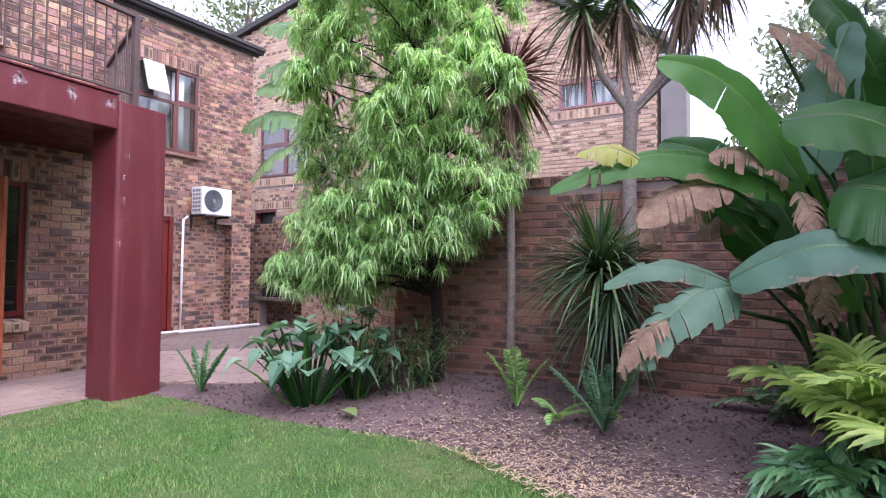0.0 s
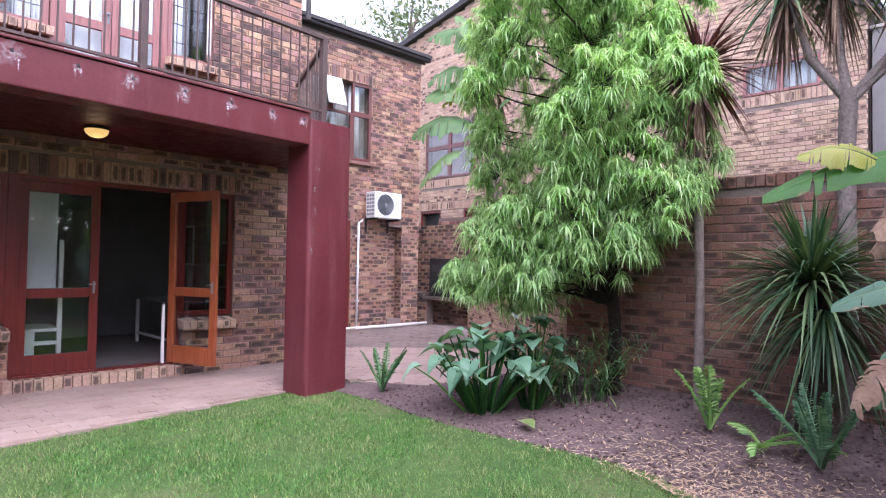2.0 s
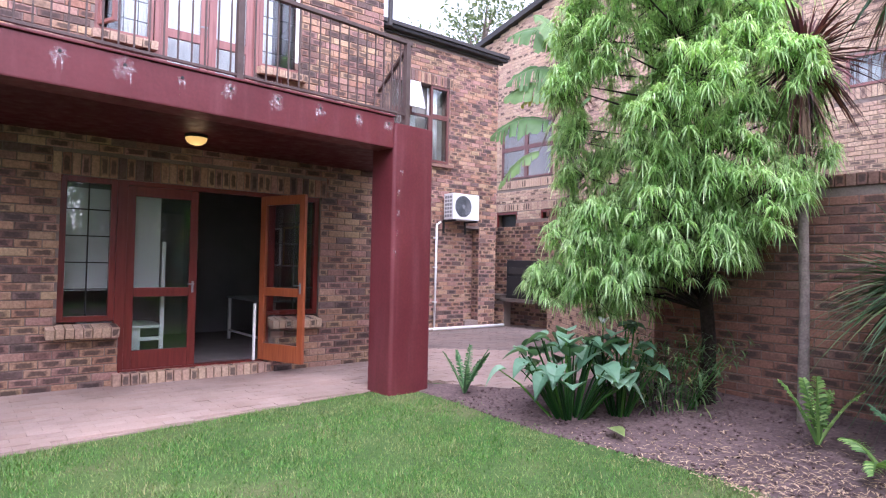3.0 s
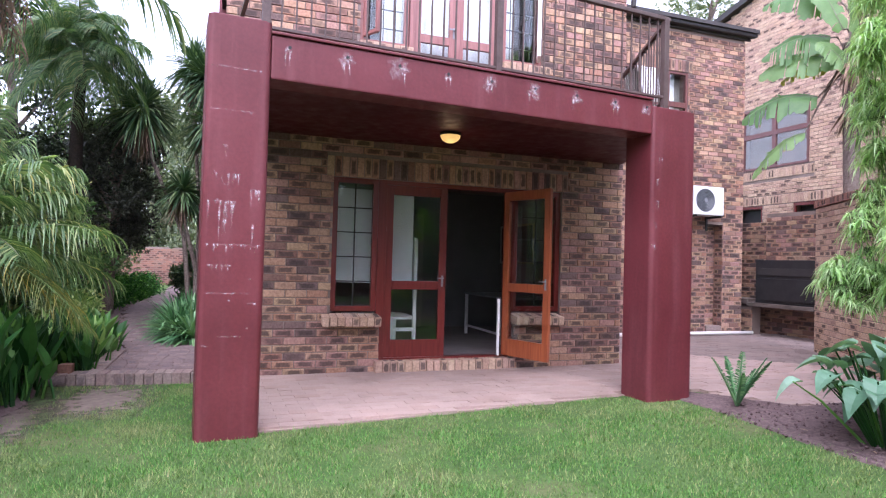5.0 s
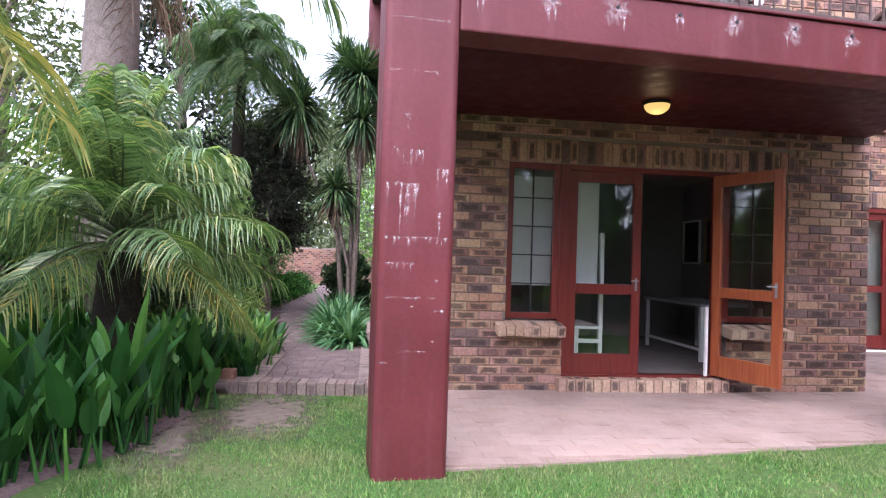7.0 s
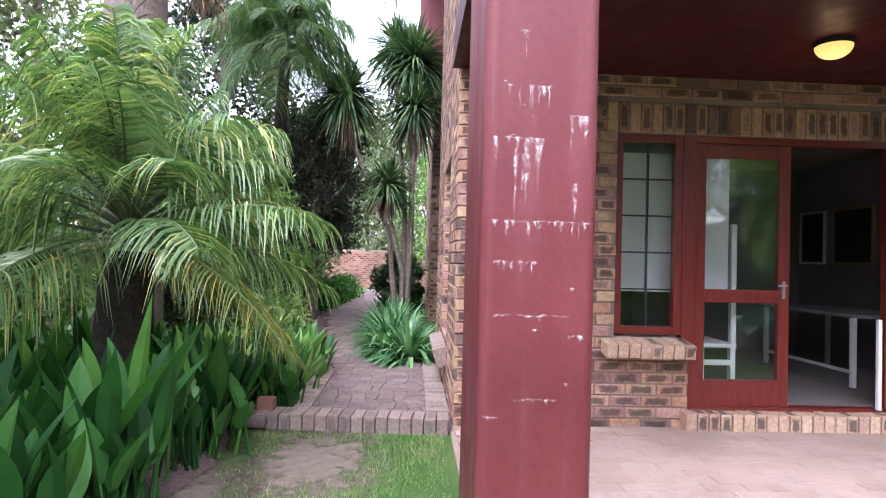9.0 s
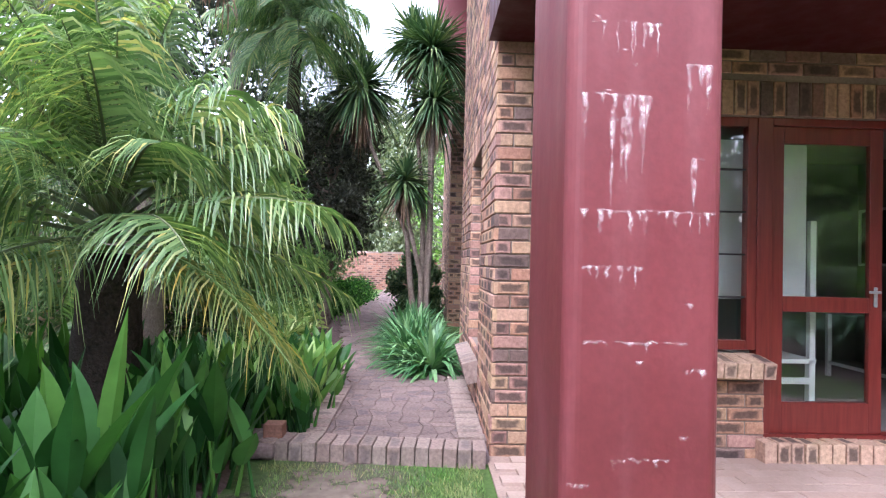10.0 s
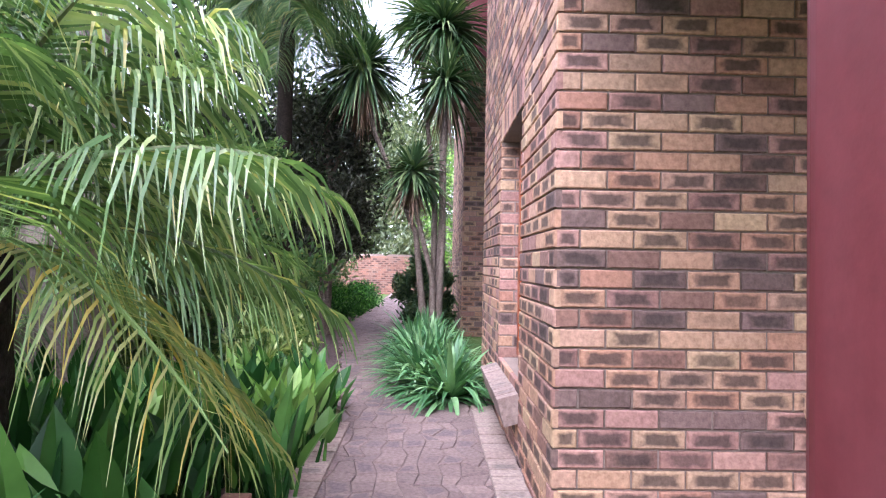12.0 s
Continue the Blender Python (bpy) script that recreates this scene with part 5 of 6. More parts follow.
def blade(lv, stem, root, base, tip, width, sag=0.12, torn=0.0, flat=0.35, n=26, lean=55):
    """A paddle leaf on its stalk: root to base the stalk, base to tip the blade; torn: how far its edges are split into flaps."""
    r = lv.rng
    root, base, tip = Vector(root), Vector(base), Vector(tip)
    d = tip - base
    ln = d.length
    if stem is not None:
        bow = Vector((base.x - root.x, base.y - root.y, 0)) * -0.16
        pts = [root, root.lerp(base, 0.4) + bow + Vector((0, 0, 0.16)), root.lerp(base, 0.75) + bow * 0.7 + Vector((0, 0, 0.14)), base]
        stem.limb(pts, [0.024, 0.019, 0.014, 0.011], 7)
    side = d.cross(Vector((0, 0, 1)))
    side = side.normalized() if side.length > 0.05 * ln else Vector((1, 0, 0))
    up = side.cross(d).normalized()
    toward = Vector((0.1, -1.0, 0.0)) - d * (Vector((0.1, -1.0, 0.0)).dot(d) / d.length_squared)
    up = (up * math.cos(radians(lean)) + toward.normalized() * math.sin(radians(lean))).normalized()
    side = d.cross(up).normalized()
    along = d.normalized()
    pts = [base + d * (i / n) + Vector((0, 0, ln * sag * (math.sin(math.pi * i / n) - 0.6 * (i / n) ** 2))) for i in range(n + 1)]
    prof = [width * math.sin(math.pi * min(0.985, 0.06 + 0.925 * (i / n) ** 0.8)) ** 0.5 for i in range(n + 1)]
    cols = (0.0, 0.25, 0.5, 0.75, 1.0)
    for sgn in (-1, 1):
        cuts = [0] + [i for i in range(2, n - 1) if r.random() < torn * 0.55] + [n]
        phase = r.uniform(0, 6.28)
        for i0, i1 in zip(cuts, cuts[1:]):
            droop = 0.35 + (torn * r.uniform(0.0, 1.3) if torn else 0.0)
            k = len(lv.v)
            for i in range(i0, i1 + 1):
                pull = (0.4 * torn * ln / n) * ((i == i0 and i0 > 0) - (i == i1 and i1 < n)) * r.uniform(0.4, 1.6)
                w = prof[i] * (1 + 0.035 * math.sin(i * 1.7 + phase) - (r.uniform(0, 0.16) if torn > 0.3 else 0.0))
                for q in cols:
                    rise = flat * (1.5 * q - 0.9 * q * q) + 0.05 * q * math.sin(i * 0.9 + phase)
                    lv.v.append(pts[i] + side * (sgn * w * q * (1 - 0.12 * droop * q)) + up * (w * rise) - Vector((0, 0, w * droop * q * q)) + along * (pull * q + 0.22 * w * q))
                    lv.uv.append((ln * i / n, sgn * q))
            c = len(cols)
            for i in range(i1 - i0):
                for q in range(c - 1):
                    a = k + i * c + q
                    lv.f.append((a, a + 1, a + c + 1, a + c) if sgn > 0 else (a, a + c, a + c + 1, a + 1))
    if stem is not None:
        stem.limb([p + up * -0.006 for p in pts[:-1]], [0.013 * (1 - 0.85 * i / n) for i in range(n)], 5)


def clump(lv, c, radii, n, size, aspect=0.45, shell=0.55, hang=0.3):
    """Small leaves through the outer part of a rounded mass."""
    r = lv.rng
    for k in range(n):
        d = Vector((r.gauss(0, 1), r.gauss(0, 1), r.gauss(0, 1))).normalized()
        q = r.uniform(shell, 1.0) * (1 + 0.22 * noise.noise(d * 2.2 + c * 0.7))
        p = c + Vector((d.x * radii[0], d.y * radii[1], d.z * radii[2])) * q
        a = Vector((r.gauss(0, 1), r.gauss(0, 1), r.gauss(0, 1) - hang)).normalized()
        b = a.orthogonal().normalized()
        s = size * r.uniform(0.6, 1.3)
        lv.fold([p, p + a * s * 0.5, p + a * s], [s * aspect * 0.25, s * aspect * 0.5, 0.0], b, a.cross(b) * 0.3)


# ---- planting bed ----
def podocarpus(x, y, z):
    """A young tree whose shoots end in umbrella tufts of strap leaves, gathered in rounded billows."""
    ob = thing("yellowwood_tree", pose(x, y, z), "bushy young tree with drooping bright green strap leaves", "tree")
    lv, deep, tr = Leaves(11), Leaves(13), Leaves(12)
    r = lv.rng
    tr.limb([Vector((0, 0, -0.1)), Vector((0.02, 0.01, 0.6)), Vector((-0.03, -0.05, 1.5)), Vector((0.0, -0.15, 2.6)), Vector((0.0, -0.2, 3.6)), Vector((0, -0.2, 4.8))], [0.085, 0.065, 0.055, 0.04, 0.028, 0.012], 10)
    tr.limb([Vector((-0.1, -0.75, -0.15)), Vector((-0.09, -0.7, 0.25))], [0.02, 0.016], 6)

    def tuft(to, p, size, count, wide):
        for q in range(count):
            az, e = q * 2.39996 + r.uniform(-0.4, 0.4), radians(r.uniform(-5, 72))
            pts = arc(p, az, e, size * r.uniform(0.75, 1.15), r.uniform(0.65, 1.25), 3)
            to.strip(pts, [wide * 0.6, wide, wide * 0.8, 0.0008], Vector((-math.sin(az), math.cos(az), 0)))

    girth = ((1.05, 0.75), (1.5, 1.08), (2.2, 1.14), (3.1, 1.2), (3.9, 1.08), (4.6, 0.85), (5.2, 0.5), (5.5, 0.2))
    lumps = []
    for k in range(96):
        h = 1.1 + 4.3 * (k + 0.5) / 96
        for (h0, g0), (h1, g1) in zip(girth, girth[1:]):
            if h0 <= h <= h1:
                rad = g0 + (g1 - g0) * (h - h0) / (h1 - h0)
        az = k * 2.39996 + r.uniform(-0.3, 0.3)
        reach = (rad - 0.2) * (0.35 if k % 4 == 0 else r.uniform(0.78, 1.06))
        side = math.cos(az) * reach
        lumps.append((Vector((-0.2 + side, -0.32 + math.sin(az) * reach * 0.95, h - 0.08 + 0.4 * max(0.0, min(1.0, (side + 0.25) * 2)) * max(0.0, min(1.0, 2.2 - h)))), r.uniform(0.24, 0.36)))
    lumps += [(Vector((-1.12, -1.0, 1.12)), 0.2), (Vector((-0.9, -0.95, 1.05)), 0.24), (Vector((-0.55, -1.0, 1.0)), 0.26), (Vector((-0.2, -1.0, 1.12)), 0.27), (Vector((-0.75, -0.6, 1.0)), 0.28), (Vector((-0.4, -0.6, 1.0)), 0.26), (Vector((0.1, -0.9, 1.32)), 0.28), (Vector((0.45, -0.7, 1.4)), 0.27), (Vector((-0.85, -0.9, 1.5)), 0.3), (Vector((-0.45, -1.1, 1.4)), 0.3), (Vector((0.92, -0.6, 2.85)), 0.26)]
    for c, rad in lumps:
        root = Vector((0, -0.12, max(0.9, c.z - 0.45)))
        tr.limb([root, root.lerp(c, 0.5) + Vector((0, 0, 0.08)), c], [0.016, 0.01, 0.005], 5)
        out = Vector((c.x + 0.2, c.y + 0.32, 0.35))
        for j in range(30):
            d = (Vector((r.gauss(0, 1), r.gauss(0, 1), r.gauss(0, 1))).normalized() + out * 0.55 + Vector((0, 0, 0.3))).normalized()
            p = c + Vector((d.x, d.y, d.z * 0.9)) * rad * r.uniform(0.75, 1.12)
            tr.limb([c.lerp(p, 0.2), p], [0.004, 0.0025], 3)
            tuft(lv, p, r.uniform(0.115, 0.175), 30, 0.0058)
            # fewer, darker green leaves set in and under each bright tuft
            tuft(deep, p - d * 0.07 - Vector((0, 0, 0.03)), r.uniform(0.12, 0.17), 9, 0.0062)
    tr.make("trunk", DARK_BARK, ob, smooth=True)
    lv.make("crown", TUFT, ob)
    deep.make("older_leaves", FRESH, ob, "darker inner leaves")


podocarpus(-3.13, 5.71, 0.1)

cord = thing("cabbage_tree", pose(-2.27, 5.68, 0.1), "slim cabbage tree with a purple-brown spiky head", "tree")
tr, lv, dd = Leaves(21), Leaves(22), Leaves(23)
tr.limb([Vector((0, 0, -0.1)), Vector((0.01, 0, 1.0)), Vector((0.0, -0.02, 2.0)), Vector((0.02, -0.05, 3.05))], [0.05, 0.04, 0.042, 0.05], 9)
rosette(lv, Vector((0.02, -0.05, 3.05)), 190, 0.78, 0.016, -50, 88, 0.3)
rosette(dd, Vector((0.02, -0.05, 2.85)), 70, 0.6, 0.014, -88, -55, 0.2)
tr.make("trunk", PALE_BARK, cord, smooth=True)
lv.make("crown", PURPLE, cord)
dd.make("dead_leaves", DEAD, cord, "dry hanging leaves")

yt = thing("branching_cabbage_tree", pose(-1.2, 5.95, 0.1), "pale forked cabbage tree with green heads and dry skirts", "tree")
tr, lv, dd = Leaves(31), Leaves(32), Leaves(33)
tr.limb([Vector((0, 0, -0.1)), Vector((0.0, 0.05, 1.2)), Vector((-0.02, 0.1, 2.2)), Vector((0.0, 0.1, 2.75))], [0.085, 0.07, 0.065, 0.07], 10)
for tip in ((-0.45, 0.05, 3.75), (-0.12, 0.2, 3.9), (0.45, 0.35, 3.9), (0.75, 0.2, 4.1)):
    t = Vector(tip)
    tr.limb([Vector((0, 0.1, 2.65)), Vector((t.x * 0.6, t.y * 0.8, 3.05)), t], [0.045, 0.034, 0.03], 8)
    rosette(lv, t, 120, 0.75, 0.015, -35, 88, 0.35)
    rosette(dd, t - Vector((0, 0, 0.1)), 75, 0.75, 0.013, -89, -45, 0.15)
tr.make("trunk", PALE_BARK, yt, smooth=True)
lv.make("crown", SPIKE, yt)
dd.make("dead_leaves", DEAD, yt, "dry hanging leaves")

yu = thing("spiky_shrub", pose(-1.35, 5.55, 0.1), "dark green shrub with long arching sword leaves", "shrub")
tr, lv = Leaves(41), Leaves(42)
tr.limb([Vector((0, 0, -0.1)), Vector((0.02, 0, 0.6)), Vector((0, 0, 1.15))], [0.13, 0.11, 0.09], 10)
rosette(lv, Vector((0, 0, 1.15)), 400, 1.02, 0.014, -8, 84, 0.42, 6)
rosette(lv, Vector((0.1, -0.05, 0.95)), 120, 0.85, 0.012, -60, 20, 0.5, 5)
tr.make("trunk", DARK_BARK, yu, smooth=True)
lv.make("crown", SPIKE, yu)


def strelitzia(name, root, rows, mats, label, seed, low=0.25, lean=55):
    ob = thing(name, pose(*root), label, "plant")
    st = Leaves(seed)
    o = Vector(root)
    for k, (base, tip, width, torn, which) in enumerate(rows):
        lv = Leaves(seed + 3 + k)
        foot = Vector((0.16 * math.cos(k * 2.4), 0.14 * math.sin(k * 2.4) + (0.15 if low < 1 else 0.0), low + 0.03 * k))
        blade(lv, st, foot, Vector(base) - o, Vector(tip) - o, width, 0.14, torn, 0.3, lean=lean)
        mesh_from("leaf", lv.v, lv.f, mats[which], ob, ("", "", "dry brown leaf", "yellowing leaf")[which], uv=lv.uv, smooth=True)
    if low < 1:
        st.limb([Vector((0, 0, -0.1)), Vector((0, 0, 0.5))], [0.16, 0.1], 10)
    else:
        dd = Leaves(seed + 40)
        st.limb([Vector((0, 0, -0.1)), Vector((0.03, 0, 2.0)), Vector((0.06, -0.05, low - 0.3)), Vector((0.06, -0.08, low + 0.4))], [0.1, 0.1, 0.12, 0.08], 10)
        rosette(dd, Vector((0.08, -0.05, low + 0.2)), 90, 0.6, 0.035, -88, -20, 0.25)
        rosette(dd, Vector((0.06, -0.05, low - 0.5)), 50, 0.5, 0.03, -88, -40, 0.2)
        dd.make("dead_leaves", DEAD, ob, "dry brown leaf bases")
    st.make("stalk", STALK if low < 1 else BARK, ob, "leaf stalk", True)
    return ob


strelitzia("wild_banana", (0.42, 5.0, 0.1), [
    ((0.19, 4.54, 1.78), (-0.55, 3.97, 2.62), 0.23, 0.12, 0), ((0.18, 4.54, 1.68), (-1.12, 3.66, 1.86), 0.13, 0.5, 0),
    ((0.11, 4.97, 1.42), (-0.66, 4.61, 2.25), 0.3, 0.15, 0), ((-0.19, 4.0, 1.21), (0.72, 4.04, 1.36), 0.16, 0.0, 1),
    ((-0.17, 4.12, 1.18), (-0.66, 3.75, 0.80), 0.17, 0.55, 1), ((-0.2, 4.11, 1.19), (-0.85, 3.85, 1.22), 0.08, 0.25, 1),
    ((-0.2, 4.25, 1.76), (-0.68, 3.93, 1.6), 0.15, 0.55, 2), ((-0.62, 3.98, 1.88), (-0.98, 3.74, 1.98), 0.08, 0.6, 3), ((0.1, 4.4, 1.82), (-0.3, 4.1, 1.98), 0.09, 0.8, 2),
    ((-0.5, 3.85, 0.98), (-0.72, 3.7, 0.72), 0.1, 0.8, 2), ((0.2, 4.5, 1.35), (0.3, 4.4, 1.0), 0.12, 0.8, 2)], (BANANA, BLUE_LEAF, DEAD, YELLOW_LEAF), "wild banana clump with large torn green leaves", 51)
strelitzia("wild_banana", (0.62, 5.2, 0.1), [
    ((0.07, 4.22, 2.12), (0.8, 4.28, 1.92), 0.2, 0.12, 0), ((0.25, 4.92, 1.9), (0.46, 5.0, 3.0), 0.2, 0.12, 1),
    ((0.34, 4.28, 1.72), (0.78, 4.04, 1.52), 0.3, 0.0, 0), ((0.47, 5.38, 2.3), (0.95, 5.26, 2.9), 0.26, 0.2, 0),
    ((-0.11, 4.71, 1.85), (0.2, 4.78, 1.4), 0.2, 0.0, 0), ((-0.35, 4.6, 1.72), (-0.75, 4.3, 1.5), 0.14, 0.7, 2), ((0.0, 4.75, 2.9), (0.5, 4.9, 2.35), 0.1, 0.8, 2), ((0.15, 4.3, 1.72), (0.25, 4.2, 1.45), 0.1, 0.8, 2)], (BANANA, BLUE_LEAF, DEAD), "wild banana clump with dry brown leaves hanging", 71)
strelitzia("wild_banana", (0.95, 5.5, 0.1), [
    ((0.0, 5.2, 1.3), (-0.5, 4.9, 1.9), 0.26, 0.0, 0), ((0.3, 5.2, 1.5), (-0.2, 5.0, 2.4), 0.24, 0.1, 0), ((0.6, 5.2, 1.6), (0.5, 4.9, 2.6), 0.28, 0.0, 0),
    ((0.9, 5.1, 1.5), (1.3, 4.6, 2.3), 0.3, 0.0, 0), ((0.5, 5.0, 1.1), (0.1, 4.7, 1.5), 0.24, 0.0, 0), ((0.8, 4.9, 1.1), (1.2, 4.5, 1.6), 0.28, 0.0, 0),
    ((0.7, 5.3, 2.4), (0.2, 5.0, 3.3), 0.25, 0.3, 0), ((0.9, 5.3, 2.6), (1.3, 5.0, 3.6), 0.25, 0.3, 1), ((0.1, 5.1, 1.7), (-0.45, 4.7, 1.55), 0.12, 0.8, 2),
    # tall blades above the view, added to cast shade on the bed
    ((0.9, 5.0, 3.6), (0.3, 3.9, 4.4), 0.34, 0.1, 0), ((1.2, 5.1, 3.5), (1.3, 3.8, 4.2), 0.36, 0.1, 0), ((0.6, 5.2, 3.7), (-0.5, 4.9, 4.5), 0.34, 0.2, 0), ((1.4, 5.4, 3.4), (2.5, 4.8, 4.0), 0.36, 0.1, 0), ((1.1, 5.5, 3.8), (1.0, 5.0, 5.0), 0.34, 0.1, 0)], (BANANA, BLUE_LEAF, DEAD), "wild banana clump behind the others, tall unseen blades added for shade", 81)
far_rows = [((-7.26, 8.4, 5.43), (-8.05, 7.78, 5.6), 0.3, 0.7, 0), ((-7.33, 8.35, 4.87), (-8.05, 7.77, 4.75), 0.3, 0.75, 0), ((-7.22, 8.4, 4.5), (-8.08, 7.75, 4.5), 0.3, 0.5, 0),
            ((-7.45, 8.25, 3.97), (-8.26, 7.6, 3.8), 0.3, 0.6, 0), ((-7.58, 8.15, 3.44), (-8.14, 7.7, 2.85), 0.17, 0.6, 0), ((-7.35, 8.3, 4.4), (-7.85, 7.95, 4.32), 0.14, 0.7, 1),
            ((-7.1, 8.3, 4.9), (-7.5, 7.9, 5.9), 0.22, 0.4, 0), ((-6.9, 8.4, 4.6), (-6.7, 8.0, 5.3), 0.22, 0.5, 0), ((-6.9, 8.4, 4.0), (-6.4, 8.1, 4.2), 0.22, 0.5, 0), ((-7.05, 8.35, 4.3), (-7.25, 7.95, 4.75), 0.2, 0.4, 0),
            ((-7.1, 8.6, 5.2), (-7.2, 8.9, 6.4), 0.22, 0.5, 0), ((-6.9, 8.6, 5.2), (-6.2, 8.7, 5.9), 0.22, 0.5, 0), ((-6.95, 8.5, 3.75), (-6.6, 8.1, 3.5), 0.2, 0.6, 0)]
strelitzia("wild_banana", (-7.12, 8.5, 0.1), far_rows, (TORN_LEAF, YELLOW_LEAF, DEAD), "tall wild banana with wind-torn leaves behind the garden wall", 91, 4.2, 45)


def fern_palm(name, x, y, z, n, length, label, material, seed, low=15, high=80, leaflet=0.17, droop=0.35, width=0.02):
    ob = thing(name, pose(x, y, z), label, "plant")
    lv, st = Leaves(seed), Leaves(seed + 1)
    for k in range(n):
        az = k * 2.4 + lv.rng.uniform(-0.3, 0.3)
        frond(lv, st, Vector((0, 0, 0.03)), az, radians(lv.rng.uniform(low, high)), length * lv.rng.uniform(0.7, 1.1), droop, 22, leaflet, width, 0.35, 0.2)
    st.make("rib", material, ob)
    lv.make("leaf", material, ob)
    return ob


for x, y, n, ln, sd in ((0.55, 5.75, 16, 0.95, 131), (1.05, 5.5, 18, 1.05, 133), (0.1, 5.85, 12, 0.8, 135)):
    fern_palm("garden_fern", x, y, 0.1, n, ln, "dark green fern in the shade of the wild bananas", SPIKE, sd, 25, 85, 0.14, 0.5, 0.02)
fern_palm("cycad", -4.97, 4.27, 0.01, 7, 0.62, "small cycad with stiff grey-green fronds", AGAP, 101, 52, 84, 0.065, 0.18, 0.013)
fern_palm("cycad", -1.93, 5.06, 0.08, 6, 0.7, "small cycad with a few upright green fronds", FRESH, 103, 45, 88, 0.09, 0.3, 0.014)
fern_palm("cycad", -1.5, 4.85, 0.08, 4, 0.58, "small cycad frond leaning over the soil", FRESH, 105, 15, 40, 0.09, 0.35, 0.014)
fern_palm("cycad", -1.09, 4.72, 0.06, 11, 0.72, "dark green cycad with spreading stiff fronds", CYCAD, 107, 30, 88, 0.08, 0.2, 0.012)
for k, (x, y, n, ln) in enumerate(((0.56, 4.35, 20, 1.45), (0.88, 4.1, 16, 1.4), (0.32, 4.05, 10, 0.7))):
    fern_palm("parlour_palm", x, y, 0.05, n, ln, "feathery yellow-green parlour palm at the bed's edge", PARLOUR if k != 2 else AGAP, 111 + 3 * k, 50, 84, 0.34, 0.5 if k != 2 else 0.75, 0.028)


def arum(x, y, z, n, size, label, seed, material=None, spread=0.35, name="arum_lily"):
    """Arrow-shaped leaves on upright stalks."""
    ob = thing(name, pose(x, y, z), label, "plant")
    lv, st = Leaves(seed), Leaves(seed + 1)
    r = lv.rng
    for k in range(n):
        az = k * 2.4 + r.uniform(-0.4, 0.4)
        out, h = spread * math.sqrt((k + 0.5) / n) * r.uniform(0.8, 1.2), size * r.uniform(1.3, 2.5) * (1.15 - 0.5 * k / n)
        foot = Vector((math.cos(az), math.sin(az), 0)) * out * 0.25
        top = Vector((math.cos(az) * out, math.sin(az) * out, h))
        st.limb([foot, foot.lerp(top, 0.6) + Vector((0, 0, 0.04)), top], [0.013, 0.01, 0.006], 5)
        ln = size * r.uniform(0.7, 1.05)
        pts = arc(top - Vector((math.cos(az), math.sin(az), 0)) * 0.25 * ln, az, radians(r.uniform(-10, 50)), ln * 0.9, r.uniform(0.3, 0.95), 6)
        lv.fold(pts, [0.2 * ln, 0.38 * ln, 0.42 * ln, 0.37 * ln, 0.27 * ln, 0.14 * ln, 0.0], Vector((-math.sin(az), math.cos(az), 0)), Vector((0, 0, 0.35)))
    st.make("stalk", CANNA, ob)
    lv.make("leaf", material or ARUM, ob)
    return ob


arum(-3.7, 4.42, 0.02, 58, 0.29, "arum clump with large blue-green arrow leaves", 121, spread=0.6)
arum(-3.45, 4.8, 0.05, 24, 0.3, "arum clump with large blue-green arrow leaves", 125, spread=0.4)
fl = thing("arum_flower", pose(-3.6, 4.75, 0.02), "white arum flower on a tall stalk", "flower")
lv, st = Leaves(128), Leaves(129)
st.limb([Vector((0, 0, 0.1)), Vector((0, 0, 0.85))], [0.008, 0.006], 5)
lv.fold(arc(Vector((0, 0, 0.83)), 2.0, radians(50), 0.14, 0.5, 5), [0.02, 0.05, 0.055, 0.04, 0.02, 0.0], Vector((-0.9, -0.4, 0)), Vector((0, 0, 0.6)))
st.make("stalk", CANNA, fl)
lv.make("flower", WHITE, fl)
yl = thing("fallen_leaf", pose(-3.15, 4.25, 0.03), "yellowed arum leaf drooping to the soil", "leaf")
lv = Leaves(130)
lv.fold(arc(Vector((0, 0, 0.05)), -0.3, 0.1, 0.2, 0.2, 5), [0.02, 0.06, 0.07, 0.06, 0.03, 0.0], Vector((0.3, 0.95, 0)), Vector((0, 0, 0.3)))
lv.make("blade", YELLOW_PALM, yl)

bam = thing("bamboo_shrub", pose(-3.3, 5.35, 0.05), "fine-leaved dark green shrub behind the arums", "shrub")
lv, st = Leaves(131), Leaves(132)
for k in range(26):
    az = k * 2.4
    pts = arc(Vector((0.2 * math.cos(az), 0.2 * math.sin(az), 0)), az, radians(lv.rng.uniform(55, 85)), lv.rng.uniform(0.6, 1.1), 0.25, 6)
    st.limb(pts, [0.006 * (1 - i / 8) for i in range(7)], 4)
    for q in range(36):
        p = pts[lv.rng.randint(1, 6)] + Vector((lv.rng.gauss(0, 0.06), lv.rng.gauss(0, 0.06), lv.rng.gauss(0, 0.05)))
        a2 = lv.rng.uniform(0, 6.28)
        lv.strip(arc(p, a2, radians(lv.rng.uniform(-20, 50)), 0.13, 0.6, 3), [0.003, 0.007, 0.006, 0.0], Vector((-math.sin(a2), math.cos(a2), 0)))
st.make("stem", CANNA, bam)
lv.make("leaf", PALM, bam)

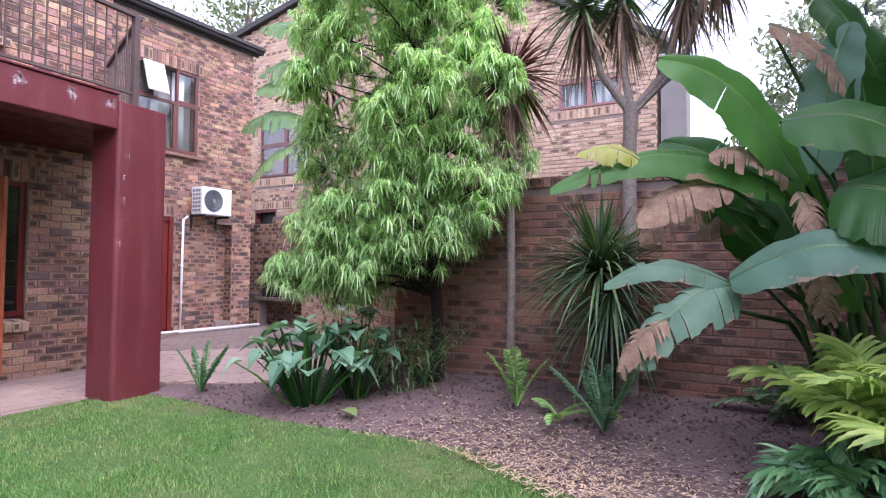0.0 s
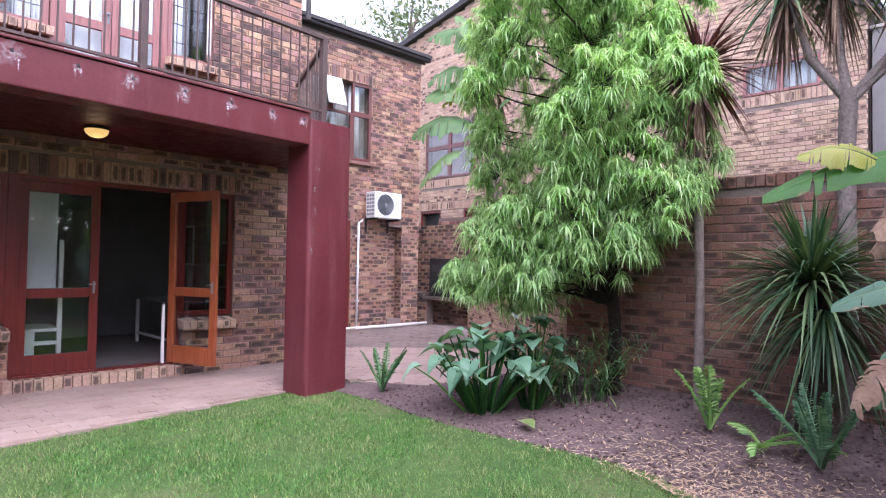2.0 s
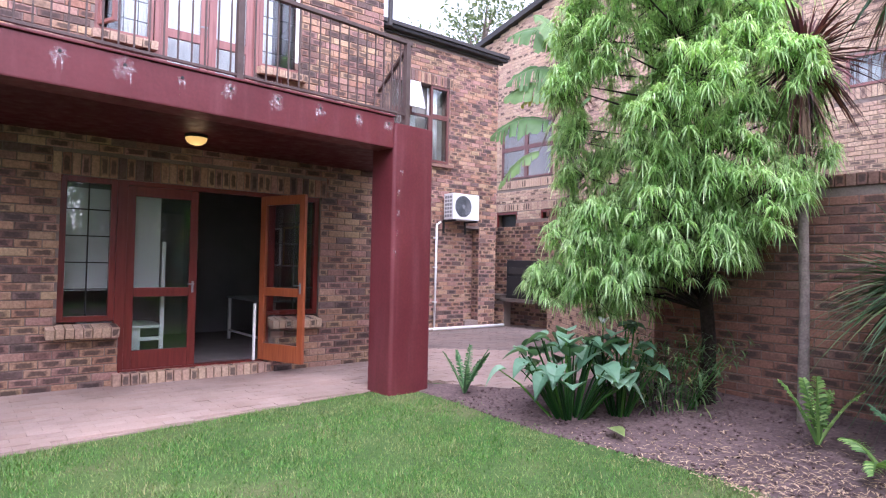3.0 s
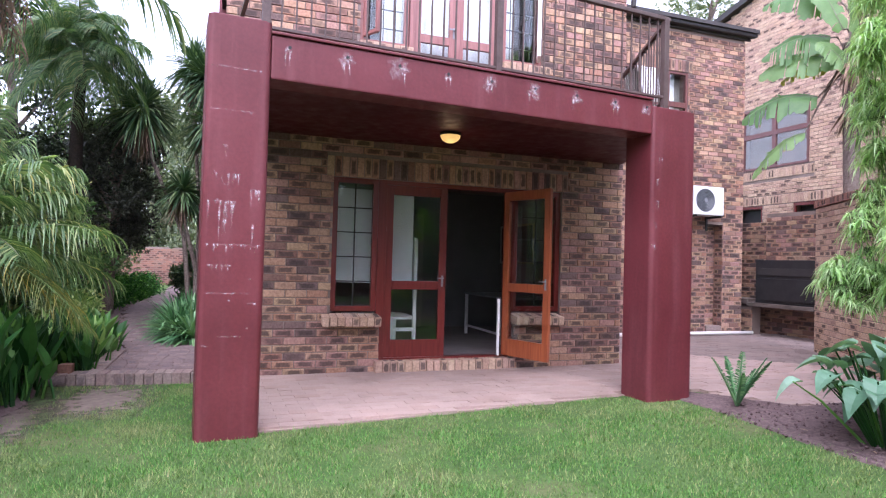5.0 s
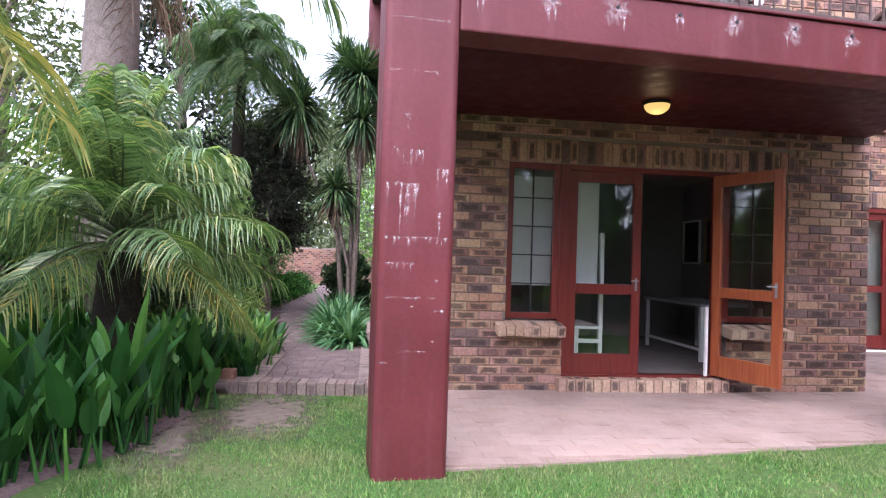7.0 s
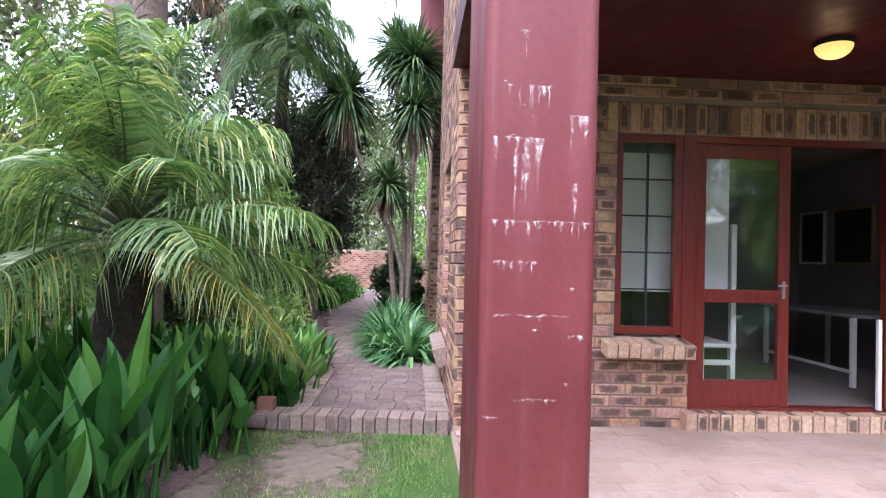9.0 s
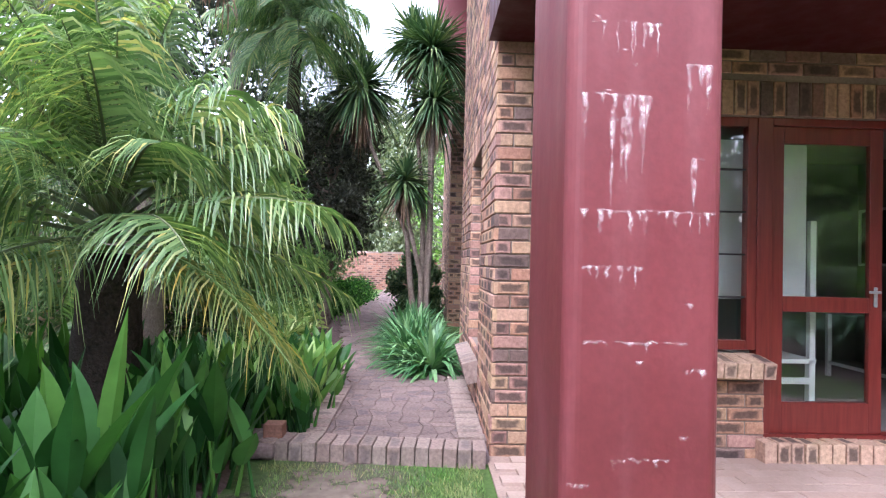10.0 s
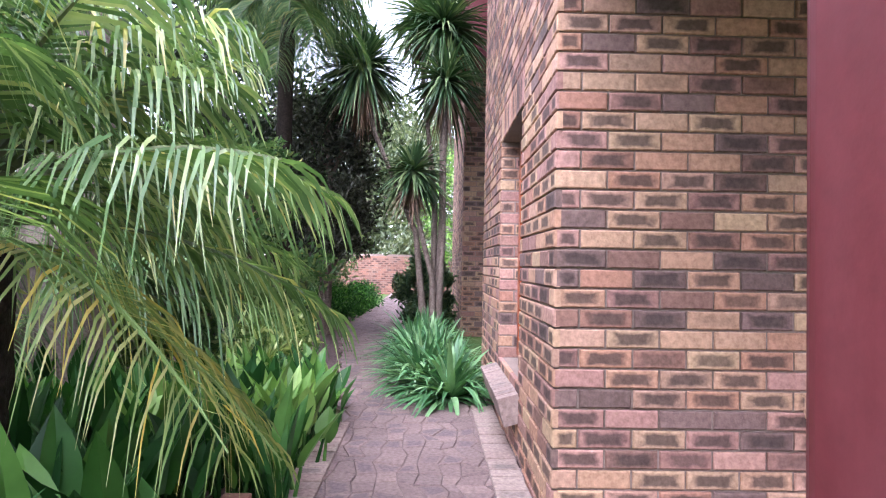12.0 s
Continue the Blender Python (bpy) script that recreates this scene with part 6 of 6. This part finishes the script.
# ---- lily bed and palms beside the path ----
date = palm("pygmy_date_palm", -6.77, -2.39, 1.2, 1.38, 62, 1.58, 0.43, "bushy pygmy date palm with arching glossy fronds", DATE, 6, 88, 0.0135, 0.36, 40, 0.15, 201, 0.85, DARK_BARK, bare=0.24)
old = Leaves(207)
for az, e, ln in ((62, 4, 1.35), (88, -8, 1.2), (-20, 0, 1.2), (110, -10, 1.1)):
    frond(old, old, Vector((0, 0, 1.25)), radians(az), radians(e), ln, 0.45, 34, 0.3, 0.0125, 0.9)
old.make("yellow_fronds", YELLOW_PALM, date, "yellowing lower fronds")
palm("yellowing_palm", -4.45, -3.05, 2.15, 2.35, 72, 2.2, 0.42, "palm with long yellowing fronds hanging over the lily bed", YELLOW_PALM, 22, 68, 0.02, 0.66, 50, 0.16, 211, 0.9, BARK, aim=(-165, 78))
palm("queen_palm", -9.4, -3.6, 6.0, 6.2, 18, 3.2, 0.8, "tall queen palm with a stout trunk and dry skirt", PALM, -25, 70, 0.03, 0.4, 44, 0.27, 221, 1.0, PALE_BARK, skirt=26)
palm("queen_palm", -13.2, -2.9, 4.7, 4.9, 44, 1.6, 0.5, "queen palm with dense drooping plumes", PALM, -25, 75, 0.014, 0.55, 70, 0.1, 231, 1.0, DARK_BARK)
palm("young_palm", -9.6, -3.6, 0.6, 0.9, 34, 2.1, 0.45, "young palm among the lilies", PALM, 0, 85, 0.02, 0.35, 36, 0.12, 241, 0.8)


def lily(x, y, n, height, label, seed, material=CANNA):
    """A clump of upright broad blades."""
    ob = thing("canna_lily", pose(x, y, 0.02), label, "plant", "lilies by the path")
    lv, st = Leaves(seed), Leaves(seed + 1)
    r = lv.rng
    for k in range(n):
        az, h = r.uniform(0, 6.283), height * r.uniform(0.55, 1.15)
        foot = Vector((r.gauss(0, 0.09), r.gauss(0, 0.09), 0))
        mid = foot + Vector((math.cos(az) * 0.05, math.sin(az) * 0.05, h * 0.42))
        st.limb([foot, mid], [0.012, 0.008], 5)
        ln, w = h * r.uniform(0.6, 0.8), r.uniform(0.038, 0.074)
        pts = arc(mid, az, radians(r.uniform(58, 86)), ln, r.uniform(0.05, 0.35), 6)
        lv.fold(pts, [w * 0.35, w * 0.8, w, w * 0.95, w * 0.7, w * 0.35, 0.0], Vector((-math.sin(az), math.cos(az), 0)), Vector((math.cos(az), math.sin(az), 0.2)) * -0.45)
    st.make("stalk", CANNA, ob)
    lv.make("leaf", material, ob)
    return ob


rng = random.Random(77)
made = 0
for i in range(16):
    for j in range(7):
        x = -5.05 - 0.3 * i + rng.uniform(-0.12, 0.12)
        edge = lily_front(x) if x > -7.25 else -1.42 - 0.07 * (-7.3 - x)
        y = edge - 0.16 - 0.3 * j + rng.uniform(-0.1, 0.1)
        if math.hypot(x + 6.35, y + 2.2) < 0.22:
            continue
        far = x < -7.3
        lily(x, y, 19 if j < 3 else 12, (0.52 if far else 0.72) * rng.uniform(0.8, 1.1), "broad upright green lily leaves in a dense bed", 300 + made, FRESH if far and j < 3 and rng.random() < 0.5 else CANNA)
        made += 1

for k in range(7):
    sh = thing("variegated_shrub", pose(-9.6 - 0.5 * k, -2.15 - 0.1 * k, 0.02), "pale variegated shrub spilling over the path's edge", "shrub", "variegated shrubs")
    lv = Leaves(501 + k)
    rosette(lv, Vector((0, 0, 0.2)), 120, 0.6, 0.02, 5, 85, 0.45, 4)
    clump(lv, Vector((0, 0, 0.4)), (0.45, 0.45, 0.35), 160, 0.16, 0.3)
    lv.make("leaf", VARIEGATED, sh)
for k in range(9):
    ag = thing("agapanthus", pose(-9.8 - 0.4 * k, -0.64 - 0.2 * (k % 2) - 0.03 * k, 0.04), "agapanthus clump of glossy strap leaves against the wall", "plant", "agapanthus by the wall")
    lv = Leaves(531 + k)
    rosette(lv, Vector((0, 0, 0.03)), 170, 0.9, 0.028, 12, 88, 0.55, 6)
    lv.make("leaf", AGAP, ag)
for k in range(8):
    hd = thing("low_hedge", pose(-15.4 - 0.8 * k, -2.85 + 0.03 * k, 0.0), "low dense green hedge along the path", "hedge", "path hedge")
    lv = Leaves(561 + k)
    clump(lv, Vector((0, 0, 0.35)), (0.6, 0.55, 0.42), 900, 0.09, 0.4, 0.6)
    lv.make("leaf", CANNA, hd)

dr = thing("dragon_tree", pose(-13.0, -0.75, 0.0), "dragon tree with thin stems and dark spiky heads", "tree")
tr, lv, dd = Leaves(601), Leaves(602), Leaves(603)
for tip, n, ln in (((-1.1, 0.05, 4.9), 260, 1.0), ((-0.7, -1.15, 4.1), 240, 0.9), ((-0.2, -0.35, 2.5), 130, 0.65), ((-1.6, -0.3, 5.3), 160, 0.9), ((-0.6, 0.1, 3.9), 150, 0.8)):
    t = Vector(tip)
    tr.limb([Vector((t.x * 0.05, t.y * 0.1, -0.05)), Vector((t.x * 0.25, t.y * 0.3 + 0.05, t.z * 0.4)), Vector((t.x * 0.7, t.y * 0.8, t.z * 0.75)), t], [0.06, 0.04, 0.035, 0.035], 8)
    rosette(lv, t, n * 2, ln * 1.15, 0.026, -45, 88, 0.38, 5)
    rosette(dd, t - Vector((0, 0, 0.12)), n // 2, ln, 0.016, -88, -40, 0.15)
tr.make("trunk", BARK, dr, smooth=True)
lv.make("crown", SPIKE, dr)
dd.make("dead_leaves", DEAD, dr, "dry hanging leaves")


def leafy_tree(x, y, h, rad, label, material, seed, n=2600, size=0.12, clumps=16, low=0.35, name="broadleaf_tree"):
    ob = thing(name, pose(x, y, 0), label, "tree")
    tr, lv = Leaves(seed), Leaves(seed + 1)
    r = lv.rng
    tr.limb([Vector((0, 0, -0.1)), Vector((0.1, 0.05, h * 0.3)), Vector((0, 0.1, h * 0.6)), Vector((0.05, 0, h * 0.9))], [0.16 * h / 5, 0.12 * h / 5, 0.08 * h / 5, 0.02], 9)
    for k in range(clumps):
        z = h * (low + (1 - low) * (k + 0.5) / clumps)
        q = rad * math.sin(math.pi * min(0.95, 0.2 + 0.75 * (z / h - low) / (1 - low))) ** 0.6 * r.uniform(0.4, 0.85)
        az = k * 2.4 + r.uniform(-0.4, 0.4)
        c = Vector((math.cos(az) * q, math.sin(az) * q, z))
        tr.limb([Vector((0, 0.05, max(h * 0.2, z - rad * 0.5))), c], [0.05 * h / 5, 0.012], 5)
        s = rad * r.uniform(0.32, 0.5)
        clump(lv, c, (s, s, s * 0.75), n // clumps, size, 0.45, 0.3)
    tr.make("trunk", BARK, ob, smooth=True)
    lv.make("crown", material, ob)
    return ob


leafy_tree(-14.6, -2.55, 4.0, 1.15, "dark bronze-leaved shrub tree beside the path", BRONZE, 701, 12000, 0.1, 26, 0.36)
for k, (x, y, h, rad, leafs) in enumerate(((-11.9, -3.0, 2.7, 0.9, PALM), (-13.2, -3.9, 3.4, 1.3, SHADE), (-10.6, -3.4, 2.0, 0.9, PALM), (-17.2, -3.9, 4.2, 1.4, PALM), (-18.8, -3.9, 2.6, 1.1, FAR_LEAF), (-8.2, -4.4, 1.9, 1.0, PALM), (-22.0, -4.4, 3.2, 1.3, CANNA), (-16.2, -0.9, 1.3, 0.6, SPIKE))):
    leafy_tree(x, y, h, rad, "dense garden shrub growing behind the lilies", leafs, 1001 + 3 * k, 5200, 0.11, 16, 0.04, "garden_shrub")
leafy_tree(-10.2, -6.6, 6.0, 2.0, "grey-green tree behind the boundary wall", FAR_LEAF, 713, 7000, 0.13, 22, 0.15)
leafy_tree(-13.8, -7.4, 7.5, 2.4, "grey-green tree behind the boundary wall", FAR_LEAF, 716, 7000, 0.15, 22, 0.15)
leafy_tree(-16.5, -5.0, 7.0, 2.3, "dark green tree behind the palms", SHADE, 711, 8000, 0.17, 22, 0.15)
leafy_tree(-12.0, -7.8, 3.6, 1.9, "green garden tree behind the boundary wall", FAR_LEAF, 721, 2600, 0.14, 18, 0.15)
leafy_tree(-7.5, -8.6, 3.4, 1.8, "green garden tree behind the boundary wall", FAR_LEAF, 731, 3200, 0.14, 18, 0.15)
leafy_tree(-20.5, -4.6, 5.0, 1.8, "grey-green tree near the path's end", FAR_LEAF, 741, 6500, 0.14, 22, 0.1)
leafy_tree(-22.5, 0.4, 4.5, 1.6, "light green tree near the path's end", FRESH, 751, 3000, 0.13, 16, 0.2)
leafy_tree(-31.5, -1.4, 7.5, 3.0, "pale green tree beyond the path's end wall", FAR_LEAF, 757, 12000, 0.24, 26, 0.05)
leafy_tree(-26.5, 0.6, 5.5, 1.9, "pale green tree beside the far wing", FAR_LEAF, 758, 3600, 0.16, 16, 0.05)
leafy_tree(-34, -4.0, 9, 3.6, "tall pale gum tree in the distance", FAR_LEAF, 761, 9000, 0.32, 26, 0.1)
leafy_tree(-36, 2.5, 8, 3.5, "tall pale gum tree in the distance", FAR_LEAF, 771, 3200, 0.3, 18, 0.3)
for k, (x, y, h) in enumerate(((-27, 24, 17.5), (-22, 27, 18.5), (-31, 22, 15.5), (-18, 30, 19), (3.5, 22, 10), (6.5, 18, 9), (1.0, 26, 11))):
    leafy_tree(x, y, h, h * 0.27, "tall open gum tree behind the houses", FAR_LEAF, 781 + 3 * k, 3400, 0.3, 20, 0.45)
leafy_tree(2.2, 8.3, 3.6, 1.5, "leafy shrub behind the garden wall", PALM, 811, 2600, 0.14, 14, 0.3)
# tree added behind the wall to darken the bed's right end
leafy_tree(3.0, 8.2, 7.5, 2.6, "tall dark tree added to shade the corner of the bed", SHADE, 821, 5200, 0.2, 22, 0.35)
# added out-of-view crown that keeps sky light off the bed
leafy_tree(2.9, 3.9, 6.5, 2.1, "unseen broad green tree added to shade the bed", PALM, 817, 6000, 0.2, 22, 0.3)
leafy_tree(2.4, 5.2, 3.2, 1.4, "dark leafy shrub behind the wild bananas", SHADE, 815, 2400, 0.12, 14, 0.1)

# ---- paving, path stones, kerb ----
PATIO = [(-7.29, -0.2), (-5.17, -0.2), (-5.75, 3.75), (-5.78, 4.45), (-5.03, 4.72), (-4.73, 5.3), (-4.33, 6.2), (-7.9, 8.75), (-8.6, 10.2), (-9.9, 10.2), (-9.9, 4.6), (-7.29, 4.6)]


def within(poly, x, y):
    hit = False
    for (x0, y0), (x1, y1) in zip(poly, poly[1:] + poly[:1]):
        if (y0 > y) != (y1 > y) and x < (x1 - x0) * (y - y0) / (y1 - y0) + x0:
            hit = not hit
    return hit


def far_court(x, y):
    """The darker grey-brown paving beyond a line across the courtyard."""
    return left_of(x, y, (-5.5, 8.75), (-9.5, 4.25)) is False


pavers(patio, lambda x, y: within(PATIO, x, y) and far_court(x, y), -10.0, -4.2, -0.4, 10.2, 0.03, 0.226, 0.113, False, COURT_PAVER, turn=0.03)
pavers(patio, lambda x, y: within(PATIO, x, y) and not far_court(x, y), -10.0, -4.2, -0.4, 10.2, 0.03, 0.226, 0.113, False, PAVER, near=lambda x, y: -6.6 < x and y < 3.4, turn=0.03)
PATH = [(-7.38, -0.34), (-7.5, -1.5), (-9.0, -1.42), (-11.4, -1.78), (-16, -2.4), (-22.5, -2.25), (-29, -2.4), (-29, -1.2), (-22, -1.2), (-16, -0.95), (-12.5, -0.75), (-10.4, -0.34)]
rng = random.Random(9)
corner = {}


def node_at(i, j):
    if (i, j) not in corner:
        corner[(i, j)] = (-7.3 - 0.15 * i + rng.uniform(-0.05, 0.05) + 0.02 * (j % 2), -0.3 - 0.115 * j + rng.uniform(-0.034, 0.034) + 0.03 * (i % 2))
    return corner[(i, j)]


v, f, uv, count = [], [], [], 0
for i in range(140):
    for j in range(-8, 26):
        q = [node_at(i, j), node_at(i + 1, j), node_at(i + 1, j + 1), node_at(i, j + 1)]
        cx, cy = sum(p[0] for p in q) / 4, sum(p[1] for p in q) / 4
        if not within(PATH, cx, cy):
            continue
        z = 0.068 + rng.uniform(-0.0025, 0.0025)
        pts = [(cx + (x - cx) * s_, cy + (y - cy) * s_, z + dz) for s_, dz in ((0.975, -0.03), (0.97, -0.004), (0.92, 0.0)) for x, y in q]
        if cx > -9.8 and count < 300:
            ob = mesh_from("path_stone", [(x - cx, y - cy, zz - z) for x, y, zz in pts], [fc[::-1] for fc in BRICK_FACES], FLAG, path, uv=BRICK_UV)
            ob.location = (cx, cy, z)
            count += 1
        else:
            k = len(v)
            v += pts
            f += [tuple(k + a for a in fc[::-1]) for fc in BRICK_FACES]
            uv += BRICK_UV
tagged(mesh_from("path_stones", v, f, FLAG, path, uv=uv), kind="stuff")
kerb = thing("kerb", pose(0, 0, 0), "weathered brick kerb across the path's start", "kerb", kind="structure")
ku = Vector((-0.12, -1.42)).normalized()
brick_row(kerb, (-7.2, -0.33), tuple(ku), (-ku.y, ku.x), 17, 0.085, 0.078, 0.16, 0.03, KERB_BRICK, deep=0.22)
edgeb = thing("path_edging", pose(0, 0, 0), "brick edging along the path beside the wall", "edging", kind="structure")
brick_row(edgeb, (-7.45, -0.40), (-1, 0), (0, -1), 30, 0.1, 0.094, 0.08, 0.045, KERB_BRICK, deep=0.17)
brick_row(edgeb, (-7.45, -1.44), (-0.99, -0.01), (0.01, -1), 16, 0.1, 0.094, 0.08, 0.045, KERB_BRICK, deep=0.17)
stone = tagged(part("flat_stone", boxes((-7.55, -7.15, -1.9, -1.6, 0.02, 0.1), bevel=0.03), FLAG), "flat stone at the end of the kerb", "stone")
blk = tagged(part("brick_block", boxes((-7.4, -7.28, -1.7, -1.58, 0.1, 0.19), bevel=0.008), RED_BRICK), "dark red brick block on the flat stone", "brick")


# ---- lawn, litter ----
def lawn(n, seed):
    g = np.random.default_rng(seed)
    x, y = g.uniform(-7.1, 1.6, n), g.uniform(-2.2, 4.2, n)
    edge = 3.93 + 0.07 * np.sin(x * 2.1) - np.where(x < -1.9, 0.0, 0.36 * np.minimum(1.0, (x + 1.9) / 0.9) + 0.35 * np.maximum(0.0, x + 1.0))
    lily = -1.62 - 0.4 * np.clip((x + 6.4) / 1.3, 0, 1) - 0.28 * np.clip((-6.9 - x) / 0.5, 0, 1)
    patio_x = -5.11 - 0.146 * (y + 0.36) + 0.03 * np.sin(y * 7)
    keep = (y < edge + 0.05 * np.sin(x * 13) + 0.04 * np.sin(x * 29 + 1) + 0.05 * np.sin(x * 5.3 + 2) + g.normal(0, 0.09, n)) & (y > lily + 0.05) & ((x > patio_x) | (y < -0.38))
    bald = np.exp(-(((x + 6.5) / 0.62) ** 2 + ((y + 1.2) / 0.36) ** 2)) + 0.8 * np.exp(-(((x + 2.6) / 0.5) ** 2 + ((y - 3.45) / 0.22) ** 2)) + 0.7 * np.exp(-(((x + 5.9) / 0.5) ** 2 + ((y + 1.6) / 0.2) ** 2))
    keep &= g.uniform(0, 1, n) > bald * 1.1
    # clumps: thin where two slow waves dip together
    lush = 0.5 + 0.25 * np.sin(x * 5.1 + 2 * np.sin(y * 2.3)) + 0.25 * np.sin(y * 6.3 + 1.7 * np.sin(x * 3.1 + 1)) + 0.18 * np.sin(x * 17 + y * 11)
    keep &= g.uniform(0, 1, n) < 0.35 + 0.75 * lush
    x, y, lush = x[keep], y[keep], lush[keep]
    m = len(x)
    az, h, w, lean = g.uniform(0, 6.283, m), g.uniform(0.012, 0.034, m) * (0.75 + 0.55 * lush), g.uniform(0.0014, 0.0034, m), g.uniform(0.2, 1.3, m)
    c, s_ = np.cos(az), np.sin(az)
    v = np.empty((m, 3, 3))
    v[:, 0] = np.stack([x - s_ * w, y + c * w, np.full(m, 0.0)], 1)
    v[:, 1] = np.stack([x + s_ * w, y - c * w, np.full(m, 0.0)], 1)
    v[:, 2] = np.stack([x + c * h * lean, y + s_ * h * lean, h], 1)
    idx = np.arange(3 * m).reshape(m, 3)
    ob = mesh_from("grass", v.reshape(-1, 3).tolist(), idx.tolist(), GRASS)
    tagged(ob, "short green lawn grass with straw-coloured blades", "grass", kind="stuff")


lawn(430000, 3)

lit = Leaves(901)
for k in range(3600):
    r = lit.rng
    x = r.gauss(-1.0, 0.85)
    y = front_edge(x) - 0.12 + abs(r.gauss(0, 0.6))
    if x < -4.8 or y > 6.1 or x > 1.5:
        continue
    az = r.uniform(0, 6.28)
    d = Vector((math.cos(az), math.sin(az), r.uniform(-0.1, 0.25)))
    p = Vector((x, y, max(0.02, bed_height(x, y)) + 0.012))
    ln = r.uniform(0.018, 0.07)
    lit.fold([p, p + d * ln * 0.5 + Vector((0, 0, 0.003)), p + d * ln], [0.001, r.uniform(0.002, 0.0075), 0.0006], Vector((-d.y, d.x, 0)), Vector((0, 0, 0.3)))
tagged(lit.make("leaf_litter", STRAW), "dry straw-coloured leaves scattered over the soil", "leaf litter", kind="stuff")
clods = Leaves(905)
for k in range(2600):
    r = clods.rng
    x, y = r.uniform(-5.0, 1.6), r.uniform(3.6, 6.1)
    if y < front_edge(x) or y > back_edge(x):
        continue
    s_ = r.uniform(0.006, 0.022)
    c = Vector((x, y, bed_height(x, y) + s_ * 0.5))
    k0 = len(clods.v)
    clods.v += [c + Vector((s_ * r.uniform(0.6, 1.2), 0, 0)), c + Vector((0, s_ * r.uniform(0.6, 1.2), 0)), c - Vector((s_ * r.uniform(0.6, 1.2), 0, 0)), c - Vector((0, s_ * r.uniform(0.6, 1.2), 0)), c + Vector((0, 0, s_ * 0.7)), c - Vector((0, 0, s_))]
    clods.f += [(k0 + a, k0 + b_, k0 + 4) for a, b_ in ((0, 1), (1, 2), (2, 3), (3, 0))] + [(k0 + b_, k0 + a, k0 + 5) for a, b_ in ((0, 1), (1, 2), (2, 3), (3, 0))]
tagged(clods.make("soil_clods", SOIL), "small clods of dark soil", "soil", kind="stuff")
m, ns, ls, b = mat("worn_sand", 0.98, 0, 0.2)
uvn, sep = ns.new("ShaderNodeUVMap"), ns.new("ShaderNodeVectorMath")
sep.operation = "LENGTH"
ls.new(uvn.outputs[0], sep.inputs[0])
ls.new(ramp(ns, ls, noise_tex(ns, ls, 14, 6), [(0.3, (0.12, 0.095, 0.075)), (0.7, (0.21, 0.168, 0.135))]), b.inputs["Base Color"])
edge = sums(ns, ls, "SUBTRACT", 1.0, sep.outputs["Value"])
edge = sums(ns, ls, "ADD", sums(ns, ls, "MULTIPLY", edge, 1.5), sums(ns, ls, "MULTIPLY", sums(ns, ls, "SUBTRACT", noise_tex(ns, ls, 9, 6), 0.55), 2.2), True)
ls.new(edge, b.inputs["Alpha"])
for x, y, rx, ry in ((-6.55, -1.18, 1.0, 0.58), (-5.9, -1.65, 0.85, 0.32)):
    n = 24
    vs = [(x, y, 0.006)] + [(x + rx * math.cos(6.2832 * a / n), y + ry * math.sin(6.2832 * a / n), 0.006) for a in range(n)]
    us = [(0, 0)] + [(math.cos(6.2832 * a / n), math.sin(6.2832 * a / n)) for a in range(n)]
    tagged(mesh_from("bare_patch", vs, [(0, 1 + a, 1 + (a + 1) % n) for a in range(n)], m, uv=us), "bare sandy patch worn in the lawn", "soil", kind="structure")

# ---- unseen wall and trees behind the viewer: cut low sky light, fill glass reflections ----
brick_wall("wall_garden_east", (7.2, -6.0), (0, 1), (-1, 0), 13.0, 0.0, 2.0, material=RED_BRICK, label="unseen reddish brick wall added across the lawn")
for k in range(9):
    leafy_tree(8.3 + 1.2 * (k % 2), -8.0 + 2.3 * k, 6.5 + 1.3 * (k % 3), 2.4, "unseen dense green tree added to cut low sky light", PALM if k % 3 else FAR_LEAF, 951 + 3 * k, 2600, 0.26, 16, 0.1)
for k in range(4):
    leafy_tree(-2.5 + 2.9 * k, -7.3 - 0.6 * (k % 2), 5.5 + (k % 2), 2.2, "unseen dense green tree added behind the boundary wall", FAR_LEAF, 981 + 3 * k, 2600, 0.24, 16, 0.1)
